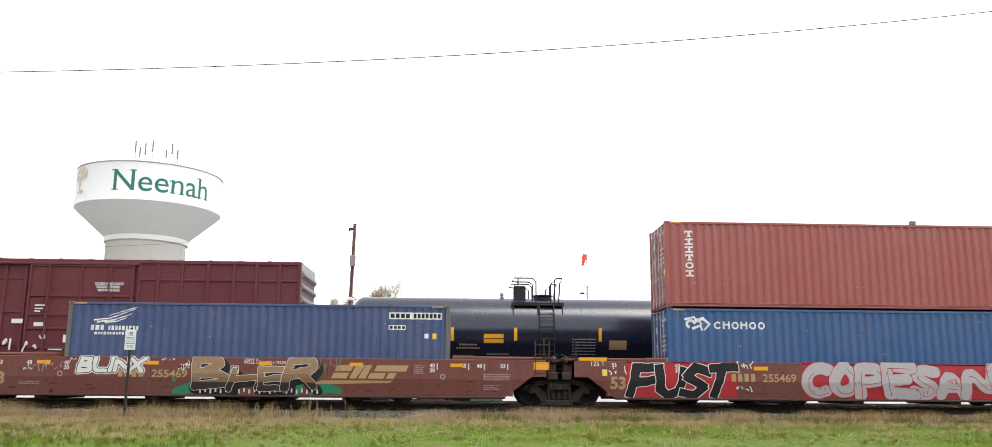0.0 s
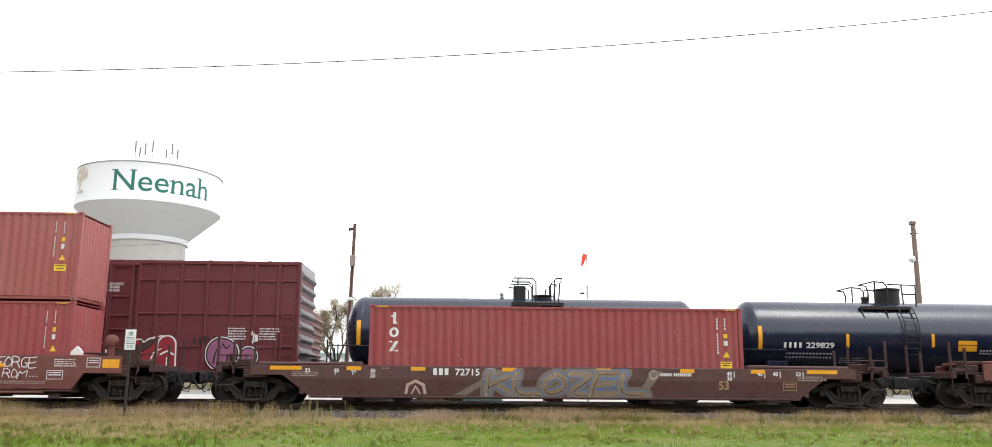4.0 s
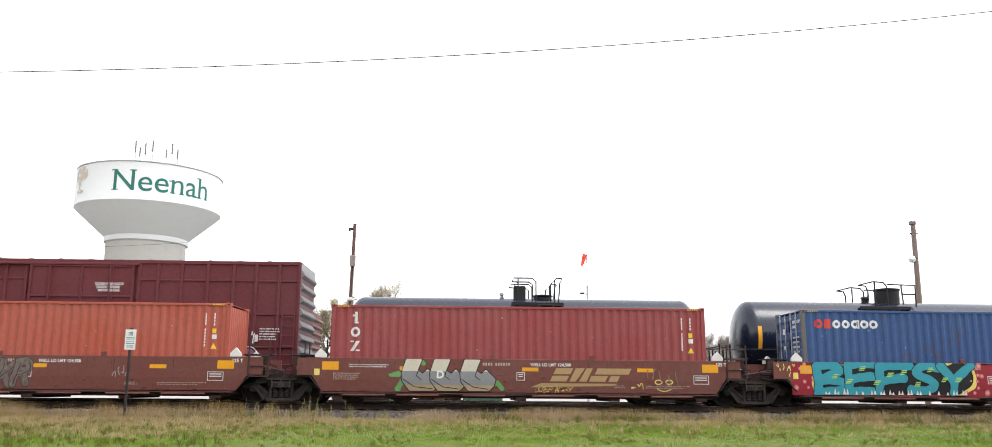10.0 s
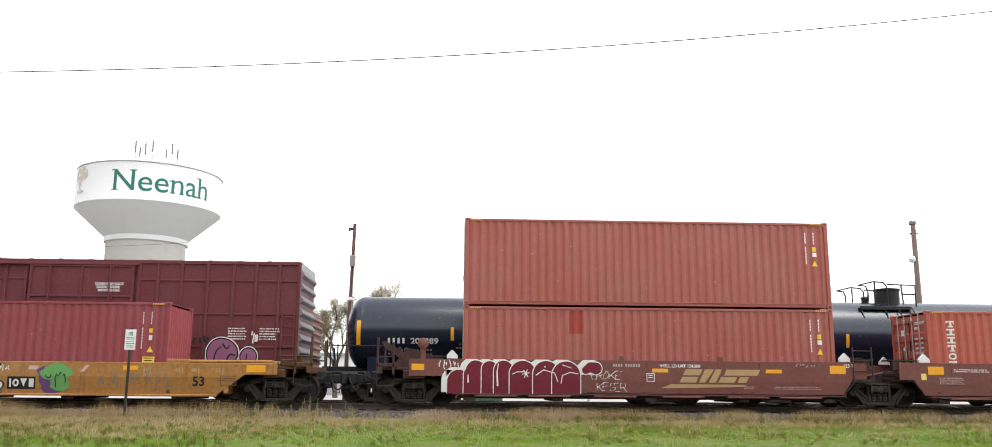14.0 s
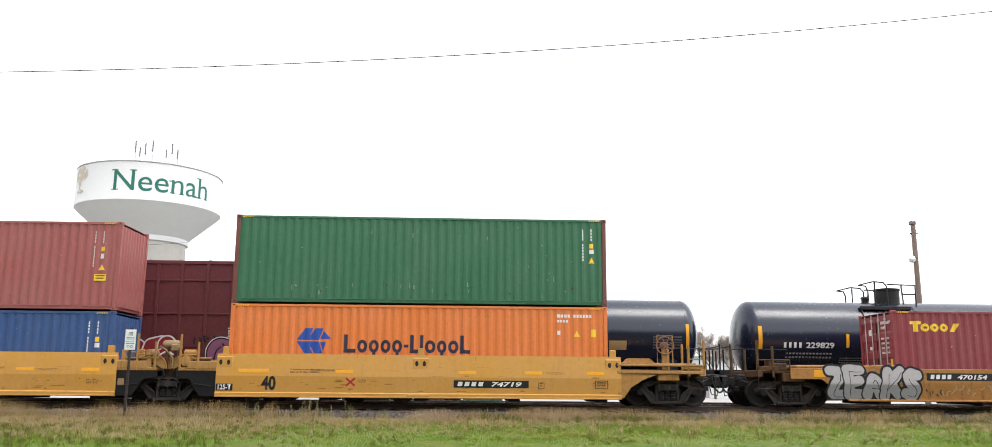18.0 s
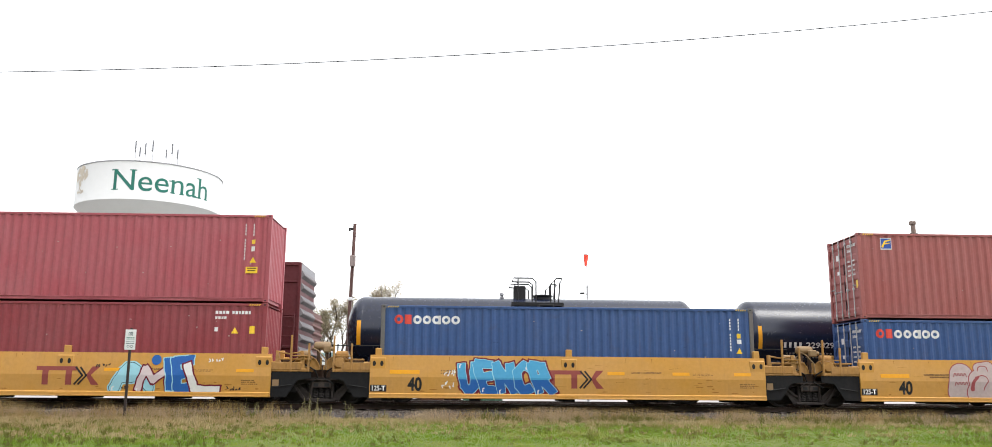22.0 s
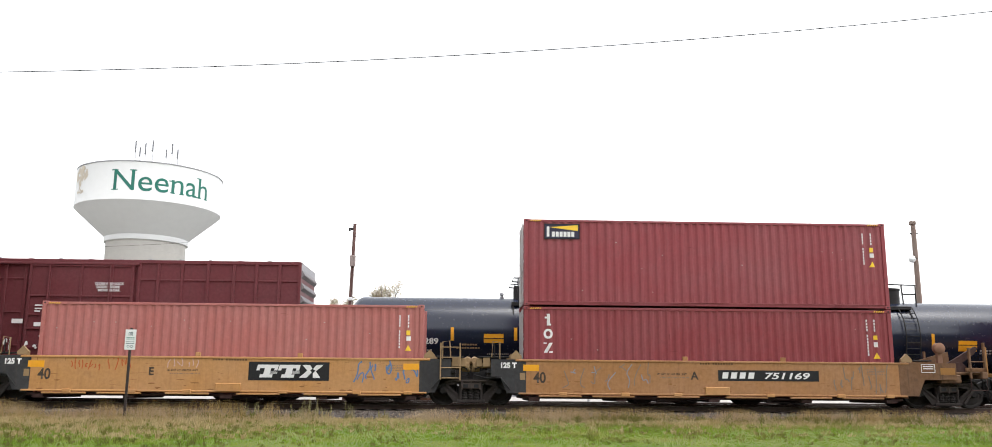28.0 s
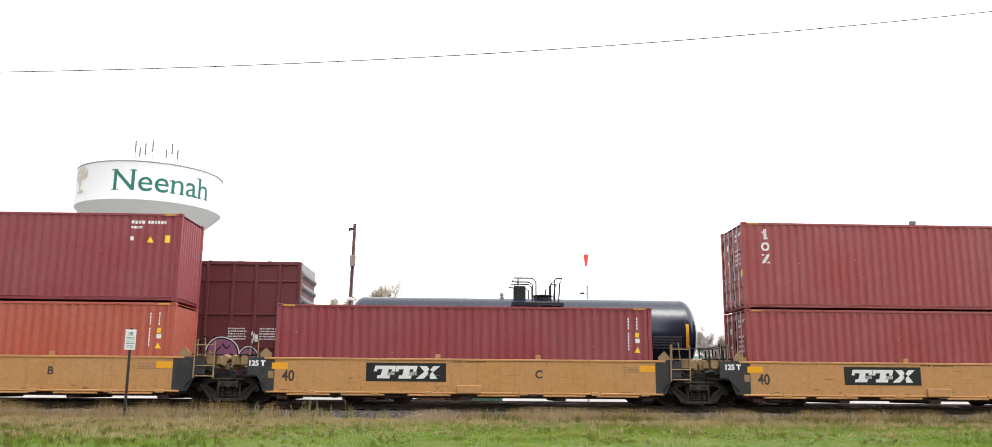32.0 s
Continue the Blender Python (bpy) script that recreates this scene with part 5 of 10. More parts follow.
# Dark brown: rust stain, with the shade between the yellow units put into it
end_rust = surface("end_rust", (0.085, 0.05, 0.03), 0.8, fade=0.3, grain=0.3, streak=0.5, stain=(0.03, 0.02, 0.016))
end_charcoal = surface("end_charcoal", (0.027, 0.026, 0.028), 0.65, fade=0.4, grain=0.25, streak=0.35, stain=(0.09, 0.06, 0.045))
tan_dark = paint("brown_stencil", (0.13, 0.07, 0.03))
BROWN_L = "rust-brown steel well car with gold slanted mark and graffiti"
YEL_L = "yellow steel well car with folded sides and black arms"
OCH_L = "ochre steel well car with charcoal ends and black plate"
brown_units = []
for s, half, l, r in ((85.4, 7.68, "shared", "coupled"), (70.03, 7.72, "shared", "shared"), (54.68, 7.63, "shared", "shared"), (39.25, 7.8, "shared", "shared"), (23.86, 7.59, "coupled", "shared")):
    u = flat_unit(s, half, car_brown, car_brown, "brown", BROWN_L, l, r)
    brown_units.append(u)
    reflectors(u, ((-6.05,) if l == "shared" else ()) + ((6.1,) if r == "shared" else (7.5,)), 1.20, 0.52, 0.26)
    reflectors(u, (-3.6, 0.3, 4.0), 1.13, 0.52, 0.12)
yellow_units = []
for s, half, l, r in ((-19.28, 7.97, "shared", "coupled"), (-35.2, 7.95, "shared", "shared"), (-51.05, 7.9, "shared", "shared"), (-66.92, 7.96, "shared", "shared"), (-82.74, 7.86, "coupled", "shared")):
    u = fold_unit(s, half, car_yellow, YEL_L, l, r)
    yellow_units.append(u)
    reflectors(u, (-5.25,), 1.02, 0.95, 0.12, -1.476)
    reflectors(u, (-2.4, 1.5, 3.6, 5.6), 1.02, 0.55, 0.10, -1.476)
ochre_units = []
for s, half, l, r in ((-102.48, 7.82, "shared", "coupled"), (-118.0, 7.71, "shared", "shared"), (-133.4, 7.69, "shared", "shared"), (-148.6, 7.54, "shared", "shared"), (-163.9, 7.7, "coupled", "shared")):
    u = flat_unit(s, half, car_ochre_worn if r == "coupled" else car_ochre, end_charcoal if r == "shared" or l == "shared" else car_ochre, "ochre", OCH_L, l, r)
    ochre_units.append(u)
    reflectors(u, (-5.9,) if r == "coupled" else (-5.9, 5.8), 1.18, 0.5, 0.20, -1.471)
    if r == "coupled":
        part("reflector", Shape().box(7.44, 7.92, -1.482, -1.468, 1.07, 1.29), paint("dulled_reflector", (0.28, 0.13, 0.03), 0.6), u, "dirty orange reflector")
long_cust = long_unit(149.95, 9.65, car_brown, 1.40, "rust-brown long well car covered in graffiti, loaded with two containers", "shared", "coupled")
long_navy = long_unit(130.65, 9.65, car_brown, 1.42, "rust-brown long well car with graffiti along its side", "coupled", "shared")
long_fec = long_unit(106.95, 9.6, car_fec, 1.20, "dark brown long well car with faded gold graffiti")
long_must = long_unit(2.31, 9.56, car_mustard, 1.24, "dirty mustard-yellow long well car covered in silver graffiti")

# ---- the ground, one sheet to the horizon ----


def leafy(name, cols, rough=0.7, thin=True, patchy=0.0):
    """Leaf or blade colour that changes from piece to piece."""
    m = bpy.data.materials.new(name)
    m.use_nodes = True
    nt = m.node_tree
    b = nt.nodes["Principled BSDF"]
    g = nt.nodes.new("ShaderNodeNewGeometry")
    r = nt.nodes.new("ShaderNodeValToRGB")
    r.color_ramp.elements[0].color, r.color_ramp.elements[-1].color = (*cols[0], 1), (*cols[-1], 1)
    for i, c in enumerate(cols[1:-1]):
        e = r.color_ramp.elements.new((i + 1) / (len(cols) - 1))
        e.color = (*c, 1)
    if patchy:
        n, a, c = nt.nodes.new("ShaderNodeTexNoise"), nt.nodes.new("ShaderNodeMath"), nt.nodes.new("ShaderNodeMapRange")
        n.inputs["Scale"].default_value, n.inputs["Detail"].default_value = patchy, 4
        link(nt, g.outputs["Position"], n.inputs["Vector"])
        c.inputs["From Min"].default_value, c.inputs["From Max"].default_value = 0.3, 0.7
        link(nt, n.outputs["Fac"], c.inputs["Value"])
        a.operation, a.inputs[1].default_value = "MULTIPLY_ADD", 0.25
        link(nt, g.outputs["Random Per Island"], a.inputs[0])
        h = nt.nodes.new("ShaderNodeMath")
        h.operation, h.inputs[1].default_value = "MULTIPLY", 0.75
        link(nt, c.outputs["Result"], h.inputs[0])
        link(nt, h.outputs[0], a.inputs[2])
        link(nt, a.outputs[0], r.inputs["Fac"])
    else:
        link(nt, g.outputs["Random Per Island"], r.inputs["Fac"])
    link(nt, r.outputs["Color"], b.inputs["Base Color"])
    b.inputs["Roughness"].default_value = rough
    b.inputs["Specular IOR Level"].default_value = 0.1
    if thin:
        tr, mx = nt.nodes.new("ShaderNodeBsdfTranslucent"), nt.nodes.new("ShaderNodeMixShader")
        mx.inputs[0].default_value = 0.5
        link(nt, r.outputs["Color"], tr.inputs["Color"])
        link(nt, b.outputs[0], mx.inputs[1])
        link(nt, tr.outputs[0], mx.inputs[2])
        link(nt, mx.outputs[0], nt.nodes["Material Output"].inputs["Surface"])
    return m


def soil():
    m = bpy.data.materials.new("turf_and_gravel")
    m.use_nodes = True
    nt = m.node_tree
    b = nt.nodes["Principled BSDF"]
    N = nt.nodes.new
    geo = N("ShaderNodeNewGeometry")
    sep = N("ShaderNodeSeparateXYZ")
    link(nt, geo.outputs["Position"], sep.inputs[0])

    def noise_(scale, detail=5):
        n = N("ShaderNodeTexNoise")
        n.inputs["Scale"].default_value, n.inputs["Detail"].default_value = scale, detail
        link(nt, geo.outputs["Position"], n.inputs["Vector"])
        return n.outputs["Fac"]

    def ramp(fac, stops):
        r = N("ShaderNodeValToRGB")
        e = r.color_ramp.elements
        e[0].position, e[0].color = stops[0][0], (*stops[0][1], 1)
        e[1].position, e[1].color = stops[-1][0], (*stops[-1][1], 1)
        for p, c in stops[1:-1]:
            k = e.new(p)
            k.color = (*c, 1)
        link(nt, fac, r.inputs["Fac"])
        return r.outputs["Color"]
    turf = ramp(noise_(1.3), [(0.3, (0.085, 0.12, 0.02)), (0.55, (0.12, 0.15, 0.03)), (0.75, (0.20, 0.16, 0.07))])
    lot = ramp(noise_(0.6), [(0.3, (0.30, 0.275, 0.26)), (0.7, (0.40, 0.37, 0.345))])
    far = N("ShaderNodeMapRange")
    far.inputs["From Min"].default_value, far.inputs["From Max"].default_value = 7.6, 8.0
    link(nt, sep.outputs["Y"], far.inputs["Value"])
    x = N("ShaderNodeMix")
    x.data_type = "RGBA"
    link(nt, far.outputs["Result"], x.inputs["Factor"])
    link(nt, turf, x.inputs["A"])
    link(nt, lot, x.inputs["B"])
    dist = N("ShaderNodeMapRange")
    dist.inputs["From Min"].default_value, dist.inputs["From Max"].default_value = 70.0, 90.0
    link(nt, sep.outputs["Y"], dist.inputs["Value"])
    x2 = N("ShaderNodeMix")
    x2.data_type = "RGBA"
    link(nt, dist.outputs["Result"], x2.inputs["Factor"])
    link(nt, x.outputs["Result"], x2.inputs["A"])
    x2.inputs["B"].default_value = (0.16, 0.155, 0.145, 1)
    link(nt, x2.outputs["Result"], b.inputs["Base Color"])
    b.inputs["Roughness"].default_value = 0.9
    bp = N("ShaderNodeBump")
    bp.inputs["Strength"].default_value, bp.inputs["Distance"].default_value = 0.5, 0.05
    link(nt, noise_(14), bp.inputs["Height"])
    link(nt, bp.outputs["Normal"], b.inputs["Normal"])
    return m


LAND = [(-3000, 0.0), (-200, 0.0), (-60, 0.0), (-25, 0.0), (-21, -0.02), (-13, -0.02), (-12.6, 0.22), (-10.2, 0.50), (-7.0, 0.70), (-4.8, 0.82), (-3.8, 0.82), (-3.3, 0.76), (-2.7, 0.70), (-1.8, 0.66), (6.6, 0.66), (7.4, 0.80), (8, 0.98), (30, 1.0), (120, 1.0), (600, 1.0), (3000, 0.9)]


def land(y):
    for (a, p), (b, q) in zip(LAND, LAND[1:]):
        if a <= y <= b:
            return p + (q - p) * (y - a) / (b - a)
    return 0.0


g = Shape()
gx = [-3000, -600, -150, -60] + [-40 + 4 * i for i in range(21)] + [60, 150, 600, 3000]
ry = [p[0] for p in LAND]
for y, z in LAND:
    for x in gx:
        wob = 0.04 * noise.noise((x * 0.2, y * 0.3, 0)) if -12 < y < -4 else 0
        g.v.append((x, y, z + wob))
for j in range(len(ry) - 1):
    for i in range(len(gx) - 1):
        k = j * len(gx) + i
        g.f.append((k, k + 1, k + 1 + len(gx), k + len(gx)))
solid("ground", g, soil(), "grassy bank rising to the tracks, pale gravel beyond", "ground", kind="structure")
asphalt = surface("asphalt", (0.055, 0.054, 0.055), 0.9, fade=0.3, grain=0.3, bump=0.4)
rd = Shape().box(-900, 900, -20.8, -13.3, -0.1, 0.015)
solid("road", rd, asphalt, "dark asphalt road beside the railway bank", "road", kind="structure")

# ---- two tracks ----
ballast_mat = leafy("ballast_stones", [(0.034, 0.026, 0.021), (0.070, 0.056, 0.047), (0.17, 0.148, 0.13), (0.05, 0.036, 0.028)], 0.9, False)
bed_mat = surface("ballast_bed", (0.070, 0.058, 0.053), 0.95, fade=0.4, grain=0.5, bump=0.8, size=3)
rusty_scrap = surface("rusty_scrap", (0.20, 0.095, 0.06), 0.85, fade=0.4, grain=0.3)
tie_wood = surface("creosoted_sleeper", (0.06, 0.045, 0.037), 0.9, fade=0.3, grain=0.3, bump=0.5)


def track(yc, name):
    ob = thing(name, pose(0, yc, 0), "rusty steel rails on dark sleepers in crushed stone", "railway track", kind="structure")
    part("ballast_bed", Shape().add([(x, y, z) for x in (-600, 600) for y, z in ((-3.6, 0.67), (-1.75, 1.02), (1.75, 1.02), (3.6, 0.67))], [(0, 4, 5, 1), (1, 5, 6, 2), (2, 6, 7, 3)]), bed_mat, ob)
    for y in (-0.755, 0.755):
        s = Shape()
        for a, b, z0, z1 in ((0.075, 0.075, 1.085, 1.10), (0.012, 0.012, 1.10, 1.20), (0.036, 0.036, 1.20, 1.236)):
            s.box(-600, 600, y - a, y + b, z0, z1)
        r = part("rail", s, rail_steel, ob)
        part("rail_head", Shape().box(-600, 600, y - 0.025, y + 0.025, 1.2362, RAIL), rail_top, r)
    tie = Shape().box(-0.115, 0.115, -1.3, 1.3, 0.90, 1.075, 0.012).mesh("sleeper")
    for i in range(90):
        t = part("sleeper", tie, tie_wood, ob)
        t.location = (-23 + 0.53 * i, 0, 0.004 * math.sin(i * 2.1))
    return ob


track(0.0, "railway_track")
track(4.6, "railway_track")
track(10.1, "railway_track")


def scatter(n, x0, x1, y0, y1, size, height, seed):
    """Loose stones: squashed, turned wedges."""
    r = random.Random(seed)
    s = Shape()
    for _ in range(n):
        x, y = r.uniform(x0, x1), r.uniform(y0, y1)
        k, a = size * r.uniform(0.5, 1.3), r.uniform(0, 6.28)
        z = height(x, y)
        c, d = math.cos(a) * k, math.sin(a) * k
        s.add([(x + c, y + d, z), (x - d, y + c, z), (x - c * 0.9, y - d, z), (x + d, y - c * 0.8, z), (x + c * 0.3, y - d * 0.2, z + k * r.uniform(0.7, 1.3))], [(0, 1, 4), (1, 2, 4), (2, 3, 4), (3, 0, 4)])
    return s


def bedz(x, y):
    d = abs(y)
    return (1.02 if d < 1.75 else 1.02 - (d - 1.75) * 0.19) - 0.01 + 0.02 * noise.noise((x * 2, y * 2, 3))


st = scatter(46000, -19, 21, -3.75, -0.9, 0.034, bedz, 4)
solid("ballast_stone", st, ballast_mat, "loose crushed grey stones along the track", "ballast", kind="stuff")

# ---- grass ----


def blades(n, x0, x1, y0, y1, h0, h1, w, seed, bend=0.4, keep=None):
    r = random.Random(seed)
    s = Shape()
    for _ in range(n):
        x, y = r.uniform(x0, x1), r.uniform(y0, y1)
        if keep and r.random() > keep(x, y):
            continue
        z = land(y) - 0.01
        h, a = r.uniform(h0, h1), r.uniform(0, 6.28)
        lx, ly = math.cos(a) * h * bend * r.random(), math.sin(a) * h * bend * r.random()
        wx = w * r.uniform(0.6, 1.3)
        s.add([(x - wx, y, z), (x + wx, y, z), (x + wx * 0.6 + lx * 0.4, y + ly * 0.4, z + h * 0.6), (x - wx * 0.6 + lx * 0.4, y + ly * 0.4, z + h * 0.6), (x + lx, y + ly, z + h)], [(0, 1, 2, 3), (3, 2, 4)])
    return s


green = leafy("grass_green", [(0.13, 0.23, 0.022), (0.19, 0.305, 0.036), (0.26, 0.345, 0.055), (0.40, 0.37, 0.12)], patchy=0.7)
olive = leafy("grass_olive", [(0.20, 0.22, 0.05), (0.30, 0.27, 0.10), (0.38, 0.30, 0.155)], patchy=0.9)
straw = leafy("grass_straw", [(0.34, 0.245, 0.115), (0.48, 0.355, 0.185), (0.56, 0.44, 0.26), (0.38, 0.32, 0.12)], patchy=1.2)
patch = lambda x, y: 0.5 + 0.9 * noise.noise((x * 0.35, y * 0.6, 7))
solid("grass", blades(150000, -12.2, 14.6, -11.2, -4.6, 0.02, 0.07, 0.0035, 1, 1.5), green, "short bright green grass on the bank", "grass", kind="stuff")
left = lambda x: max(0.0, min(1.0, (-3.0 - x) / 6.0))
solid("grass", blades(34000, -15, 17, -9.5, -4.0, 0.05, 0.16, 0.0045, 2, 1.0, keep=lambda x, y: patch(x, y) * (0.95 if y > -7.2 else 0.35) + 0.75 * left(x) * (1.0 if y > -8.3 else 0.4)), olive, "longer olive grass turning yellow", "grass", kind="stuff")


def tufts(n, x0, x1, y0, y1, h0, h1, w, seed, keep, per=13):
    """Clumps of blades that fan out from one root."""
    r = random.Random(seed)
    s = Shape()
    for _ in range(n):
        x, y = r.uniform(x0, x1), r.uniform(y0, y1)
        if r.random() > keep(x, y):
            continue
        z, size = land(y) - 0.01, r.uniform(h0, h1) * (0.7 + 0.6 * r.random() ** 2)
        for _ in range(per):
            a, lean, h = r.uniform(0, 6.28), r.uniform(0.1, 1.1), size * r.uniform(0.55, 1.0)
            bx, by = x + r.gauss(0, 0.03), y + r.gauss(0, 0.03)
            lx, ly = math.cos(a) * lean * h, math.sin(a) * lean * h
            k = w * r.uniform(0.6, 1.3)
            s.add([(bx - k, by, z), (bx + k, by, z), (bx + k * 0.7 + lx * 0.45, by + ly * 0.45, z + h * 0.7), (bx - k * 0.7 + lx * 0.45, by + ly * 0.45, z + h * 0.7), (bx + lx, by + ly, z + h * (1 - 0.3 * lean))], [(0, 1, 2, 3), (3, 2, 4)])
    return s


band = lambda x, y: math.exp(-((y + 4.7 + 0.6 * noise.noise((x * 0.45, 2, 1))) / 0.85) ** 2)
clump = lambda x, y, k: max(0.0, min(1.0, 0.5 + 1.5 * noise.noise((x * 0.8, y * 0.8, k))))
heap = lambda x, y: max(0.0, min(1.0, 2.4 * noise.noise((x * 0.55, 0.4 * y, 17)) + 0.12 + 0.25 * left(x)))
solid("dry_grass", tufts(11000, -17, 19, -8.0, -3.5, 0.08, 0.22, 0.005, 3, lambda x, y: band(x, y) * (0.35 + 0.65 * clump(x, y, 4)) + 0.10 * clump(x, y, 9) + 0.3 * left(x) * (y > -6.8)), straw, "dry straw-coloured grass beside the ballast", "grass", kind="stuff")
solid("grass", tufts(3000, -17, 19, -9.0, -3.7, 0.06, 0.18, 0.006, 8, lambda x, y: clump(x, y, 21) * (1.0 if y > -6.5 else 0.45)), olive, "olive tufts among the dry grass", "grass", kind="stuff")
dull = leafy("grass_dull", [(0.10, 0.13, 0.025), (0.16, 0.16, 0.045), (0.24, 0.20, 0.085)], patchy=1.0)
solid("grass", tufts(2200, -16, 0, -10.8, -5.0, 0.06, 0.20, 0.006, 14, lambda x, y: (0.25 + 0.75 * clump(x, y, 41)) * min(1.0, left(x) * 1.4 + 0.05), 11), dull, "dull brownish grass on the bank", "grass", kind="stuff")
solid("grass", tufts(1500, -6, 16, -9.8, -5.4, 0.05, 0.15, 0.006, 15, lambda x, y: max(0.0, clump(x, y, 47) - 0.45) * 2, 11), dull, "darker brownish patches in the green bank", "grass", kind="stuff")
solid("grass", tufts(3800, -14, 16, -11.0, -6.0, 0.05, 0.12, 0.005, 12, lambda x, y: clump(x, y, 33), 9), green, "uneven tufts of green grass", "grass", kind="stuff")


def plumes(n, x0, x1, y0, y1, h0, h1, seed, keep):
    """Thin stalks that end in loose feathery seed heads."""
    r = random.Random(seed)
    s = Shape()
    for _ in range(n):
        x, y = r.uniform(x0, x1), r.uniform(y0, y1)
        q = keep(x, y)
        if r.random() > q:
            continue
        z, h, a = land(y) - 0.01, r.uniform(h0, h1) * (0.55 + 0.45 * q), r.uniform(0, 6.28)
        tip = Vector((x + math.cos(a) * h * 0.35 * r.random(), y + math.sin(a) * h * 0.3 * r.random(), z + h))
        root = Vector((x, y, z))
        k = Vector((0.0022, 0, 0))
        s.add([root - k, root + k, tip + k * 0.5, tip - k * 0.5], [(0, 1, 2, 3)])
        for i in range(12):
            p = root.lerp(tip, r.uniform(0.55, 1.03)) + Vector((r.gauss(0, 0.022), r.gauss(0, 0.02), r.gauss(0, 0.01)))
            b, l = r.uniform(0, 6.28), r.uniform(0.008, 0.022)
            d, w = Vector((math.cos(b) * l, math.sin(b) * l, l * r.uniform(-0.5, 1))), Vector((0.004, 0.0, 0.003))
            s.add([p - w, p + w, p + d], [(0, 1, 2)])
    return s


seed_mat = leafy("seed_heads", [(0.30, 0.21, 0.13), (0.42, 0.30, 0.19), (0.52, 0.40, 0.27), (0.36, 0.28, 0.15)], patchy=1.1)
solid("dry_grass", plumes(16000, -17, 19, -5.6, -3.6, 0.20, 0.46, 5, heap), seed_mat, "feathery heaps of dry seed-bearing grass", "grass", kind="stuff")

# taller growth hides the stones but for a stretch near the middle
bare = lambda x: max(0.0, min(1.0, (abs(x + 2.1) - 1.5) / 1.2))
brush_mat = leafy("dry_brush", [(0.22, 0.14, 0.05), (0.36, 0.245, 0.10), (0.48, 0.35, 0.17), (0.20, 0.17, 0.045)], patchy=1.3)
solid("dry_grass", plumes(4800, -17, -5.2, -5.2, -3.45, 0.18, 0.58, 25, lambda x, y: min(1.0, 0.25 + 0.8 * left(x - 2.5)) * max(0.08, 1.5 * clump(x * 1.6, y * 1.4, 61) - 0.4)), brush_mat, "tall brown seed-bearing grass along the ballast", "grass", kind="stuff")
solid("dry_grass", plumes(9000, -4.5, 19, -4.5, -3.45, 0.20, 0.46, 26, lambda x, y: bare(x) * max(0.0, 1.3 * clump(x, y, 71) - 0.35)), brush_mat, "brown seed-bearing grass along the ballast", "grass", kind="stuff")
solid("dry_grass", tufts(4200, -17, -4.5, -9.2, -4.4, 0.07, 0.20, 0.006, 28, lambda x, y: min(1.0, 0.15 + 1.3 * left(x)) * (0.3 + 0.7 * clump(x, y, 91)) * (1.0 if y > -7.5 else 0.5), 12), straw, "dry straw-coloured grass down the bank", "grass", kind="stuff")
solid("grass", tufts(2600, -17, 19, -4.9, -3.4, 0.16, 0.40, 0.006, 27, lambda x, y: bare(x) * (0.15 + 0.85 * clump(x * 0.8, y, 81)) * (1.0 if x > 4 else 0.45), 14), dull, "tall dull green grass at the edge of the ballast", "grass", kind="stuff")

weed_mat = leafy("weed_leaf", [(0.22, 0.22, 0.085), (0.33, 0.30, 0.14), (0.45, 0.38, 0.21)])


def weed(x, y, h, seed):
    """Tall weed: stems set with small leaves that end in a feathery spike."""
    r = random.Random(seed)
    ob = thing("weed", pose(x, y, land(y) - 0.02), "tall green-brown weed with feathery spikes beside the track", "weed", "weeds along the track")
    stems, leaves = Shape(), Shape()
    for _ in range(14):
        a, q = r.uniform(0, 6.28), (0.35 + 0.75 * r.random() ** 1.5) * h
        root = Vector((r.gauss(0, 0.10), r.gauss(0, 0.07), 0))
        rise = Vector((math.cos(a) * 0.30 * q * r.random(), math.sin(a) * 0.2 * q * r.random(), q))
        stems.tube([root, root + rise * 0.5, root + rise], 0.004, 4, False, 0.0015)
        for i in range(90):
            f = r.uniform(0.10, 1.0)
            p = root + rise * f
            b, l = r.uniform(0, 6.28), 0.085 * (1.1 - f) * r.uniform(0.5, 1.2) + 0.014
            d = Vector((math.cos(b) * l, math.sin(b) * l, l * r.uniform(-0.1, 0.9)))
            n = Vector((-math.sin(b), math.cos(b), 0.3)) * 0.0045
            leaves.add([p - n, p + n, p + d + n * 0.3, p + d - n * 0.3], [(0, 1, 2, 3)])
    tagged(part("stalk", stems, weed_mat, ob), kind="stuff")
    tagged(part("foliage", leaves, weed_mat, ob), kind="stuff")


for i, (x, y, h) in enumerate(((-8.0, -3.7, 0.5), (-9.2, -3.6, 0.42), (-5.9, -3.6, 0.55), (-6.35, -3.5, 0.62), (-4.4, -3.7, 0.75), (-4.75, -3.5, 0.6), (-4.0, -3.6, 0.55), (-3.2, -3.6, 0.58), (-2.2, -3.5, 0.42), (0.9, -3.4, 0.5), (4.9, -3.4, 0.4), (12.6, -3.5, 0.45), (13.2, -3.6, 0.4), (5.8, -3.6, 0.34), (9.0, -3.5, 0.33))):
    weed(x, y, h, 40 + i)

# ---- the standing train on the far track ----
YC = 4.6


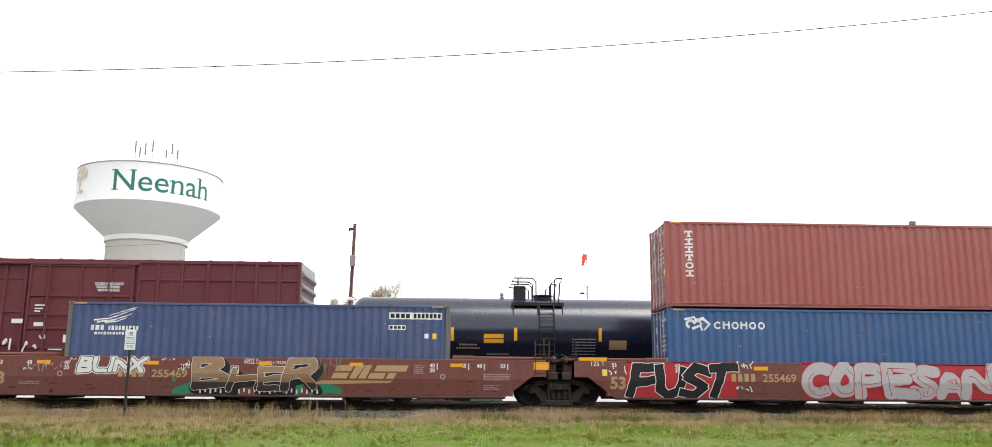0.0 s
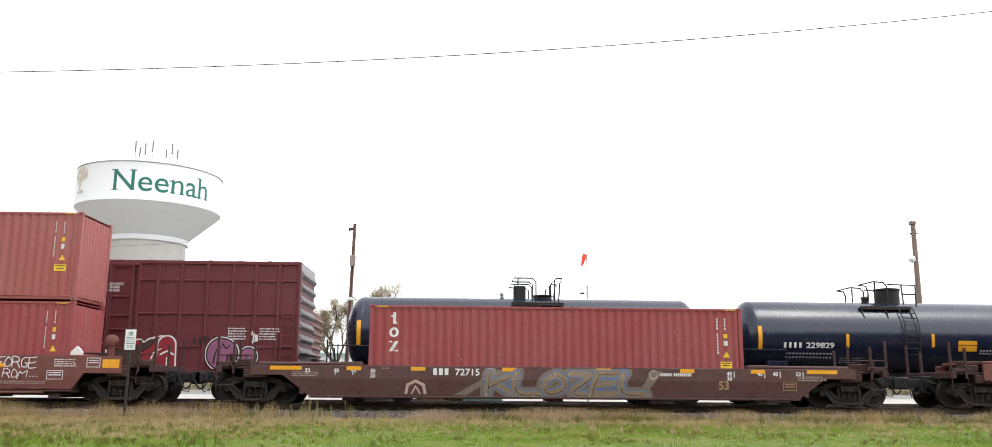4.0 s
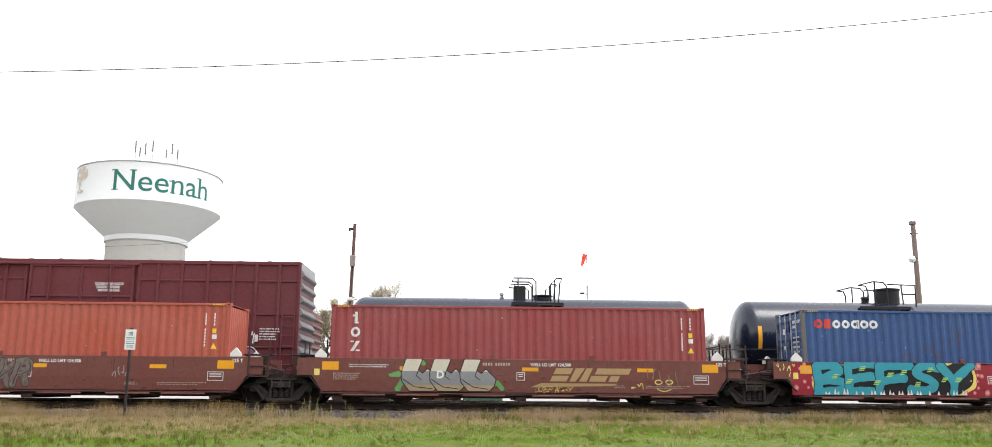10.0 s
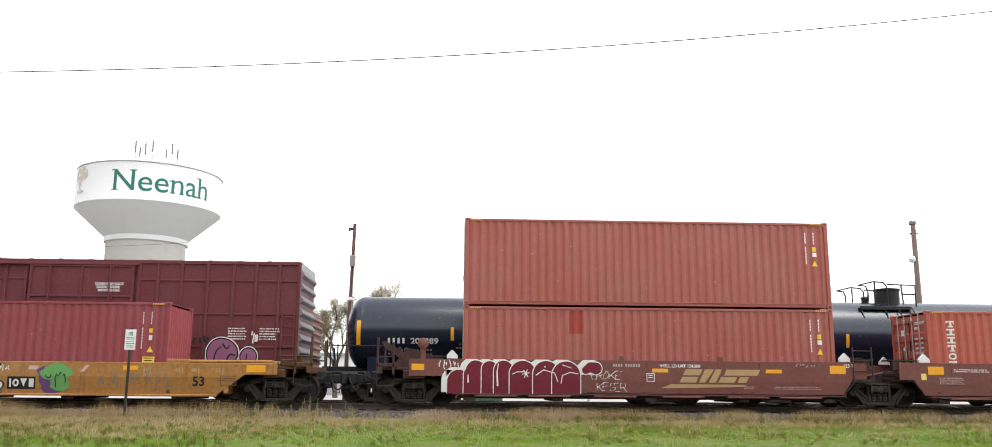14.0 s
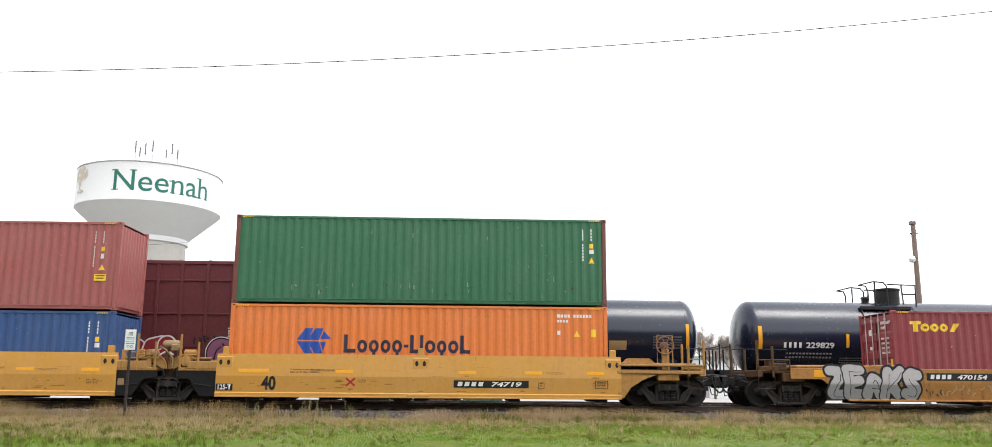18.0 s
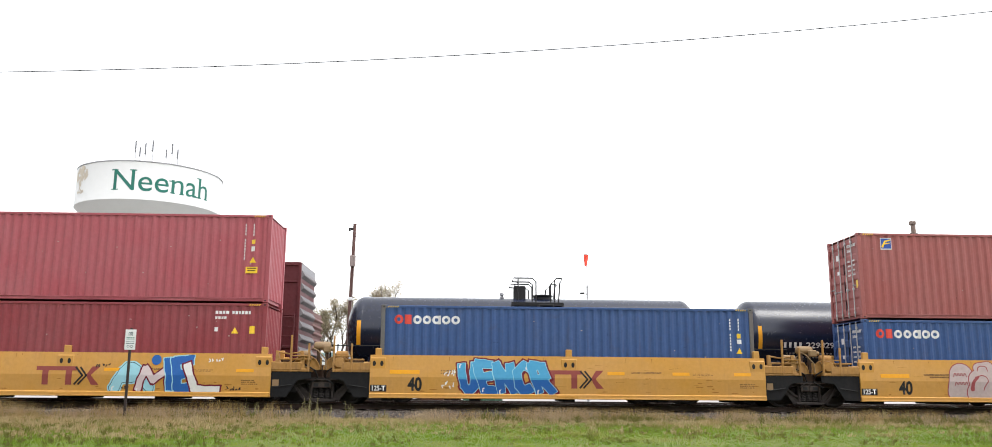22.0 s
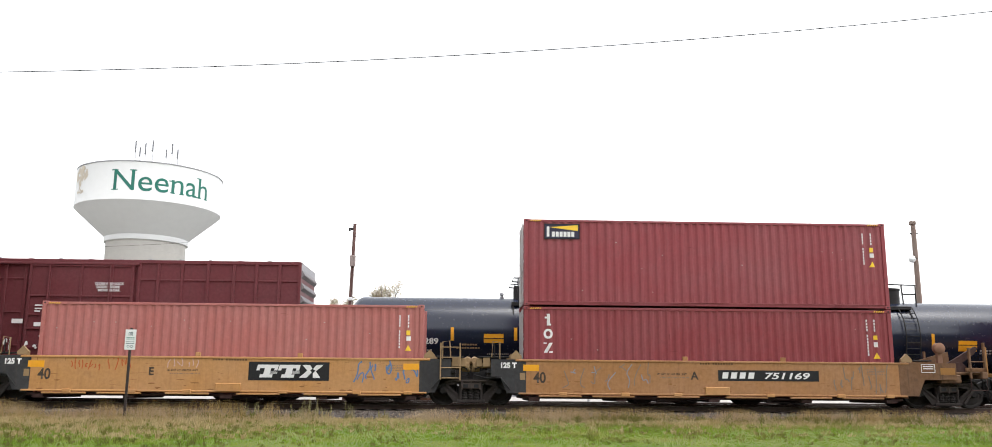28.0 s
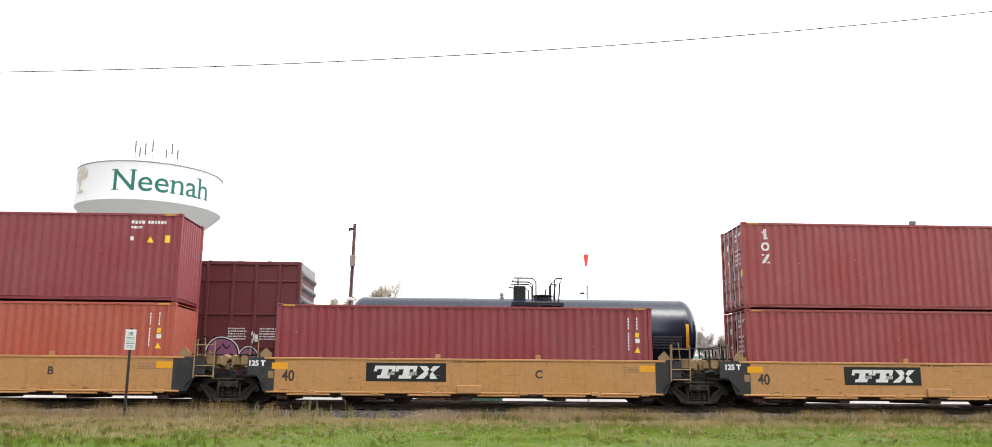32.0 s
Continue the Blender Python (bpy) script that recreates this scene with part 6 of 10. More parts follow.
def fixed_bogie(x, yc, z):
    b = thing("bogie", pose(x, yc, z), "grimy freight bogie of the standing train", "bogie", "bogies of the standing train")
    for y in (-1, 1):
        part("side_frame", CACHE["side_frame", y], grime, b)
        for k in (-1, 1):
            part("pedestal", CACHE["pedestal", k, y], greasy_shaded, b)
    part("bolster", CACHE["bolster"], bolster_rust, b)
    for dx in (-0.889, 0.889):
        ws = part("wheelset", CACHE["axle"], dark_iron, b)
        ws.location = (dx, 0, 0.455)
        for y in (-0.78, 0.78):
            part("wheel", CACHE["wheel", y], wheel_steel, ws)
    return b


def boxcar(x0, x1, yc, door, paint_, ends, label, detail=True, zt=6.36):
    ob = thing("boxcar", pose(0, 0, 0), label, "boxcar", "standing train")
    f, bk, zb = yc - 1.55, yc + 1.55, 2.25
    part("side_wall", Shape().box(x0, x1, f, f + 0.06, zb, zt), paint_, ob)
    part("side_wall", Shape().box(x0, x1, bk - 0.06, bk, zb, zt), paint_, ob)
    rf = Shape().prism([(x0, zt), (x1, zt), (x1, zt + 0.01), (x0, zt + 0.01)], f - 0.03, bk + 0.03)
    part("roof", rf, ends, ob)
    for i in range(int((x1 - x0) / 1.1)):
        part("roof_rib", Shape().box(x0 + 0.5 + i * 1.1, x0 + 0.62 + i * 1.1, f, bk, zt + 0.01, zt + 0.06, 0.01), ends, ob)
    part("top_chord", Shape().box(x0, x1, f - 0.05, f, zt - 0.12, zt + 0.02, 0.015), paint_, ob)
    part("side_sill", Shape().box(x0, x1, f - 0.05, f, zb - 0.1, zb + 0.15, 0.015), paint_, ob)
    if detail:
        part("deep_sill", Shape().prism([(x0 + 3.6, 2.2), (x0 + 4.4, 1.75), (x1 - 4.4, 1.75), (x1 - 3.4, 2.2)], f - 0.03, f + 0.05), paint_, ob)
        part("reservoir", Shape().lathe([(0.05, -11.9), (0.2, -11.8), (0.2, -10.9), (0.05, -10.8)], "x", 16, (0, f + 0.4, 1.95)), grime, ob, smooth=True)
    part("underframe", Shape().box(x0 + 0.4, x1 - 0.4, yc - 0.4, yc + 0.4, 1.95, 2.25, 0.02), grime, ob)
    for xe, sg in ((x0, -1), (x1, 1)):
        s = Shape().box(*sorted((xe, xe - sg * 0.05)), f, bk, zb, zt)
        e = part("end_wall", s, paint_, ob)
        n = 8
        for i in range(n):
            z = zb + 0.2 + (zt - zb - 0.3) * i / n
            h = (zt - zb) / n
            q = [(0.0, 0.0), (0.11, 0.20), (0.11, 0.30), (0.0, 0.62)]
            part("end_rib", Shape().add([(xe + sg * d, f + 0.06 + d * 0.6, z + h * k) for d, k in q] + [(xe + sg * d, bk - 0.06 - d * 0.6, z + h * k) for d, k in q], [(0, 1, 5, 4), (1, 2, 6, 5), (2, 3, 7, 6), (0, 3, 2, 1), (4, 5, 6, 7)]), end_zinc if ends is galv else ends, e)
        part("end_sheet", Shape().box(*sorted((xe, xe + sg * 0.012)), f + 0.06, bk - 0.06, zt - 0.42, zt - 0.02), ends, e)
        part("corner_post", Shape().box(*sorted((xe - sg * 0.1, xe + sg * 0.01)), f - 0.055, f + 0.05, zb, zt, 0.01), paint_, ob)
    if detail:
        for x in (-12.0, -11.3, -10.43, -9.48, -8.53, -7.69, -6.84, -16.1, -16.85, -17.7, -18.6, -19.5, -20.4, -21.2):
            part("side_post", Shape().box(x - 0.06, x + 0.06, f - 0.06, f, zb + 0.15, zt - 0.12, 0.015), paint_, ob)
        for a, b in ((-12.0, -6.15), (-22.0, -16.1)):
            for z in (5.64, 4.40, 3.2):
                part("side_rib", Shape().box(a, b, f - 0.035, f, z - 0.03, z + 0.03, 0.01), paint_, ob)
        d = part("door", Shape().box(door[0], door[1], f - 0.10, f - 0.04, zb + 0.2, zt - 0.2, 0.01), paint_, ob, "wide plug door with square panels")
        for x in (door[0] + 0.05, -15.2, -14.05, -12.95, door[1] - 0.05):
            part("door_post", Shape().box(x - 0.045, x + 0.045, f - 0.15, f - 0.10, zb + 0.2, zt - 0.2, 0.01), paint_, d)
        for z in (6.12, 5.0, 4.3, 3.8, 3.1, 2.55):
            part("door_rib", Shape().box(door[0], door[1], f - 0.14, f - 0.10, z - 0.035, z + 0.035, 0.01), paint_, d)
        for x in (-15.2, -13.0):
            part("locking_bar", Shape().tube([(x, f - 0.2, zb + 0.2), (x, f - 0.2, zt - 0.22)], 0.03, 8), paint_, d)
        part("door_track", Shape().box(-18.5, -12.0, f - 0.16, f - 0.05, zt - 0.2, zt - 0.12, 0.01), paint_, ob)
        for i, (w, z) in enumerate((("CLOSE AND LOCK", 5.42), ("DOOR BEFORE", 5.30), ("MOVING CAR", 5.18))):
            words("instruction", w, 0.125, white_paint, ob, f - 0.155, -13.54 + 0.07 * i, z, bold=0.004)
        r = random.Random(9)
        for u, v, w, h in ((-16.4, 3.98, 0.4, 0.16), (-15.6, 3.88, 0.36, 0.14), (-15.62, 4.62, 0.36, 0.05), (-15.62, 4.5, 0.3, 0.05), (-15.62, 4.4, 0.2, 0.05), (-14.5, 3.30, 0.26, 0.28), (-15.0, 3.02, 0.5, 0.05)):
            marks("data_label", [rect(u, v, w, h)], white_paint, ob, f - 0.15)
        marks("data_label", [rect(-13.83, 3.48, 0.2, 0.2)], red_paint, ob, f - 0.15)
        data_bars(ob, -8.6, 3.85, 5, 0.75, 0.05, white_paint, f - 0.06, 12)
        data_bars(ob, -7.45, 3.85, 5, 0.75, 0.05, white_paint, f - 0.06, 13)
    for x in (x0 + 1.9, x1 - 1.9):
        fixed_bogie(x, yc, RAIL)
    part("coupler", Shape().box(x1, x1 + 0.8, yc - 0.12, yc + 0.12, 2.0, 2.2, 0.02), dark_iron, ob)
    ladder(ob, x1 - 0.6, f - 0.14, zb - 0.1, zb + 2.2, 0.45, paint_, 7)
    part("end_platform", Shape().box(x1, x1 + 0.35, f + 0.3, bk - 0.3, 2.95, 2.99, 0.01), dark_iron, ob)
    return ob


bx = boxcar(-22.1, -6.05, YC, (-15.95, -12.15), boxcar_paint, galv, "oxide-red boxcar with ribbed sides, pale end and a closed plug door")
far_red = surface("far_boxcar_red", (0.16, 0.07, 0.06), 0.7, streak=0.3)
boxcar(-24.0, -6.6, 10.1, (-15.95, -12.15), far_red, far_red, "dull brown boxcar behind the other cars", detail=False, zt=5.06)


def wrap(tank_z, r, yc, v):
    return yc - math.sqrt(max(0.0, r * r - (v - tank_z) ** 2))


def on_tank(name, polys, material, parent, yc, zc, r, label=""):
    """Paint on the round side of a tank, in level strips."""
    s = Shape()
    for poly in polys:
        us, vs = [p[0] for p in poly], [p[1] for p in poly]
        n = max(1, int((max(vs) - min(vs)) / 0.08))
        u0, u1, v0, v1 = min(us), max(us), min(vs), max(vs)
        for i in range(n):
            a, b = v0 + (v1 - v0) * i / n, v0 + (v1 - v0) * (i + 1) / n
            s.add([(u, wrap(zc, r, yc, v) - 0.008, v) for u, v in ((u0, a), (u1, a), (u1, b), (u0, b))], [(0, 1, 2, 3)])
    return part(name, s, material, parent, label)


def tank_car(x0, x1, label, px, stripes, plates, big):
    r, zc = 1.40, 3.85
    ob = thing("tank_car", pose(0, 0, 0), label, "tank car", "standing train")
    pr = []
    for i in range(11):
        a = math.pi / 2 * i / 10
        pr.append((max(0.001, r * math.sin(a)), x0 + 0.62 * (1 - math.cos(a))))
    pr += [(r, x0 + (x1 - x0) * k) for k in (0.25, 0.5, 0.75)]
    for i in range(10, -1, -1):
        a = math.pi / 2 * i / 10
        pr.append((max(0.001, r * math.sin(a)), x1 - 0.62 * (1 - math.cos(a))))
    part("tank", Shape().lathe(pr, "x", 72, (0, YC, zc)), tank_black, ob, "glossy black tank shell", True)
    for x in (x0 + 0.66, x1 - 0.66, (x0 + x1) / 2 - 2.2, (x0 + x1) / 2 + 2.2):
        part("weld_seam", Shape().lathe([(r + 0.001, x - 0.03), (r + 0.006, x), (r + 0.001, x + 0.03)], "x", 72, (0, YC, zc)), tank_black, ob, smooth=True)
    part("centre_sill", Shape().box(x0 - 0.9, x1 + 0.9, YC - 0.35, YC + 0.35, 1.92, 2.56, 0.03), dark_iron, ob)
    for x in (x0 + 1.3, x1 - 1.38):
        part("saddle", Shape().box(x - 0.4, x + 0.4, YC - 1.2, YC + 1.2, 2.2, 2.9, 0.05), tank_black, ob)
        part("end_deck", Shape().box(x - 1.9 if x < (x0 + x1) / 2 else x + 0.3, x - 0.3 if x < (x0 + x1) / 2 else x + 1.9, YC - 1.45, YC + 1.45, 2.28, 2.36, 0.02), dark_iron, ob)
        fixed_bogie(x, YC, RAIL)
    for xe, sg in ((x0, -1), (x1, 1)):
        for y in (-1.42, -0.5, 0.5, 1.42):
            part("end_post", Shape().tube([(xe + sg * 0.55, YC + y, 2.3), (xe + sg * 0.55, YC + y, 3.5 if abs(y) > 1 else 3.3)], 0.03, 6), dark_iron, ob)
        part("end_rail", Shape().tube([(xe + sg * 0.55, YC - 1.42, 3.4), (xe + sg * 0.55, YC + 1.42, 3.4)], 0.025, 6), dark_iron, ob)
        part("side_handrail", Shape().tube([(xe + sg * 0.5, YC - 1.45, 3.3), (xe - sg * 1.6, YC - 1.45, 3.3), (xe - sg * 1.6, YC - 1.45, 2.3)], 0.022, 6), dark_iron, ob)
        part("coupler", Shape().box(*sorted((xe + sg * 0.8, xe + sg * 1.7)), YC - 0.12, YC + 0.12, 1.95, 2.2, 0.03), dark_iron, ob)
    for x, z0, z1, w in stripes:
        on_tank("reflector", [[(x - w, z0), (x + w, z0), (x + w, z1), (x - w, z1)]], amber, ob, YC, zc, r, "upright amber reflector")
    for u0, u1, z0, z1, m in plates:
        on_tank("placard", [[(u0, z0), (u1, z0), (u1, z1), (u0, z1)]], m, ob, YC, zc, r)
    # top fittings and platform
    po = px - 0.45 * big
    f = part("platform", Shape().box(po - 1.0, po + 1.0, YC - 1.05, YC + 1.05, 4.92, 4.97, 0.01).box(po - 1.0, po + 1.0, YC - 1.07, YC - 1.03, 4.88, 5.02, 0.01), dark_iron, ob)
    if big:
        part("manway", Shape().lathe([(0.47, 5.15), (0.47, 5.72), (0.51, 5.74), (0.51, 5.80), (0.3, 5.83)], "z", 28, (px + 0.15, YC, 0)), dark_iron, ob, smooth=True)
        part("valve", Shape().lathe([(0.14, 5.15), (0.14, 5.4), (0.2, 5.42), (0.1, 5.5)], "z", 12, (px - 0.75, YC, 0)), dark_iron, ob)
        rails = ([(px - 1.45, 5.83), (px - 0.85, 5.98), (px - 0.45, 5.95), (px - 0.32, 5.80), (px - 0.32, 5.0)], [(px - 0.3, 5.88), (px + 0.80, 5.85), (px + 0.80, 5.02)], [(px - 0.8, 4.98), (px - 0.8, 5.97)], [(px - 1.45, 5.83), (px - 1.15, 5.8), (px - 1.08, 5.6), (px - 1.08, 5.2)], [(px + 0.25, 5.87), (px + 0.30, 5.1)], [(px + 0.30, 5.5), (px + 0.80, 5.5)])
    else:
        part("valve_housing", Shape().box(px - 0.86, px - 0.40, YC - 0.3, YC + 0.3, 5.15, 5.74, 0.03), dark_iron, ob)
        part("manway", Shape().lathe([(0.36, 5.1), (0.36, 5.32), (0.42, 5.34), (0.42, 5.38), (0.2, 5.42)], "z", 24, (px + 0.28, YC, 0)), dark_iron, ob)
        part("relief_valve", Shape().lathe([(0.09, 5.2), (0.09, 5.32), (0.05, 5.34), (0.09, 5.40), (0.07, 5.47), (0.01, 5.5)], "z", 12, (px - 1.33, YC, 0)), steel_grey, ob)
        rails = ([(px - 0.98, 5.8), (px - 0.92, 5.95), (px - 0.2, 5.95), (px - 0.06, 5.82), (px - 0.06, 5.0)], [(px + 0.95, 5.95), (px + 0.72, 5.95), (px + 0.50, 5.72), (px + 0.50, 5.0)], [(px - 0.98, 5.8), (px - 0.34, 5.8), (px - 0.2, 5.7), (px - 0.2, 5.05)], [(px + 0.95, 5.95), (px + 0.86, 5.78), (px + 0.80, 5.0)], [(px - 0.75, 5.95), (px - 0.75, 5.1)], [(px + 0.66, 5.9), (px + 0.66, 5.0)])
    for g_ in rails:
        for y in (YC - 1.0, YC + 1.0):
            part("handrail", Shape().tube([(x, y, z) for x, z in g_], 0.03, 6), dark_iron, f)
    for x in (po - 0.95, po + 0.95, po):
        part("brace", Shape().tube([(x, YC - 1.0, 4.93), (x * 0.98 + px * 0.02, YC - 1.22, 4.55)], 0.025, 6), dark_iron, f)
    for x in (px + 0.05, px + 0.60):
        part("ladder_rail", Shape().tube([(x, YC - (r + 0.12) * math.cos(math.radians(50 - i * 9)) if i < 9 else YC - 1.5, zc + (r + 0.12) * math.sin(math.radians(50 - i * 9)) if i < 9 else 2.3) for i in range(10)], 0.022, 6), dark_iron, ob)
    for i in range(9):
        a = math.radians(45 - i * 9)
        part("rung", Shape().tube([(px + 0.05, YC - (r + 0.12) * math.cos(a), zc + (r + 0.12) * math.sin(a)), (px + 0.60, YC - (r + 0.12) * math.cos(a), zc + (r + 0.12) * math.sin(a))], 0.016, 6), dark_iron, ob)
    return ob


t1 = tank_car(-4.43, 9.15, "glossy black tank car with amber reflectors and white numbers", 2.87,
              [(-3.85, 3.33, 4.24, 0.075), (-0.36, 3.52, 4.02, 0.06), (2.01, 3.54, 4.02, 0.06), (5.2, 3.54, 4.03, 0.06), (8.52, 3.33, 4.23, 0.06)],
              [(0.82, 1.56, 3.63, 3.78, amber), (0.82, 1.56, 3.45, 3.60, amber), (5.54, 6.2, 3.24, 3.58, tan_paint)], False)


def tank_number(parent, u, v, digits, width):
    ob = words("number", digits, 0.285, white_paint, parent, 0, u, v, bold=0.006, width=width)
    for w in ob.data.vertices:
        w.co.y = wrap(3.85, 1.40, YC, w.co.z) - 0.012


on_tank("number_bars", bars(-2.76, 3.40, 4, 0.085, 0.20, 0.095), white_paint, t1, YC, 3.85, 1.40)
tank_number(t1, -1.92, 3.40, "202289", 1.22)
on_tank("data_bars", [p for i in range(2) for p in bars(-2.75, 3.14 - 0.14 * i, 14, 0.07, 0.06, 0.05)] + bars(0.95, 3.02, 12, 0.04, 0.05, 0.03) + [p for i in range(6) for p in bars(4.15, 3.6 - 0.11 * i, 10, 0.06, 0.035, 0.03)], grey_paint, t1, YC, 3.85, 1.40)
on_tank("data_bars", bars(-0.1, 3.35, 7, 0.07, 0.06, 0.03) + bars(-0.2, 3.23, 9, 0.07, 0.06, 0.03), tan_paint, t1, YC, 3.85, 1.40)
on_tank("test_panel", [rect(7.2, 3.30 + 0.10 * i, 1.1, 0.06) for i in range(5)], grey_dark := paint("dark_grey_panel", (0.06, 0.06, 0.065)), t1, YC, 3.85, 1.40)
t2 = tank_car(10.66, 23.0, "black tank car with large manway and white numbers", 16.83,
              [(11.3, 3.30, 4.19, 0.075), (14.66, 3.40, 3.91, 0.06), (17.97, 3.45, 3.95, 0.06), (21.2, 3.4, 3.9, 0.06)],
              [(18.95, 19.68, 3.55, 3.70, amber), (18.95, 19.68, 3.30, 3.52, amber)], True)
on_tank("number_bars", bars(12.2, 3.38, 4, 0.095, 0.20, 0.10), white_paint, t2, YC, 3.85, 1.40)
tank_number(t2, 13.05, 3.38, "229829", 1.28)
on_tank("data_bars", [p for i in range(2) for p in bars(12.3, 3.14 - 0.14 * i, 14, 0.08, 0.06, 0.05)] + [p for i in range(3) for p in bars(14.4, 3.0 - 0.08 * i, 9, 0.07, 0.03, 0.03)] + [p for i in range(2) for p in bars(19.8, 3.30 - 0.1 * i, 7, 0.09, 0.06, 0.03)], grey_paint, t2, YC, 3.85, 1.40)

# ---- water tower ----
tw = thing("water_tower", pose(-54.2, 120, 0.9), "white water tower with green town name on a pale concrete column", "water tower")
R = 11.75
part("column", Shape().lathe([(7.0, 0), (6.4, 4), (6.4, 24.9)], "z", 64), tower_concrete, tw, "", True)
for i in range(11):
    part("joint_groove", Shape().lathe([(6.402, 2.2 * i + 1.0), (6.412, 2.2 * i + 1.05), (6.402, 2.2 * i + 1.1)], "z", 64), tower_concrete, tw)
part("collar", Shape().lathe([(6.42, 24.7), (6.75, 24.8), (6.75, 25.6), (6.5, 25.7)], "z", 64), tower_white, tw, "", True)
part("bowl", Shape().lathe([(6.5, 25.5), (R - 0.3, 29.95), (R, 30.3)], "z", 96), tower_white, tw, "", True)
part("tank_wall", Shape().lathe([(R, 30.25), (R + 0.06, 30.35), (R, 30.45), (R, 36.5)], "z", 96), tower_white, tw, "", True)
part("rim_band", Shape().lathe([(R, 36.5), (R + 0.08, 36.53), (R + 0.08, 36.70), (R, 36.72)], "z", 96), tower_rim, tw, "grey steel rim of the roof", True)
part("roof", Shape().lathe([(R + 0.08, 36.68), (R - 1, 36.9), (6, 37.8), (0.001, 38.3)], "z", 96), tower_white, tw, "", True)
cu = bpy.data.curves.new("town_name", "FONT")
cu.body, cu.size, cu.offset = "Neenah", 4.95, 0.012
tmp = bpy.data.objects.new("town_name", cu)
me = bpy.data.meshes.new_from_object(tmp)
bpy.data.objects.remove(tmp)
bmn = bmesh.new()
bmn.from_mesh(me)
# slab serifs on the upright strokes, by the letters' own extents
rows_, seen = [], set()
for f0 in bmn.faces:
    if f0 in seen:
        continue
    todo, isle = [f0], []
    while todo:
        f1 = todo.pop()
        if f1 in seen:
            continue
        seen.add(f1)
        isle.append(f1)
        todo += [g_ for e_ in f1.edges for g_ in e_.link_faces if g_ not in seen]
    vs_ = [v for f1 in isle for v in f1.verts]
    rows_.append((min(v.co.x for v in vs_), max(v.co.x for v in vs_), max(v.co.y for v in vs_)))
rows_.sort()
for ch, (lo_, hi_, up_) in zip("Neenah", rows_):
    feet = {"N": ((lo_ + 0.25, 0), (lo_ + 0.1, up_ - 0.18), (hi_ - 0.25, up_ - 0.18)), "n": ((lo_ + 0.22, 0), (hi_ - 0.22, 0), (lo_, up_ - 0.34)), "a": ((hi_, 0),), "h": ((lo_ + 0.22, 0), (hi_ - 0.22, 0), (lo_, up_ - 0.18))}.get(ch, ())
    for x, y in feet:
        q_ = 0.52 if ch == "N" else 0.40
        bmn.faces.new([bmn.verts.new((x + a_, y + b_, 0)) for a_, b_ in ((-q_, 0), (q_, 0), (q_, 0.17), (-q_, 0.17))])
for i in range(1, 40):
    bmesh.ops.bisect_plane(bmn, geom=bmn.verts[:] + bmn.edges[:] + bmn.faces[:], plane_co=(i * 0.5, 0, 0), plane_no=(1, 0, 0))
wd = max(v.co.x for v in bmn.verts)
for v in bmn.verts:
    phi = radians(-10.4 + 79.4 * v.co.x / wd)
    v.co = ((R + 0.03) * math.sin(phi), -(R + 0.03) * math.cos(phi), 31.78 + v.co.y)
bmn.to_mesh(me)
bmn.free()
me.materials.clear()
me.materials.append(None)
part("town_name", me, tower_green, tw, "dark green town name in large letters")
em = Shape()
er = random.Random(3)
for i in range(120):
    a, q = er.uniform(0, 6.28), math.sqrt(er.random())
    du, dv = math.cos(a) * q * 2.3, math.sin(a) * q * 1.3 + 0.9
    if i > 90:
        du, dv = er.uniform(-0.35, 0.35), er.uniform(-1.9, 0.5)
    if i > 108:
        du, dv = er.uniform(-1.2, 1.2), er.uniform(-2.1, -1.9)
    k = er.uniform(0.12, 0.3)
    quad = []
    for x, z in ((-k, -k), (k, -k * 0.7), (k * 0.8, k), (-k * 0.7, k * 0.8)):
        phi = radians(-46) + (du + x) / R
        quad.append(((R + 0.03 + i * 0.0002) * math.sin(phi), -(R + 0.03 + i * 0.0002) * math.cos(phi), 34.1 + dv + z))
    em.add(quad, [(0, 1, 2, 3)])
part("tree_emblem", em, tower_tan, tw, "faded tan tree emblem")
for x, y, h in ((-2.0, -3, 5.6), (-1.6, -2, 4.4), (-0.7, -2, 5.4), (0.9, -3, 5.8), (2.9, -2, 4.0), (4.2, -3, 5.0), (4.5, -1, 4.4)):
    an = part("antenna", Shape().tube([(x, y, 37.0), (x, y, 38.3 + h * 0.75)], 0.05, 6), aerial_grey, tw)
    part("antenna_panel", Shape().box(x - 0.11, x + 0.11, y - 0.25, y - 0.05, 38.0 + h * 0.42, 38.3 + h * 0.72, 0.03), aerial_grey, an)
    part("bracket", Shape().box(x - 0.35, x + 0.05, y - 0.1, y, 38.0 + h * 0.45, 38.1 + h * 0.45, 0.02), aerial_grey, an)

# ---- poles, wires, windsock, sign ----
pole_red = surface("red_brown_pole", (0.13, 0.065, 0.055), 0.85, streak=0.5, stain=(0.05, 0.03, 0.028))
pole_box = surface("worn_box", (0.30, 0.24, 0.22), 0.8, streak=0.4, stain=(0.16, 0.10, 0.09))
p1 = thing("utility_pole", pose(-5.05, 10, 0.9), "weathered brown pole with a metal box", "pole")
part("shaft", Shape().tube([(-0.12, 0, 0), (0.06, 0, 8.28)], 0.10, 10, True, 0.075), pole_red, p1)
part("box", Shape().box(-0.09, 0.17, -0.22, -0.1, 6.28, 6.80, 0.02), pole_box, p1)
part("arm", Shape().box(-0.22, 0.04, -0.05, 0.05, 8.0, 8.09, 0.015).box(-0.22, -0.12, -0.06, 0.06, 7.95, 8.0, 0.01), dark_iron, p1)
part("clamp", Shape().box(-0.12, 0.08, -0.13, 0.1, 4.75, 4.88, 0.02), sign_white, p1)
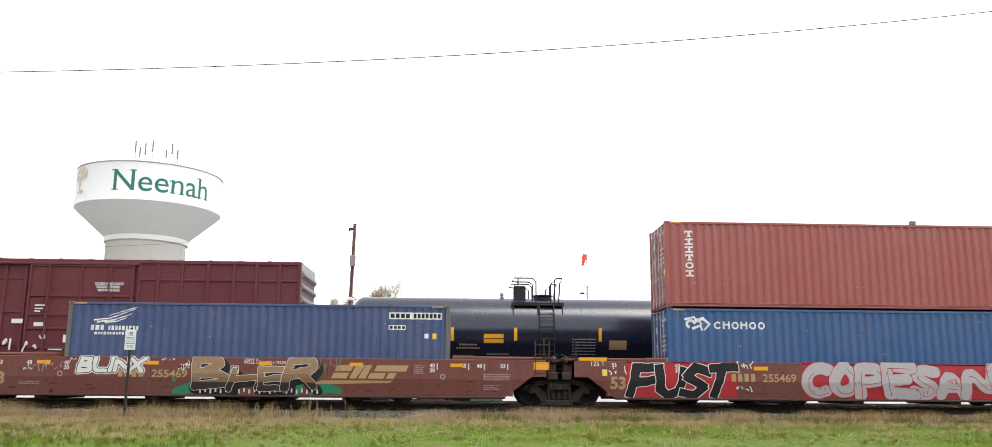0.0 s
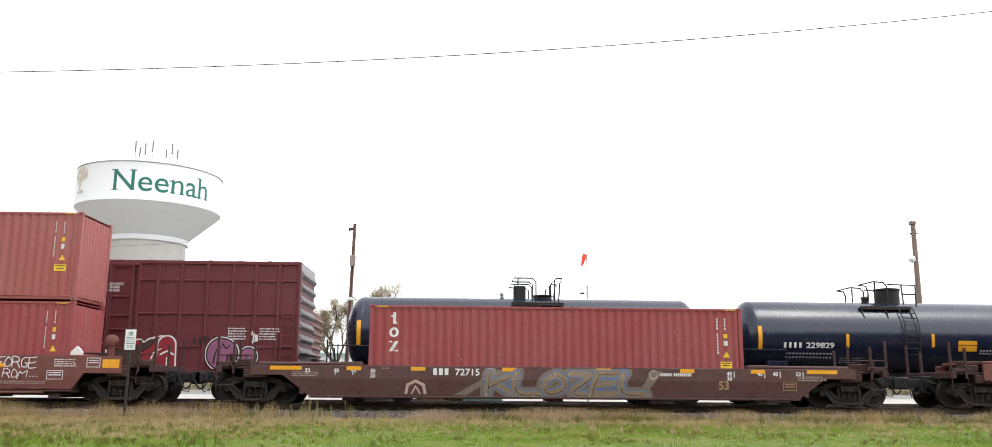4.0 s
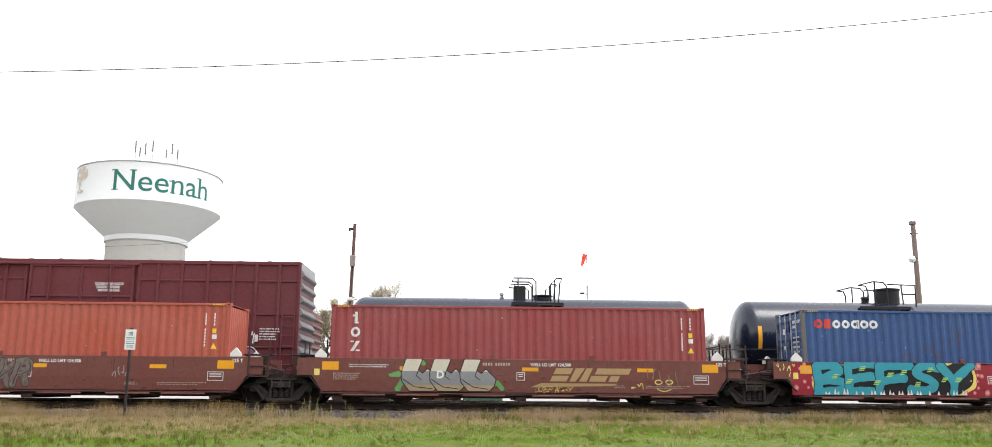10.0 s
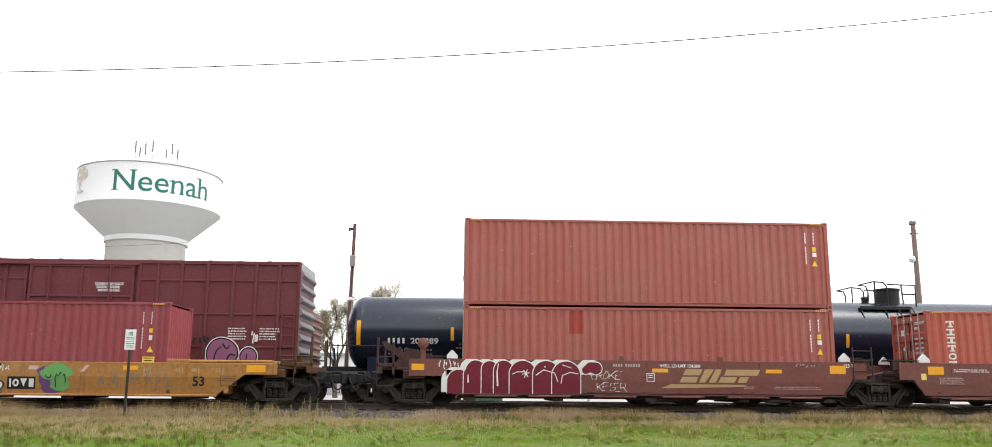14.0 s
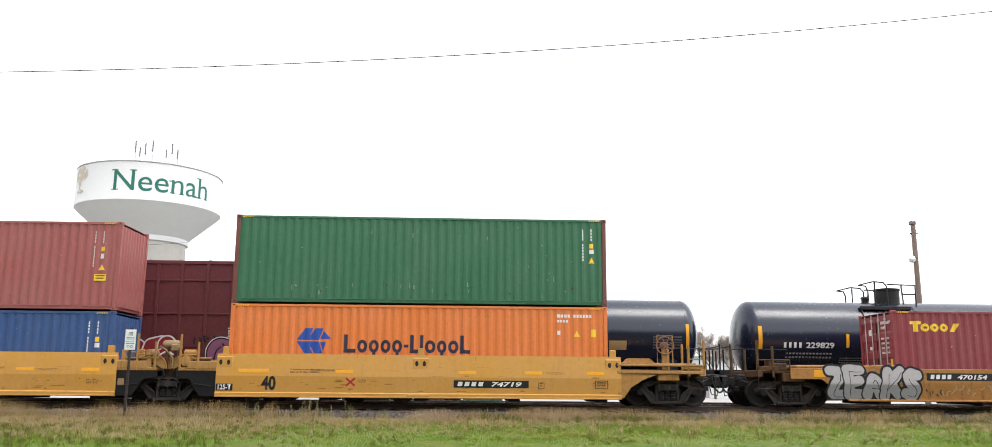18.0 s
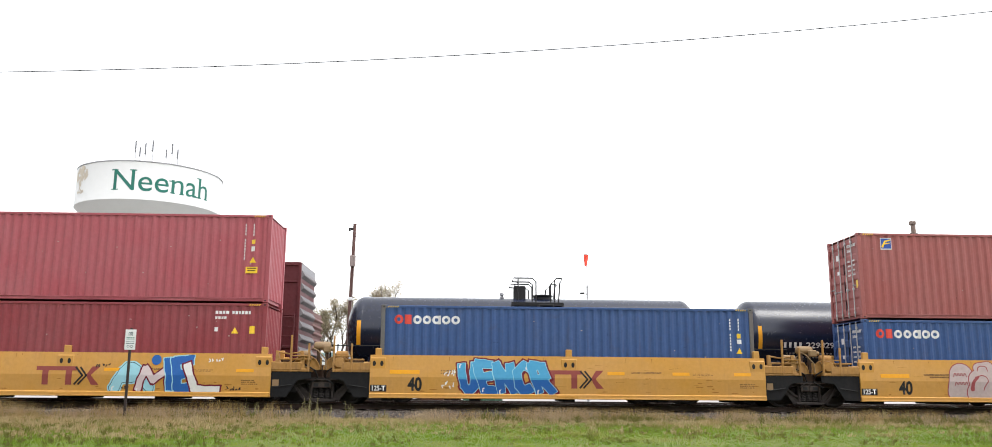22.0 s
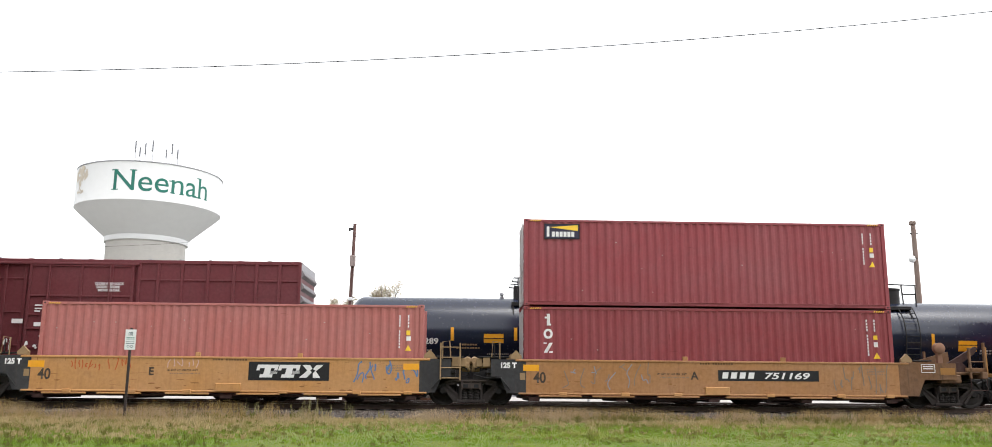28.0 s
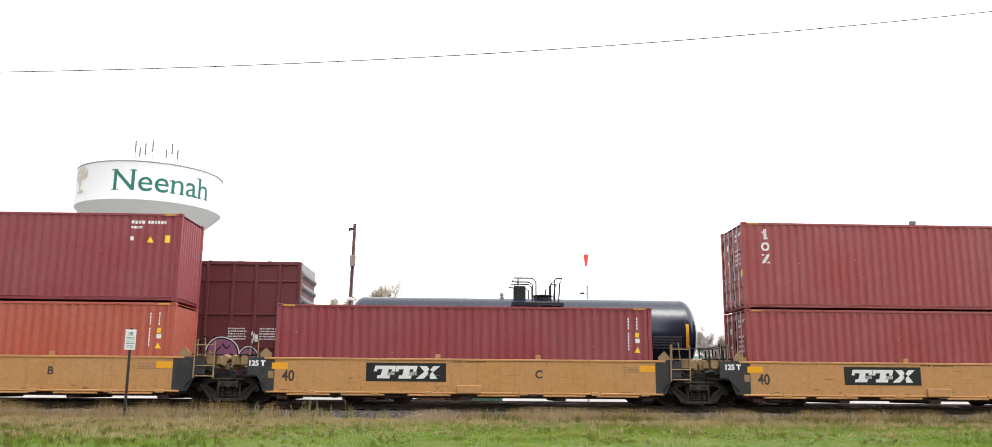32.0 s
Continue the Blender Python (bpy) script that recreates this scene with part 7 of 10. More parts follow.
part("conduit", Shape().tube([(-0.03, -0.1, 0), (0.1, -0.1, 6.4)], 0.022, 6), pole_box, p1)
p2 = thing("utility_pole", pose(21.2, 10, 0.9), "weathered wooden pole with a lamp globe", "pole")
part("shaft", Shape().tube([(0, 0, 0), (-0.02, 0, 8.75)], 0.14, 10, True, 0.11), wood_pole, p2)
part("cap", Shape().box(-0.17, 0.09, -0.13, 0.13, 8.62, 8.80, 0.03), wood_pole, p2)
part("lamp_arm", Shape().tube([(0, -0.1, 7.0), (-0.3, -0.2, 7.05)], 0.025, 6), dark_iron, p2)
part("lamp_globe", Shape().lathe([(0.001, 6.78), (0.12, 6.82), (0.17, 6.95), (0.12, 7.08), (0.001, 7.12)], "z", 16, (-0.3, -0.2, 0)), sign_white, p2, "", True)
part("insulator", Shape().tube([(-0.2, 0, 8.2), (0.2, 0, 8.2)], 0.03, 6), dark_iron, p2)
wk = thing("windsock_pole", pose(8.58, 30, 0.95), "thin grey steel mast with a floodlight", "mast")
part("mast", Shape().tube([(0, 0, 0), (0, 0, 7.9)], 0.09, 8, True, 0.06).tube([(0, 0, 7.9), (-0.02, 0, 10.1)], 0.03, 6), steel_grey, wk)
part("floodlight", Shape().box(-0.5, -0.22, -0.2, 0.0, 7.3, 7.42, 0.02).tube([(-0.3, 0, 7.35), (0, 0, 7.3)], 0.025, 6), dark_iron, wk)
ws_ = thing("windsock", pose(8.55, 29.98, 11.0), "small orange-red windsock hanging from a mast", "windsock")
part("sleeve", Shape().lathe([(0.16, 0), (0.155, -0.2), (0.125, -0.45), (0.075, -0.8)], "z", 14), orange_cloth, ws_, "", True)
part("hoop", Shape().tube([(0.175 * math.cos(2 * math.pi * k / 14), 0.175 * math.sin(2 * math.pi * k / 14), 0) for k in range(15)], 0.012, 5, False), steel_grey, ws_)


def cable(name, pts, r, label):
    solid(name, Shape().tube(pts, r, 6), dark_iron, label, "cable", smooth=True)


def sag(a, b, drop, n=24):
    return [Vector(a).lerp(Vector(b), i / n) - Vector((0, 0, drop * 4 * (i / n) * (1 - i / n))) for i in range(n + 1)]


cable("overhead_cable", sag((-21.0, -9, 9.02), (23.0, -9, 12.90), 0.934), 0.0105, "thin dark overhead cable across the sky")
cable("overhead_cable", sag((-45, 24, 10.6), (-5.05, 10.1, 8.95), 0.9), 0.006, "thin distant overhead cable")
sg = thing("sign_post", pose(-9.25, -4.7, land(-4.7) - 0.05), "small white trespass notice on a dark rusty post", "sign")
part("post", Shape().box(-0.035, 0.035, -0.02, 0.02, 0, 2.58, 0.006), post_brown, sg)
sb = part("sign_board", Shape().box(-0.15, 0.15, -0.035, -0.028, 1.97, 2.53, 0.003), sign_white, sg, "white board with dark green lettering")
sign_slate = paint("sign_slate", (0.12, 0.16, 0.17))
for x in (-0.055, 0.008):
    marks("sign_bars", [rect(x, 2.36, 0.016, 0.10), rect(x + 0.032, 2.36, 0.016, 0.10), rect(x, 2.44, 0.048, 0.02)], sign_slate, sb, -0.035)
for v, h in ((2.295, 0.022), (2.255, 0.022), (2.185, 0.012), (2.135, 0.018)):
    marks("sign_bars", [rect(-0.11, v, 0.10, h), rect(0.0, v, 0.045, h), rect(0.055, v, 0.055, h)], sign_green if h > 0.02 else sign_slate, sb, -0.035)
marks("sign_bars", ring(-0.045, 2.065, 0.085, 0.065, 0.014, 10), sign_slate, sb, -0.035)
marks("sign_bars", ring(0.05, 2.06, 0.085, 0.07, 0.014, 10), sign_slate, sb, -0.035)

# ---- stored things on the gravel beyond the tracks ----
bin_green = surface("bin_green", (0.035, 0.10, 0.06), 0.6, streak=0.3, stain=(0.05, 0.04, 0.03))
gb = thing("steel_bin", pose(1.05, 14, 0.97), "long dark green steel bin on the gravel", "bin")
part("body", Shape().prism([(-0.95, 0.06), (0.95, 0.06), (1.0, 1.02), (-1.0, 1.02)], -0.5, 0.5), bin_green, gb)
part("rim", Shape().box(-1.03, 1.03, -0.54, 0.54, 1.0, 1.07, 0.015), bin_green, gb)
for x in (-0.6, 0.0, 0.6):
    part("rib", Shape().box(x - 0.04, x + 0.04, -0.545, -0.49, 0.08, 1.0, 0.01), bin_green, gb)
for x in (-0.7, 0.7):
    part("skid", Shape().box(x - 0.08, x + 0.08, -0.5, 0.5, 0, 0.07, 0.01), dark_iron, gb)
pr_ = random.Random(19)
tp = thing("timber_pile", pose(-1.05, 14, 0.97), "heap of old brown sleepers and rusty scrap", "timber pile")
for k in range(22):
    z, w = 0.02 + 0.12 * (k // 4) * 0.9, pr_.uniform(0.35, 0.75)
    x = -0.75 + 0.45 * (k % 4) + pr_.uniform(-0.1, 0.1)
    part("timber", Shape().box(-w, w, -0.1, 0.1, 0, 0.13, 0.012), tie_wood if k % 3 else rusty_scrap, tp).matrix_basis = pose(x, pr_.uniform(-0.25, 0.1), z, 0, pr_.uniform(-9, 9), pr_.uniform(-25, 25))
for k in range(7):
    x = -0.9 + 0.3 * k
    part("scrap_rod", Shape().tube([(x, -0.3, 0.05), (x + pr_.uniform(-0.5, 0.5), -0.2, pr_.uniform(0.7, 1.05))], 0.025, 6), rusty_scrap, tp)

# ---- trees and the distance ----
bark = surface("bark", (0.09, 0.07, 0.055), 0.9, streak=0.3)
leaf_autumn = leafy("leaf_autumn", [(0.20, 0.20, 0.12), (0.30, 0.26, 0.17), (0.38, 0.29, 0.21), (0.26, 0.25, 0.17)])
bud = leafy("twig_brown", [(0.26, 0.22, 0.20), (0.36, 0.31, 0.28)])


def tree(x, y, h, spread, seed, leaf_mat, n_leaf, label, z=0.95, low=0.25, twig=0.0):
    r = random.Random(seed)
    ob = thing("tree", pose(x, y, z), label, "tree")
    tr, lf = Shape(), Shape()
    tips = []

    def grow(p, d, l, rad, depth):
        q = p + d * l
        mid = p + d * l * 0.5 + Vector((r.uniform(-1, 1), r.uniform(-1, 1), 0)) * l * 0.06
        tr.tube([p, mid, q], rad, 6 if depth < 2 else 4, False, rad * 0.62)
        if depth >= 4:
            tips.append((p, q))
            return
        for i in range(3 if depth else 4):
            a = r.uniform(0, 6.28)
            k = r.uniform(0.45, 0.95) * spread
            nd = (d + Vector((math.cos(a) * k, math.sin(a) * k, r.uniform(-0.05, 0.35)))).normalized()
            grow(q if i else p.lerp(q, 0.75), nd, l * r.uniform(0.62, 0.82), rad * 0.58, depth + 1)
        if depth >= 2:
            tips.append((p, q))
    grow(Vector((0, 0, 0)), Vector((0, 0, 1)), h * low, h * (0.013 if twig else 0.022), 0)
    part("trunk", tr, bark, ob)
    for i in range(n_leaf):
        p, q = tips[r.randrange(len(tips))]
        c = p.lerp(q, r.uniform(0.3, 1.1)) + Vector((r.gauss(0, 1), r.gauss(0, 1), r.gauss(0, 1))) * h * 0.018
        a, b, k = r.uniform(0, 6.28), r.uniform(-1, 1), h * 0.0055 * r.uniform(0.6, 1.4)
        u = Vector((math.cos(a), math.sin(a), b)).normalized() * k
        w = u.cross(Vector((r.uniform(-1, 1), r.uniform(-1, 1), 1))).normalized() * k * 0.7
        if twig:
            u, w = (u + (q - p).normalized() * k * 1.5) * twig, w * 0.30
        lf.add([c - u, c + w, c + u, c - w], [(0, 1, 2, 3)])
    if n_leaf:
        part("crown", lf, leaf_mat, ob)
    return ob


tree(-7.95, 45, 11.9, 0.75, 11, leaf_autumn, 15000, "autumn tree with thinning yellow-green leaves")
tree(-10.5, 45, 10.9, 0.85, 21, leaf_autumn, 15000, "autumn tree with sparse grey-green leaves")
tree(-6.3, 46, 12.4, 0.8, 12, leaf_autumn, 15000, "autumn tree with thinning olive leaves")
tree(25.9, 60, 10.2, 0.8, 13, bud, 7000, "almost bare small tree in the distance", twig=3.0)
tree(28.6, 62, 9.0, 0.8, 14, bud, 7000, "almost bare small tree in the distance", twig=3.0)
metal_white = surface("white_cladding", (0.6, 0.63, 0.63), 0.6, fade=0.2, streak=0.2, stain=(0.4, 0.42, 0.42))
roof_teal = surface("teal_roof", (0.20, 0.30, 0.28), 0.6)
wh = thing("warehouse", pose(6, 75, 0.95), "low white metal shed in the distance", "shed")
part("wall", Shape().box(-32, 32, 0, 16, 0, 4.6), metal_white, wh)
part("roof", Shape().prism([(-32.3, 4.6), (32.3, 4.6), (32.3, 5.0), (-32.3, 5.0)], -0.4, 16.4), roof_teal, wh)
for i in range(9):
    part("door", Shape().box(-29 + i * 7, -25.5 + i * 7, -0.06, 0.0, 0, 3.2, 0.01), galv, wh)
hedge = thing("treeline", pose(0, 0, 0), "low far line of trees on the horizon", "trees", kind="stuff")
hr = random.Random(6)
hs = Shape()
for i in range(5200):
    x, y = hr.uniform(-420, 420), 330 + hr.uniform(-12, 12)
    top = 5.0 + 3.0 * noise.noise((x * 0.05, 1, 2))
    z = 0.9 + hr.random() * top
    k = hr.uniform(0.7, 1.8)
    a = hr.uniform(0, 6.28)
    hs.add([(x - k, y, z), (x + k * math.cos(a) * 0.3, y - k * 0.5, z - k * 0.7), (x + k, y + 0.3, z), (x, y, z + k)], [(0, 1, 2, 3)])
part("foliage", hs, leaf_autumn, hedge)


# ---- behind the camera, across the road: unseen tall trees added to block low sky ----
belt_leaf = leafy("belt_leaf", [(0.03, 0.05, 0.015), (0.05, 0.075, 0.02), (0.08, 0.08, 0.03)])
belt = thing("tree_belt", pose(0, 0, 0), "unseen tall belt of trees that blocks low sky light", "trees", kind="stuff")
br = random.Random(17)
bs = Shape()
for i in range(7000):
    x, y = br.uniform(-130, 130), br.uniform(-46, -39)
    top = 14.0 + 3.5 * noise.noise((x * 0.07, 3, 5))
    z = br.random() * top
    k, a = br.uniform(0.6, 1.3), br.uniform(0, 6.28)
    c, d = k * math.cos(a), k * math.sin(a)
    bs.add([(x - k, y + 0.3 * d, z - 0.3 * c), (x + 0.3 * c, y - 0.4 * k, z - k), (x + k, y - 0.3 * d, z + 0.3 * c), (x - 0.3 * c, y + 0.4 * k, z + k)], [(0, 1, 2, 3)])
part("foliage", bs, belt_leaf, belt)
for i in range(22):
    x = -120 + i * 11.5 + 3 * math.sin(i * 2.3)
    part("trunk", Shape().tube([(x, -42, 0), (x + 0.2, -42, 9)], 0.28, 8, True, 0.12), bark, belt)
for x, z in ((-21.0, 9.02), (23.0, 12.90)):
    q = thing("utility_pole", pose(x, -9, land(-9)), "weathered wooden pole that carries the roadside cable", "pole")
    part("shaft", Shape().tube([(0, 0, 0), (0, 0, z + 0.15 - land(-9))], 0.15, 10, True, 0.11), wood_pole, q)

# ---- paint on the well cars ----
SIDE = -1.47
FOLD = -1.476
spray_white = paint("spray_white", (0.70, 0.69, 0.66))
spray_silver = surface("spray_silver", (0.30, 0.30, 0.305), 0.45, metal=0.35, fade=0.4, grain=0.15)
spray_chrome = surface("spray_chrome", (0.47, 0.44, 0.45), 0.5, metal=0.2, fade=0.3, grain=0.12)
spray_black = paint("spray_black", (0.012, 0.012, 0.014))
spray_red = paint("spray_red", (0.42, 0.025, 0.035))
spray_crimson = paint("spray_crimson", (0.30, 0.018, 0.035))
spray_wine = paint("spray_wine", (0.15, 0.008, 0.022))
spray_teal = paint("spray_teal", (0.035, 0.30, 0.38))
spray_yellow = paint("spray_yellow", (0.80, 0.62, 0.16))
spray_pink = paint("spray_pink", (0.55, 0.16, 0.17))
spray_green = paint("spray_green", (0.03, 0.22, 0.11))
spray_lime = paint("spray_lime", (0.13, 0.33, 0.10))
spray_brown = surface("spray_brown", (0.24, 0.13, 0.055), 0.6, fade=0.6, grain=0.2)
spray_sand = surface("spray_sand", (0.40, 0.29, 0.16), 0.6, fade=0.6, grain=0.2)
spray_tan = surface("spray_tan", (0.33, 0.20, 0.10), 0.6, fade=0.7, grain=0.25)
spray_grey = surface("spray_grey", (0.22, 0.20, 0.19), 0.6, fade=0.7, grain=0.2)
spray_blue = paint("spray_blue", (0.015, 0.11, 0.38))
spray_cyan = paint("spray_cyan", (0.06, 0.32, 0.55))
spray_sky = paint("spray_sky", (0.30, 0.58, 0.66))
spray_violet = paint("spray_violet", (0.12, 0.05, 0.16))
spray_slate = surface("spray_slate", (0.24, 0.24, 0.25), 0.6, fade=0.4, grain=0.15)
spray_pale = paint("spray_pale_pink", (0.55, 0.38, 0.33))
faint_grey = paint("faint_marker_grey", (0.20, 0.155, 0.115))
faint_red = paint("faint_marker_red", (0.45, 0.10, 0.03))
faint_blue = paint("faint_marker_blue", (0.10, 0.18, 0.34))


LETTERS = {
    "A": "00 48 90|2373", "B": "00 09|09 69 77 04|04 84 91 00", "C": "88 59 17 12 40 81", "D": "00 09|09 68 95 71 00", "E": "00 09|09 99|04 75|00 90",
    "F": "00 09|09 99|04 75", "H": "00 09|90 99|05 95", "I": "40 49", "G": "88 59 17 12 40 81 84 54", "J": "29 99|79 72 40 12", "K": "00 09|03 99|25 90", "L": "09 00 90", "M": "00 19 44 89 90", "N": "00 09 90 99", "O": "49 16 12 40 82 86 49",
    "P": "00 09|09 79 85 04", "R": "00 09|09 79 85 04|45 90", "S": "98 49 16 83 50 01", "T": "09 99|49 40", "U": "09 12 40 82 99", "V": "09 40 99",
    "W": "09 20 46 70 99", "X": "09 90|00 99", "Y": "09 44 40|99 44", "Z": "09 99 00 90"}


def curve_of(pts, rounds=2):
    for _ in range(rounds if len(pts) > 2 else 0):
        cut = [pts[0]]
        for (a, b), (c_, d) in zip(pts, pts[1:]):
            cut += [(a * 0.75 + c_ * 0.25, b * 0.75 + d * 0.25), (a * 0.25 + c_ * 0.75, b * 0.25 + d * 0.75)]
        pts = cut + [pts[-1]]
    return pts


def reach(strokes, X, Z, square=False):
    """How far each place lies from the edge of a set of thick lines (below 0: inside). A line: its points and half its width at both ends."""
    D = np.full(X.shape, 9.0)
    for pts, r0, r1 in strokes:
        n = len(pts) - 1
        for k in range(n):
            (a, b), (c_, d) = pts[k], pts[k + 1]
            dx, dz = c_ - a, d - b
            l2 = max(1e-9, dx * dx + dz * dz)
            f = ((X - a) * dx + (Z - b) * dz) / l2
            r = r0 + (r1 - r0) * (k + np.clip(f, 0, 1)) / n
            if square:
                l = math.sqrt(l2)
                across = np.abs((X - a) * dz - (Z - b) * dx) / l
                along = (np.abs(f - 0.5) - 0.5) * l - r * 0.55
                D = np.minimum(D, np.maximum(across - r, along))
            else:
                g = np.clip(f, 0, 1)
                D = np.minimum(D, np.hypot(X - a - g * dx, Z - b - g * dz) - r)
    return D


def inside_of(poly, X, Z):
    """The same for one closed outline."""
    D, odd = np.full(X.shape, 9.0), np.zeros(X.shape, bool)
    for (a, b), (c_, d) in zip(poly, poly[1:] + poly[:1]):
        dx, dz = c_ - a, d - b
        f = np.clip(((X - a) * dx + (Z - b) * dz) / max(1e-9, dx * dx + dz * dz), 0, 1)
        D = np.minimum(D, np.hypot(X - a - f * dx, Z - b - f * dz))
        if d != b:
            odd ^= ((b > Z) != (d > Z)) & (X < a + (Z - b) * dx / dz)
    return np.where(odd, -D, D)


def coat_of(name, depth, box, lo, hi, y, material, parent, label="", cell=0.024):
    """A coat of paint where depth(X, Z) is below 0, between the heights lo and hi."""
    u0, u1, v0, v1 = box
    xs = np.arange(u0, u1 + cell, cell)
    zs = np.linspace(max(v0, lo), min(v1, hi), max(3, int((min(v1, hi) - max(v0, lo)) / cell) + 1))
    X, Z = np.meshgrid(xs, zs)
    D = depth(X, Z)
    s, at = Shape(), {}

    def vert(x, z):
        key = (round(x, 5), round(z, 5))
        if key not in at:
            at[key] = len(s.v)
            s.v.append((x, y, z))
        return at[key]

    ins = D < 0
    for j in range(len(zs) - 1):
        i = 0
        while i < len(xs) - 1:
            if ins[j, i] and ins[j, i + 1] and ins[j + 1, i] and ins[j + 1, i + 1]:
                e = i
                while e < len(xs) - 1 and ins[j, e + 1] and ins[j + 1, e + 1] and e - i < 12:
                    e += 1
                s.f.append((vert(xs[i], zs[j]), vert(xs[e], zs[j]), vert(xs[e], zs[j + 1]), vert(xs[i], zs[j + 1])))
                i = e
                continue
            c = ((j, i), (j, i + 1), (j + 1, i + 1), (j + 1, i))
            if any(ins[q] for q in c):
                g = []
                for p, q in zip(c, c[1:] + c[:1]):
                    if ins[p]:
                        g.append(vert(xs[p[1]], zs[p[0]]))
                    if ins[p] != ins[q]:
                        k = D[p] / (D[p] - D[q])
                        g.append(vert(xs[p[1]] + k * (xs[q[1]] - xs[p[1]]), zs[p[0]] + k * (zs[q[0]] - zs[p[0]])))
                g = [a for n_, a in enumerate(g) if a != g[n_ - 1]]
                if len(g) > 2:
                    s.f.append(tuple(g))
            i += 1
    return part(name, s, material, parent, label) if s.f else None


WIDE = {"I": 0.5, "J": 0.8, "M": 1.25, "W": 1.3}


def letters_of(text, u0, u1, v0, v1, fat, lean, seed, lap=0.12, taper=0.12, rounds=2):
    """Thick lines for each letter of a sprayed word, lapped and slightly tumbled."""
    r = random.Random(seed)
    total = sum(WIDE.get(ch, 1.0) for ch in text)
    unit, h, x, out = (u1 - u0) / total, v1 - v0, u0, []
    for ch in text:
        w = unit * WIDE.get(ch, 1.0)
        t = min(fat * unit, (0.30 if fat > 0.55 else 0.24) * h)
        dz, tip, lines = r.uniform(-0.03, 0.03) * h, r.uniform(-0.10, 0.10), []
        a0, a1, b0, b1 = x - lap * w + t / 2, x + w * (1 + lap) - t / 2, v0 + t / 2, v1 - t / 2
        for piece in LETTERS[ch].split("|"):
            q = piece.replace(" ", "")
            pts = [(int(q[k]) / 9, int(q[k + 1]) / 9) for k in range(0, len(q), 2)]
            pts = [(a0 + (a1 - a0) * f + (lean + tip) * (g - 0.5) * h, b0 + (b1 - b0) * g + dz + tip * 0.5 * (f - 0.5) * h) for f, g in pts]
            k = r.uniform(-taper, taper)
            lines.append((curve_of(pts, rounds), t / 2 * (1 + k), t / 2 * (1 - k)))
        out.append(lines)
        x += w
    return out


def lettering(parent, u0, u1, v0, v1, text, edge, fill, inner=None, shine=None, y=SIDE, fat=0.36, rim=0.04, lean=0.0, seed=1, round_=True, label="spray-painted letter", bands=(), halo=None, drop=None, floor_=0.27, roof_=1.45, lap=0.12):
    """A sprayed word: each letter a part with its outline under its filling; bands: (height, paint) from below; halo: (paint, width); drop: (paint, along, up)."""
    word = letters_of(text, u0, u1, v0, v1, fat, lean, seed, lap, rounds=2 if round_ else 0)
    ph = seed * 1.7
    bend = lambda X, Z: (X + 0.016 * np.sin(7 * Z + ph) + 0.008 * np.sin(17 * Z + 9 * X), Z + 0.012 * np.sin(6 * X + ph) + 0.006 * np.sin(19 * X))
    every = [l for lines in word for l in lines]
    depth = lambda lines, d, dx=0.0, dz=0.0: (lambda X, Z: reach(lines, *bend(X - dx, Z - dz), not round_) - d)
    box = (u0 - 0.4, u1 + 0.4, v0 - 0.15, v1 + 0.15)
    if halo:
        coat_of("graffiti_halo", depth(every, rim + halo[1]), box, floor_, roof_, y - 0.0030, halo[0], parent, cell=0.035)
    if drop:
        coat_of("graffiti_shadow", depth(every, rim, drop[1], drop[2]), box, floor_, roof_, y - 0.0045, drop[0], parent, cell=0.03)
    first = None
    for i, lines in enumerate(word):
        xs = [p[0] for l in lines for p in l[0]]
        t = max(l[1] for l in lines) * 1.3 + rim + 0.05
        b = (min(xs) - t, max(xs) + t, v0 - 0.15, v1 + 0.15)
        k = y - 0.0062 - 0.0028 * i
        g = coat_of("graffiti_letter", depth(lines, rim), b, floor_, roof_, k, edge, parent, label)
        first = first or g
        lo = floor_
        for top, material in (*bands, (roof_, fill)):
            coat_of("letter_fill", depth(lines, 0.0), b, lo, top, k - 0.0013, material, g)
            lo = top
        if inner:
            cut = [([(a + 0.28 * r0, z - 0.35 * r0) for a, z in pts[len(pts) // 3:]], 0.012, 0.008) for pts, r0, _ in lines[:2]]
            coat_of("letter_line", depth(cut, 0.0), b, floor_, roof_, k - 0.0020, inner, g, cell=0.015)
        if shine:
            cut = [([(pts[0][0] - 0.35 * r0, pts[0][1] - 0.6 * r0), (pts[0][0] - 0.40 * r0, pts[0][1] + 0.1 * r0), (pts[0][0] - 0.05 * r0, pts[0][1] + 0.35 * r0)], 0.022, 0.014) for pts, r0, _ in lines[:1]]
            coat_of("letter_shine", depth(cut, 0.0), b, floor_, roof_, k - 0.0022, shine, g, cell=0.018)
    return first


def field(parent, u0, u1, v0, v1, material, seed, y=SIDE):
    """A sprayed ground with an uneven outline, behind a piece."""
    r = random.Random(seed)
    n = 22
    top = [(u0 + (u1 - u0) * i / n, v1 + r.uniform(-0.05, 0.02)) for i in range(n + 1)]
    low = [(u0 + (u1 - u0) * i / n, v0 + r.uniform(-0.01, 0.05)) for i in range(n + 1)]
    s = Shape()
    s.v = [(u, y - 0.002, v) for u, v in low + top]
    s.f = [(i, i + 1, n + 2 + i, n + 1 + i) for i in range(n)]
    return part("graffiti_ground", s, material, parent)


def blob(u, v, w, h, seed, k=16):
    r = random.Random(seed)
    return [(u + w / 2 * math.cos(2 * math.pi * i / k) * r.uniform(0.8, 1.15), v + h / 2 * math.sin(2 * math.pi * i / k) * r.uniform(0.8, 1.15)) for i in range(k)]


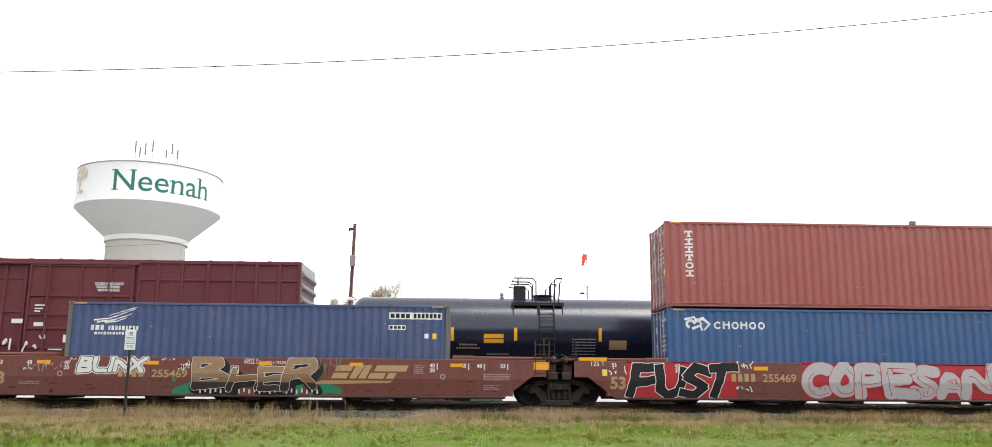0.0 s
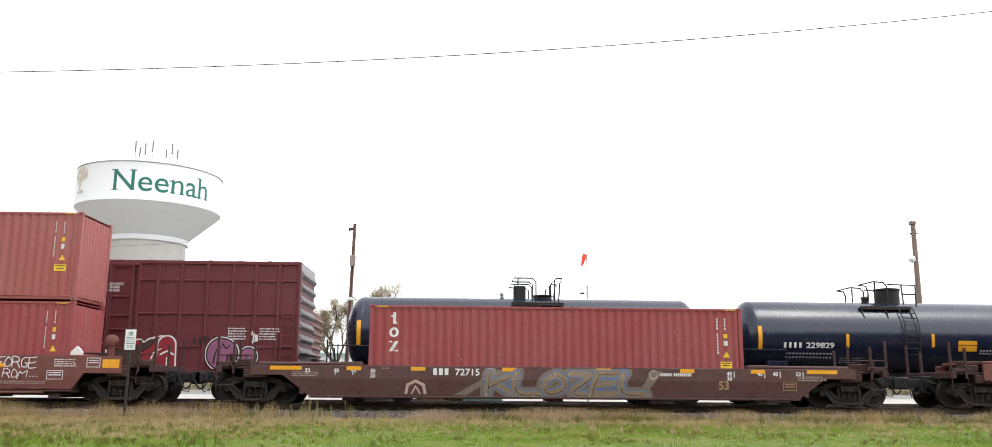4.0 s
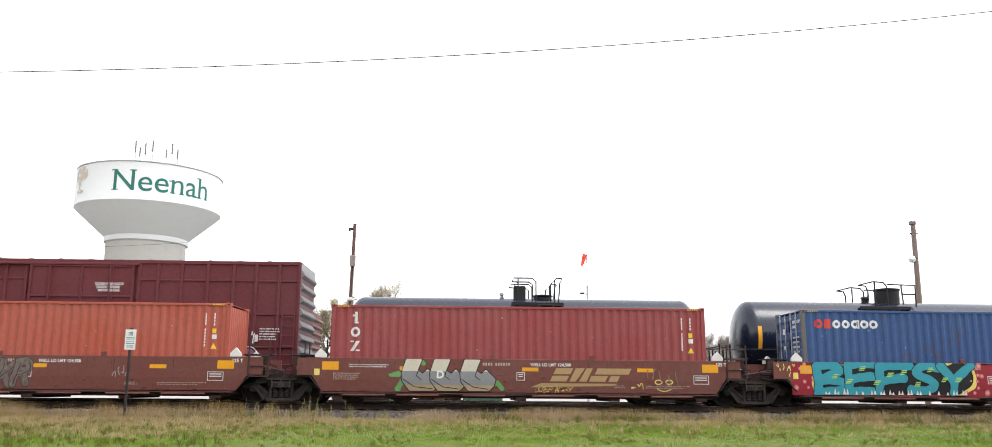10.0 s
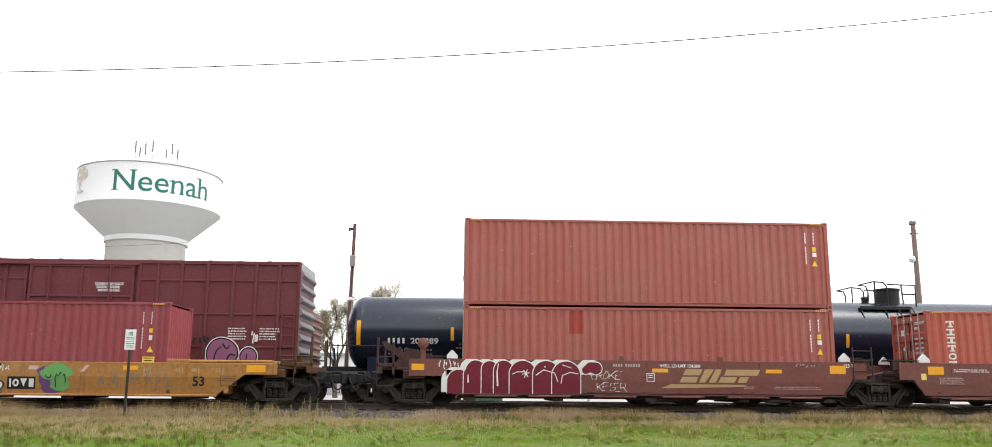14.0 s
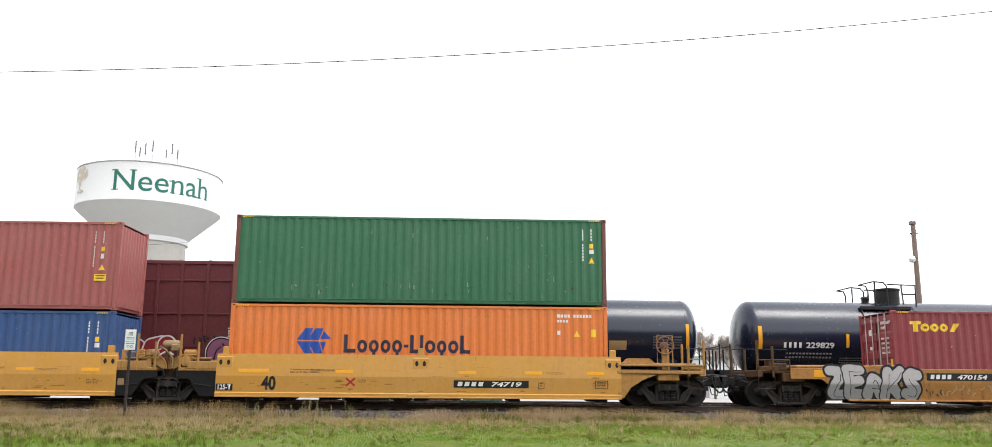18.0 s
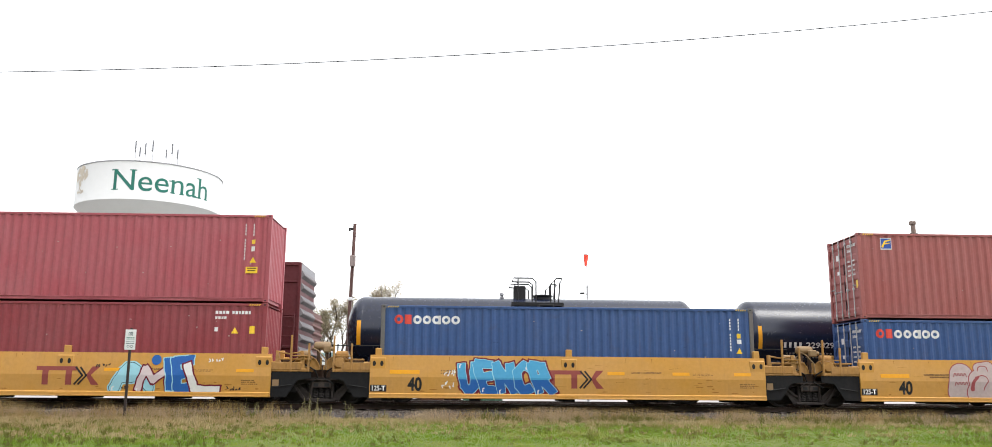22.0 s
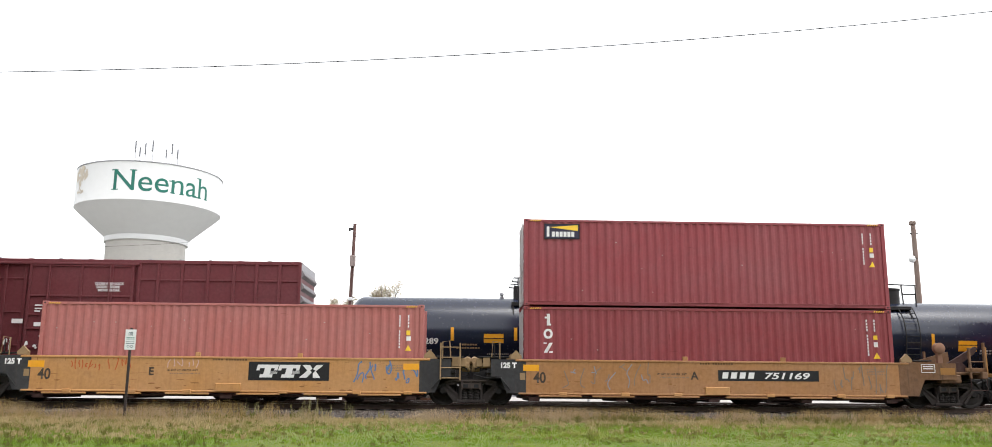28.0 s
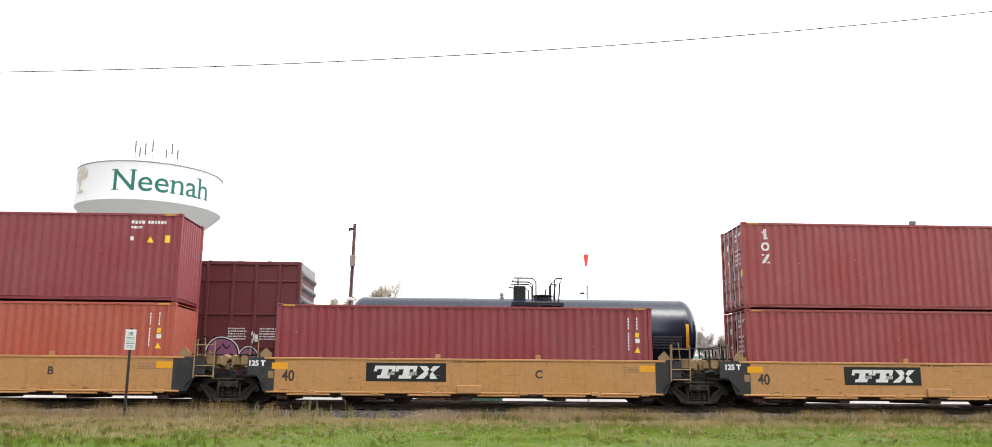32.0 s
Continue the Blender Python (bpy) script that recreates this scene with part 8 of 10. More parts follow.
def cap(parent, u, v, body, size, material, y=SIDE, **kw):
    words("stencil", body, size, material, parent, y, u, v, **kw)


def number_row(parent, u0, u1, v0, v1, gap_at, n, material, y=SIDE, slant=0.0, digits=""):
    """A running number as plain bars; gap_at: after how many bars the space comes."""
    w = (u1 - u0) / (n + 0.8)
    p, x = [], u0
    for i in range(n):
        if i == gap_at:
            x += w * 0.8
        if digits and i >= gap_at:
            words("number", digits, (v1 - v0) * 1.40, material, parent, y, x, v0, shear=slant, bold=0.006, width=(u1 - x) / (len(digits) * 0.80 * (v1 - v0)))
            break
        p.append(rect(x, v0, w * 0.66, v1 - v0, slant))
        x += w
    marks("number_bars", p, material, parent, y)


def plate_row(parent, u0, u1, v0, v1, gap_at, n, y, digits=""):
    f = marks("number_plate", [rect(u0, v0, u1 - u0, v1 - v0)], black_paint, parent, y, "black painted number plate")
    number_row(f, u0 + 0.12, u1 - 0.12, v0 + (v1 - v0) * 0.22, v1 - (v1 - v0) * 0.2, gap_at, n, white_paint, y - 0.003, 0.2, digits)


def small_box(parent, u0, u1, v0, v1, y=SIDE, material=None):
    p = [rect(u0, v0, u1 - u0, 0.02), rect(u0, v1 - 0.02, u1 - u0, 0.02), rect(u0, v0, 0.02, v1 - v0), rect(u1 - 0.02, v0, 0.02, v1 - v0), rect(u0 + 0.06, (v0 + v1) / 2 - 0.02, u1 - u0 - 0.12, 0.03), rect(u0 + 0.06, (v0 + v1) / 2 + 0.05, u1 - u0 - 0.12, 0.03)]
    marks("inspection_box", p, material or white_paint, parent, y)


def length_marks(parent, z, y=SIDE, material=None):
    """The loading-length figures near both ends of a long well."""
    for sg, vals in ((-1, ((-8.0, "53"), (-7.1, "48"), (-6.55, "45"), (-5.95, "40"))), (1, ((8.0, "53"), (7.25, "48"), (6.75, "45"), (5.75, "40")))):
        for u, w in vals:
            marks("length_tick", [rect(u - 0.045 * sg, z - 0.12, 0.03, 0.2)], material or white_paint, parent, y)
            cap(parent, u + (0.0 if sg < 0 else -0.27), z - 0.05, w, 0.17, material or white_paint, y, bold=0.004)
    cap(parent, -5.95, z - 0.20, "20", 0.17, material or white_paint, y, bold=0.004)
    cap(parent, 5.48, z - 0.20, "20", 0.17, material or white_paint, y, bold=0.004)


# the two long brown units
spray_umber = surface("spray_umber", (0.035, 0.022, 0.016), 0.55, fade=0.3, grain=0.3)
c = long_cust
length_marks(c, 1.28)
field(c, -7.55, -3.95, 0.28, 1.42, spray_red, 1)
lettering(c, -7.30, -4.10, 0.22, 1.38, "FUST", spray_white, spray_black, None, None, fat=0.44, rim=0.024, lean=0.18, round_=False, seed=3, lap=0.17, roof_=1.385, label="black sprayed letter edged in white on red")
field(c, -1.8, 9.0, 0.28, 1.42, spray_red, 2)
lettering(c, -1.78, 1.85, 0.24, 1.46, "COPE", spray_red, spray_chrome, spray_red, None, y=-1.474, fat=0.86, rim=0.022, lap=0.16, seed=5, label="silver sprayed bubble letter with red lines")
lettering(c, 1.75, 5.35, 0.24, 1.46, "SANU", spray_red, spray_chrome, spray_red, None, y=-1.474, fat=0.86, rim=0.022, lap=0.16, seed=4, label="silver sprayed bubble letter with red lines")
lettering(c, 5.25, 8.95, 0.24, 1.46, "COPE", spray_red, spray_chrome, spray_red, None, y=-1.474, fat=0.86, rim=0.022, lap=0.16, seed=9, label="silver sprayed bubble letter with red lines")
for k in range(9):
    scrawl(c, -1.5 + 1.12 * k, 0.36 + 0.3 * (k % 3), 0.5, 0.34, 3, spray_red, 140 + k, 0.016, -1.498)
scrawl(c, -4.0, 1.18, 0.6, 0.3, 4, spray_white, 5, 0.03)
scrawl(c, -4.0, 0.42, 0.6, 0.28, 4, spray_white, 6, 0.03)
scrawl(c, -8.1, 0.95, 0.6, 0.32, 3, spray_white, 7, 0.03)
number_row(c, -4.12, -1.85, 0.80, 1.05, 4, 10, gold_paint, digits="255469")
cap(c, -8.05, 0.55, "53", 0.52, gold_paint, bold=0.02)
cap(c, -8.69, 1.26, "125 T", 0.2, white_paint)
reflectors(c, (-8.6,), 1.475, 0.9, 0.11, -1.472)
reflectors(c, (-3.15, 0.6, 4.5), 1.22, 0.46, 0.12)
marks("notice", [rect(-8.3, 0.95, 0.16, 0.2)], spray_yellow, c, SIDE)
c = long_navy
length_marks(c, 1.22)
lettering(c, -5.45, -3.48, 0.92, 1.43, "BLINX", spray_black, spray_white, None, fat=0.32, rim=0.022, seed=12, lean=0.1, halo=(spray_white, 0.03), label="white sprayed letter edged in black")
number_row(c, -4.26, -1.95, 0.80, 1.03, 4, 10, gold_paint, digits="255469")
coat_of("graffiti_cloud", lambda X, Z: reach([([(-2.45, 0.36), (-2.0, 0.48), (-1.75, 0.6)], 0.12, 0.22), ([(-1.85, 0.95), (-1.75, 1.05)], 0.10, 0.08), ([(-2.52, 0.72), (-2.5, 0.74)], 0.06, 0.06), ([(1.9, 0.4), (2.3, 0.5), (2.65, 0.4)], 0.2, 0.1), ([(1.2, 0.45), (1.4, 0.75)], 0.25, 0.2), ([(2.0, 0.95), (2.1, 1.05)], 0.1, 0.08)], X, Z), (-2.8, 3.0, 0.2, 1.4), 0.28, 1.4, SIDE - 0.002, spray_green, c, "green sprayed cloud")
PIECE = (("B", -1.95, -0.72, 1.46, 22, 0), ("H", -0.80, 0.22, 1.14, 25, 1), ("E", 0.10, 1.02, 1.14, 26, 2), ("R", 0.90, 2.02, 1.46, 23, 3))
for word, a, b, top, sd, k in PIECE:
    lettering(c, a, b, 0.30, top - 0.04, word, spray_black, spray_black, None, None, y=SIDE + 0.003 - 0.0005 * k, fat=0.30, rim=0.03, lean=0.10, seed=sd, lap=0.02, drop=(spray_black, 0.15, -0.09), label="black shadow of a sprayed letter")
marks("graffiti_window", [rect(-1.72 + i * 0.16 + 0.25 * (i > 5) + 0.2 * (i > 13), 0.31 + 0.04 * (i % 2), 0.05, 0.13) for i in range(21)], spray_white, c, SIDE - 0.0090)
for word, a, b, top, sd, k in PIECE:
    lettering(c, a, b, 0.38, top, word, spray_white, spray_tan, None, None, y=SIDE - 0.010 - 0.003 * k, fat=0.27, rim=0.014, lean=0.10, seed=sd, lap=0.02, bands=((0.66, spray_umber), (0.92, spray_brown)), label="tan and dark brown sprayed letter edged in white")
cap(c, -0.35, 1.33, "255469  A", 0.10, white_paint)
for a, b, w, sd in ((-2.95, 1.30, 0.45, 101), (-2.35, 1.14, 0.3, 102), (-2.45, 1.02, 0.4, 103), (-5.8, 1.28, 0.25, 104), (-7.2, 0.98, 0.3, 105)):
    scrawl(c, a, b, w, 0.10, 4, spray_white, sd, 0.022)
scrawl(c, 1.65, 1.05, 1.1, 0.42, 7, faint_grey, 9, 0.03)
scrawl(c, -2.3, 0.95, 0.45, 0.5, 5, spray_white, 10, 0.02)
scrawl(c, -6.9, 0.95, 0.9, 0.35, 7, grey_paint, 11, 0.02)
mark_slanted(c, 1.75, 0.80, 0.85)
cap(c, -0.38, 1.23, "WELL LD LMT 119500", 0.14, white_paint)
small_box(c, -0.78, -0.52, 0.92, 1.17)
cap(c, -8.2, 0.58, "53", 0.48, gold_paint, bold=0.02)
reflectors(c, (-9.2, 9.05), 1.24, 0.5, 0.24)
reflectors(c, (-6.58, -3.24, 0.3, 3.16, 6.35), 1.24, 0.42, 0.11)
for u, v, n_, w in ((-8.9, 1.25, 3, 0.8), (-8.9, 0.80, 2, 0.7), (-5.6, 1.2, 5, 0.35), (5.0, 1.2, 5, 0.35), (7.2, 0.95, 4, 1.0), (7.2, 0.60, 3, 0.6), (-7.3, 0.62, 2, 0.8)):
    data_bars(c, u, v, n_, w, 0.03, dim_paint, SIDE, int(u * 10) + 99)
marks("wheel_mark", ring(-6.05, 0.88, 0.17, 0.17, 0.025, 12) + ring(5.9, 0.88, 0.17, 0.17, 0.025, 12), dim_paint, c, SIDE)
c = long_fec
length_marks(c, 1.04)
number_row(c, -3.95, -2.35, 0.93, 1.14, 3, 8, white_paint, digits="72715")
marks("graffiti_streak", [[(-3.3, 0.30), (-2.9, 0.30), (-1.6, 1.1), (-1.9, 1.1)], [(2.5, 0.3), (2.8, 0.3), (3.4, 1.1), (3.1, 1.15)]], faint_grey, c, SIDE)
lettering(c, -2.2, 2.9, 0.28, 1.12, "KLOZEL", faint_blue, surface("spray_old_gold", (0.27, 0.19, 0.115), 0.6, fade=0.7, grain=0.3), spray_black, spray_sand, fat=0.46, rim=0.035, lean=0.2, seed=31, halo=(faint_grey, 0.09), roof_=1.17, label="faded sand-coloured sprayed letter edged in blue")
marks("graffiti_smear", stroke([(-4.8, 0.36), (-4.75, 0.62), (-4.5, 0.74), (-4.25, 0.62), (-4.2, 0.36)], 0.09) + stroke([(-4.62, 0.36), (-4.5, 0.58), (-4.36, 0.36)], 0.05), spray_pale, c, SIDE)
number_row(c, 3.25, 4.35, 0.95, 1.05, 7, 16, white_paint)
marks("round_emblem", ring(3.1, 0.99, 0.3, 0.3, 0.04, 14) + ring(-2.12, 1.03, 0.28, 0.28, 0.03, 14), dim_paint, c, SIDE)
cap(c, 5.2, 0.55, "53", 0.36, tan_paint, bold=0.01)
reflectors(c, (-8.6, 8.6), 1.12, 1.0, 0.12)
reflectors(c, (-6.46, -4.43, -1.52, 1.5, 4.2, 6.5), 1.12, 0.46, 0.12)
for u, v, n_, w in ((-8.4, 0.98, 3, 1.0), (7.8, 0.95, 3, 1.0), (1.2, 1.12, 2, 0.9), (-5.6, 1.12, 1, 0.3)):
    data_bars(c, u, v, n_, w, 0.03, dim_paint, SIDE, int(u * 10) + 99)
small_box(c, 7.3, 7.75, 0.52, 0.78, material=tan_paint)
c = long_must
length_marks(c, 1.02, material=gold_paint)
lettering(c, -8.50, -5.4, 0.25, 1.34, "ZEAKS", spray_black, spray_chrome, spray_black, None, y=-1.474, bands=((0.74, spray_silver),), fat=0.76, rim=0.04, seed=51, lap=0.10, halo=(spray_black, 0.03), roof_=1.42, label="silver sprayed bubble letter edged in black")
plate_row(c, -5.2, -2.95, 0.88, 1.12, 4, 10, SIDE, "470154")
scrawl(c, -4.9, 0.40, 1.9, 0.36, 8, spray_sand, 52, 0.03)
scrawl(c, -5.3, 0.38, 0.6, 0.25, 5, spray_black, 53, 0.03)
lettering(c, -2.85, -0.20, 0.25, 1.20, "DONDE", spray_black, spray_chrome, spray_black, None, y=-1.474, bands=((0.70, spray_silver),), fat=0.76, rim=0.04, seed=54, lap=0.10, halo=(spray_black, 0.03), roof_=1.26, label="silver sprayed bubble letter edged in black")
marks("graffiti_comma", [blob(0.0, 0.85, 0.5, 0.55, 8)], spray_black, c, SIDE)
marks("graffiti_comma_fill", [blob(-0.02, 0.92, 0.3, 0.25, 9)], spray_silver, c, SIDE - 0.003)
for k, (m_, d) in enumerate(((spray_black, 0.05), (spray_white, 0.0))):
    p = [rect(0.52 - d, 0.6 - d, 0.2 + 2 * d, 0.6 + 2 * d, -0.06), rect(0.80 - d, 0.6 - d, 0.19 + 2 * d, 0.55 + 2 * d, 0.12), blob(0.88, 0.5, 0.66 + 2 * d, 0.48 + 2 * d, 12)]
    marks("graffiti_sign", p, m_, c, SIDE - 0.002 - 0.003 * k)
marks("graffiti_tag", [rect(1.34, 0.40, 0.86, 0.38)], spray_black, c, SIDE)
marks("graffiti_tag_fill", [rect(1.40, 0.46, 0.06, 0.26)] + ring(1.60, 0.59, 0.2, 0.24, 0.06, 10) + [[(1.74, 0.72), (1.94, 0.72), (1.84, 0.46)], rect(2.0, 0.46, 0.15, 0.26)], spray_white, c, SIDE - 0.003)
scrawl(c, 1.05, 0.95, 0.35, 0.22, 4, spray_white, 56, 0.025)
marks("graffiti_shadow", [blob(2.7, 0.85, 1.0, 0.7, 13), blob(2.75, 0.50, 0.8, 0.5, 14)], spray_violet, c, SIDE)
marks("graffiti_shape", [blob(2.82, 0.92, 0.95, 0.55, 15), blob(2.95, 0.55, 0.62, 0.45, 16)], spray_lime, c, SIDE - 0.003)
scrawl(c, 2.5, 0.45, 0.7, 0.65, 4, spray_black, 57, 0.03, -1.478)
marks("graffiti_streak", [rect(1.95, 1.0, 0.28, 0.12, 0.3), rect(3.55, 0.95, 0.12, 0.2, 0.8)], spray_pale, c, SIDE)
scrawl(c, 4.1, 0.45, 2.3, 0.55, 8, faint_grey, 58, 0.05)
cap(c, 7.03, 0.54, "53", 0.40, black_paint, bold=0.01)
reflectors(c, (-8.6, 9.0), 1.08, 0.6, 0.22)
reflectors(c, (5.1, -6.0, 0.6), 1.08, 0.46, 0.13)
small_box(c, 7.9, 8.4, 0.55, 0.85, material=tan_dark)

# the brown set of five
for i, (c, ltr) in enumerate(zip(brown_units, "BCDEA")):
    cap(c, 0.30, 1.235, "WELL LD LMT 124,500", 0.135, white_paint, bold=0.003)
    number_row(c, -1.22, -0.32, 1.24, 1.33, 4, 10, dim_paint)
    data_bars(c, -5.45, 1.22, 2, 1.5, 0.032, white_paint, SIDE, 60 + i)
    data_bars(c, -5.95, 0.95, 4, 0.9, 0.032, dim_paint, SIDE, 70 + i)
    data_bars(c, 3.0, 0.62, 2, 0.4, 0.03, dim_paint, SIDE, 80 + i)
    data_bars(c, 4.0, 0.62, 2, 1.6, 0.03, dim_paint, SIDE, 90 + i)
    small_box(c, -0.14, 0.12, 0.78, 1.04)
    if i not in (1, 3):
        mark_slanted(c, 0.30, 0.76, 0.92)
    marks("notice", [rect(-6.55, 0.9, 0.17, 0.2)], spray_yellow, c, SIDE)
    if i < 4:
        small_box(c, 5.55, 6.05, 0.70, 0.98)
    if i:
        cap(c, 6.28, 1.28, "125 T", 0.15, white_paint, bold=0.004)
    if i in (0, 2, 3):
        cap(c, {0: -1.53, 2: -2.69, 3: -2.70}[i], 0.84, ltr, 0.32, white_paint, SIDE - (0.024 if i == 2 else 0.0), bold=0.012)
c = brown_units[0]
number_row(c, -4.58, -2.40, 0.80, 1.05, 4, 10, tan_paint, digits="238944")
clover = lambda X, Z: np.minimum.reduce([np.hypot(X - a, Z - b) - q for a, b, q in ((-2.06, 1.16, 0.27), (-1.50, 1.17, 0.28), (-1.98, 0.78, 0.24), (-1.52, 0.76, 0.24), (-1.76, 0.98, 0.20))]) + 0.02 * np.sin(9 * X + 5 * Z)
coat_of("chalk_outline", lambda X, Z: np.abs(clover(X, Z)) - 0.014, (-2.5, -1.1, 0.4, 1.45), 0.45, 1.44, SIDE - 0.002, spray_pale, c, "white outline of a four-lobed clover", 0.016)
coat_of("chalk_outline", lambda X, Z: np.abs(clover(X, Z) + 0.07) - 0.006, (-2.5, -1.1, 0.4, 1.45), 0.45, 1.44, SIDE - 0.002, spray_pale, c, "", 0.014)
lettering(c, 3.95, 5.22, 1.04, 1.40, "FORGE", spray_white, spray_white, None, None, fat=0.12, rim=0.0, lean=0.12, seed=61, lap=0.06, label="white sprayed tag letter")
lettering(c, 4.2, 4.95, 0.72, 1.02, "ROM", spray_white, spray_white, None, None, fat=0.12, rim=0.0, lean=0.12, seed=62, lap=0.06, label="white sprayed tag letter")
marks("sprayed_tag", [blob(5.05 + 0.1 * k, 0.78, 0.04, 0.04, k) for k in range(3)], spray_white, c, SIDE)
small_box(c, 6.75, 7.17, 1.08, 1.38)
data_bars(c, 5.75, 1.30, 4, 0.8, 0.035, white_paint, SIDE, 171)
c = brown_units[1]
field(c, -6.6, 6.6, 0.37, 1.43, spray_crimson, 63)
r5 = random.Random(64)
dots, cores = [], []
for k in range(420):
    u, v = (r5.uniform(-6.5, 6.45), r5.uniform(0.46, 1.38))
    if -5.5 < u < -0.9 or 1.2 < u < 5.8 or any(math.hypot(u - d[0][0], v - d[0][1]) < 0.19 for d in dots):
        continue
    q = r5.uniform(0.05, 0.11)
    dots.append(blob(u, v, q * 2, q * 2, k, 10))
    cores.append(blob(u, v, q, q, k + 300, 8))
dg = marks("graffiti_dots", dots, spray_pink, c, SIDE - 0.001)
marks("graffiti_dot_cores", cores, paint("spray_coral", (0.68, 0.33, 0.26)), dg, SIDE - 0.004)
spray_leaf = paint("spray_leaf", (0.35, 0.60, 0.16))
for a, b, sd, word in ((-5.75, -0.70, 66, "BEFSY"), (0.95, 6.1, 69, "DUPER")):
    back = [([(a + 0.40 + (b - a - 0.8) * k / 8, 0.86 + 0.16 * math.sin(k * 2.1 + sd)) for k in range(9)], 0.52, 0.50)]
    scal = lambda X, Z: 0.035 * np.sin(X * 9 + Z * 5)
    coat_of("graffiti_halo", lambda X, Z: reach(back, X, Z) - 0.10 + scal(X, Z), (a - 0.6, b + 0.6, 0.3, 1.5), 0.42, 1.44, SIDE - 0.005, spray_yellow, c, "yellow scalloped halo", cell=0.035)
    coat_of("graffiti_ground", lambda X, Z: reach(back, X, Z) + 0.02 + 0.4 * scal(X, Z), (a - 0.6, b + 0.6, 0.3, 1.5), 0.42, 1.44, SIDE - 0.0062, spray_black, c, "black sprayed ground", cell=0.035)
    lettering(c, a + 0.0, b - 0.0, 0.36, 1.50, word, spray_black, spray_teal, None, None, y=SIDE - 0.006, fat=0.44, rim=0.026, seed=sd, lap=0.13, floor_=0.40, roof_=1.445, label="teal sprayed letter with white icicles")
    marks("graffiti_icicles", [[(a + 0.2 + k * 0.30 + q, 0.42), (a + 0.29 + k * 0.30 + q, 0.42), (a + 0.245 + k * 0.30 + q, 0.42 + r5.uniform(0.10, 0.22))] for k in range(int((b - a) / 0.31)) for q in (0.0, 0.1) if r5.random() < 0.75], spray_white, c, SIDE - 0.0275)
    marks("graffiti_spots", [rect(u + 0.03 * q, v + 0.055 * q, r5.uniform(0.14, 0.2), 0.035, 0.2) for u, v in ((a + 0.45 + (b - a - 1.0) * k / 9, 0.68 + 0.5 * (0.5 + 0.5 * math.sin(k * 2.4 + sd))) for k in range(10)) for q in range(3)], spray_leaf, c, SIDE - 0.028)
scrawl(c, -7.1, 1.15, 0.65, 0.25, 6, spray_yellow, 67, 0.025)
scrawl(c, -6.7, 0.92, 0.3, 0.2, 3, spray_yellow, 68, 0.025)
scrawl(c, 6.15, 0.85, 0.8, 0.55, 9, spray_yellow, 71, 0.025)
c = brown_units[2]
spray_ivory = paint("spray_ivory", (0.60, 0.55, 0.45))
coat_of("graffiti_leaf", lambda X, Z: reach([([(-4.15, 0.92), (-3.9, 0.95)], 0.05, 0.09), ([(-3.9, 0.5), (-3.86, 0.62)], 0.10, 0.05), ([(-3.1, 1.28), (-3.2, 1.38)], 0.06, 0.08), ([(-0.95, 0.62), (-0.75, 0.7), (-0.6, 0.52)], 0.08, 0.07), ([(-3.85, 0.6), (-3.6, 1.0), (-3.5, 1.4)], 0.08, 0.06), ([(-1.7, 0.8), (-1.62, 1.4)], 0.09, 0.06)], X, Z), (-4.4, -0.3, 0.3, 1.5), 0.42, 1.42, SIDE - 0.003, spray_lime, c, "green sprayed leaves")
for k, (a, w) in enumerate(((-3.78, 1.22), (-2.88, 1.14), (-1.92, 1.12))):
    shape = [(a + 0.12, 1.43), (a + 0.64, 1.43), (a + 0.50, 1.08), (a + 0.66, 0.98), (a + 0.80, 1.12), (a + w, 0.82), (a + w - 0.05, 0.60), (a + w - 0.22, 0.43), (a + 0.24, 0.43), (a, 0.74), (a - 0.02, 1.0)]
    g_ = coat_of("graffiti_letter", lambda X, Z: inside_of(shape, X, Z) - 0.022, (a - 0.2, a + w + 0.2, 0.3, 1.5), 0.40, 1.435, SIDE - 0.006 - 0.004 * k, spray_black, c, "grey and ivory sprayed block letter")
    for lo, hi, m_ in ((0.41, 0.62, spray_sand), (0.62, 1.05, spray_slate), (1.05, 1.43, spray_ivory)):
        coat_of("letter_fill", lambda X, Z: inside_of(shape, X, Z) + 0.006 + 0 * X, (a - 0.2, a + w + 0.2, 0.3, 1.5), lo, hi, SIDE - 0.0078 - 0.004 * k, m_, g_)
    coat_of("letter_line", lambda X, Z: reach([([(a + 0.03, 0.80), (a + 0.4, 0.56), (a + w - 0.25, 0.5)], 0.012, 0.012), ([(a + 0.50, 1.05), (a + 0.46, 0.9), (a + 0.62, 0.78)], 0.014, 0.01)], X, Z), (a - 0.2, a + w + 0.2, 0.3, 1.5), 0.42, 1.42, SIDE - 0.0088 - 0.004 * k, spray_black, g_, cell=0.016)
lettering(c, 0.50, 1.02, 0.42, 0.58, "DUZER", spray_yellow, spray_yellow, None, None, fat=0.16, rim=0.0, lean=0.1, seed=73, label="yellow sprayed tag letter")
lettering(c, 1.10, 1.62, 0.42, 0.58, "BEASY", spray_yellow, spray_yellow, None, None, fat=0.16, rim=0.0, lean=0.1, seed=74, label="yellow sprayed tag letter")
scrawl(c, 3.5, 0.45, 0.45, 0.28, 4, spray_yellow, 74, 0.025)
marks("painted_face", ring(4.42, 0.76, 0.26, 0.17, 0.035, 12) + ring(4.76, 0.76, 0.26, 0.17, 0.035, 12) + ring(4.6, 0.60, 0.5, 0.28, 0.03, 10, math.pi * 1.1, math.pi * 1.9), spray_yellow, c, SIDE)
scrawl(c, 4.0, 0.45, 1.1, 1.0, 6, faint_grey, 75, 0.025)
c = brown_units[3]
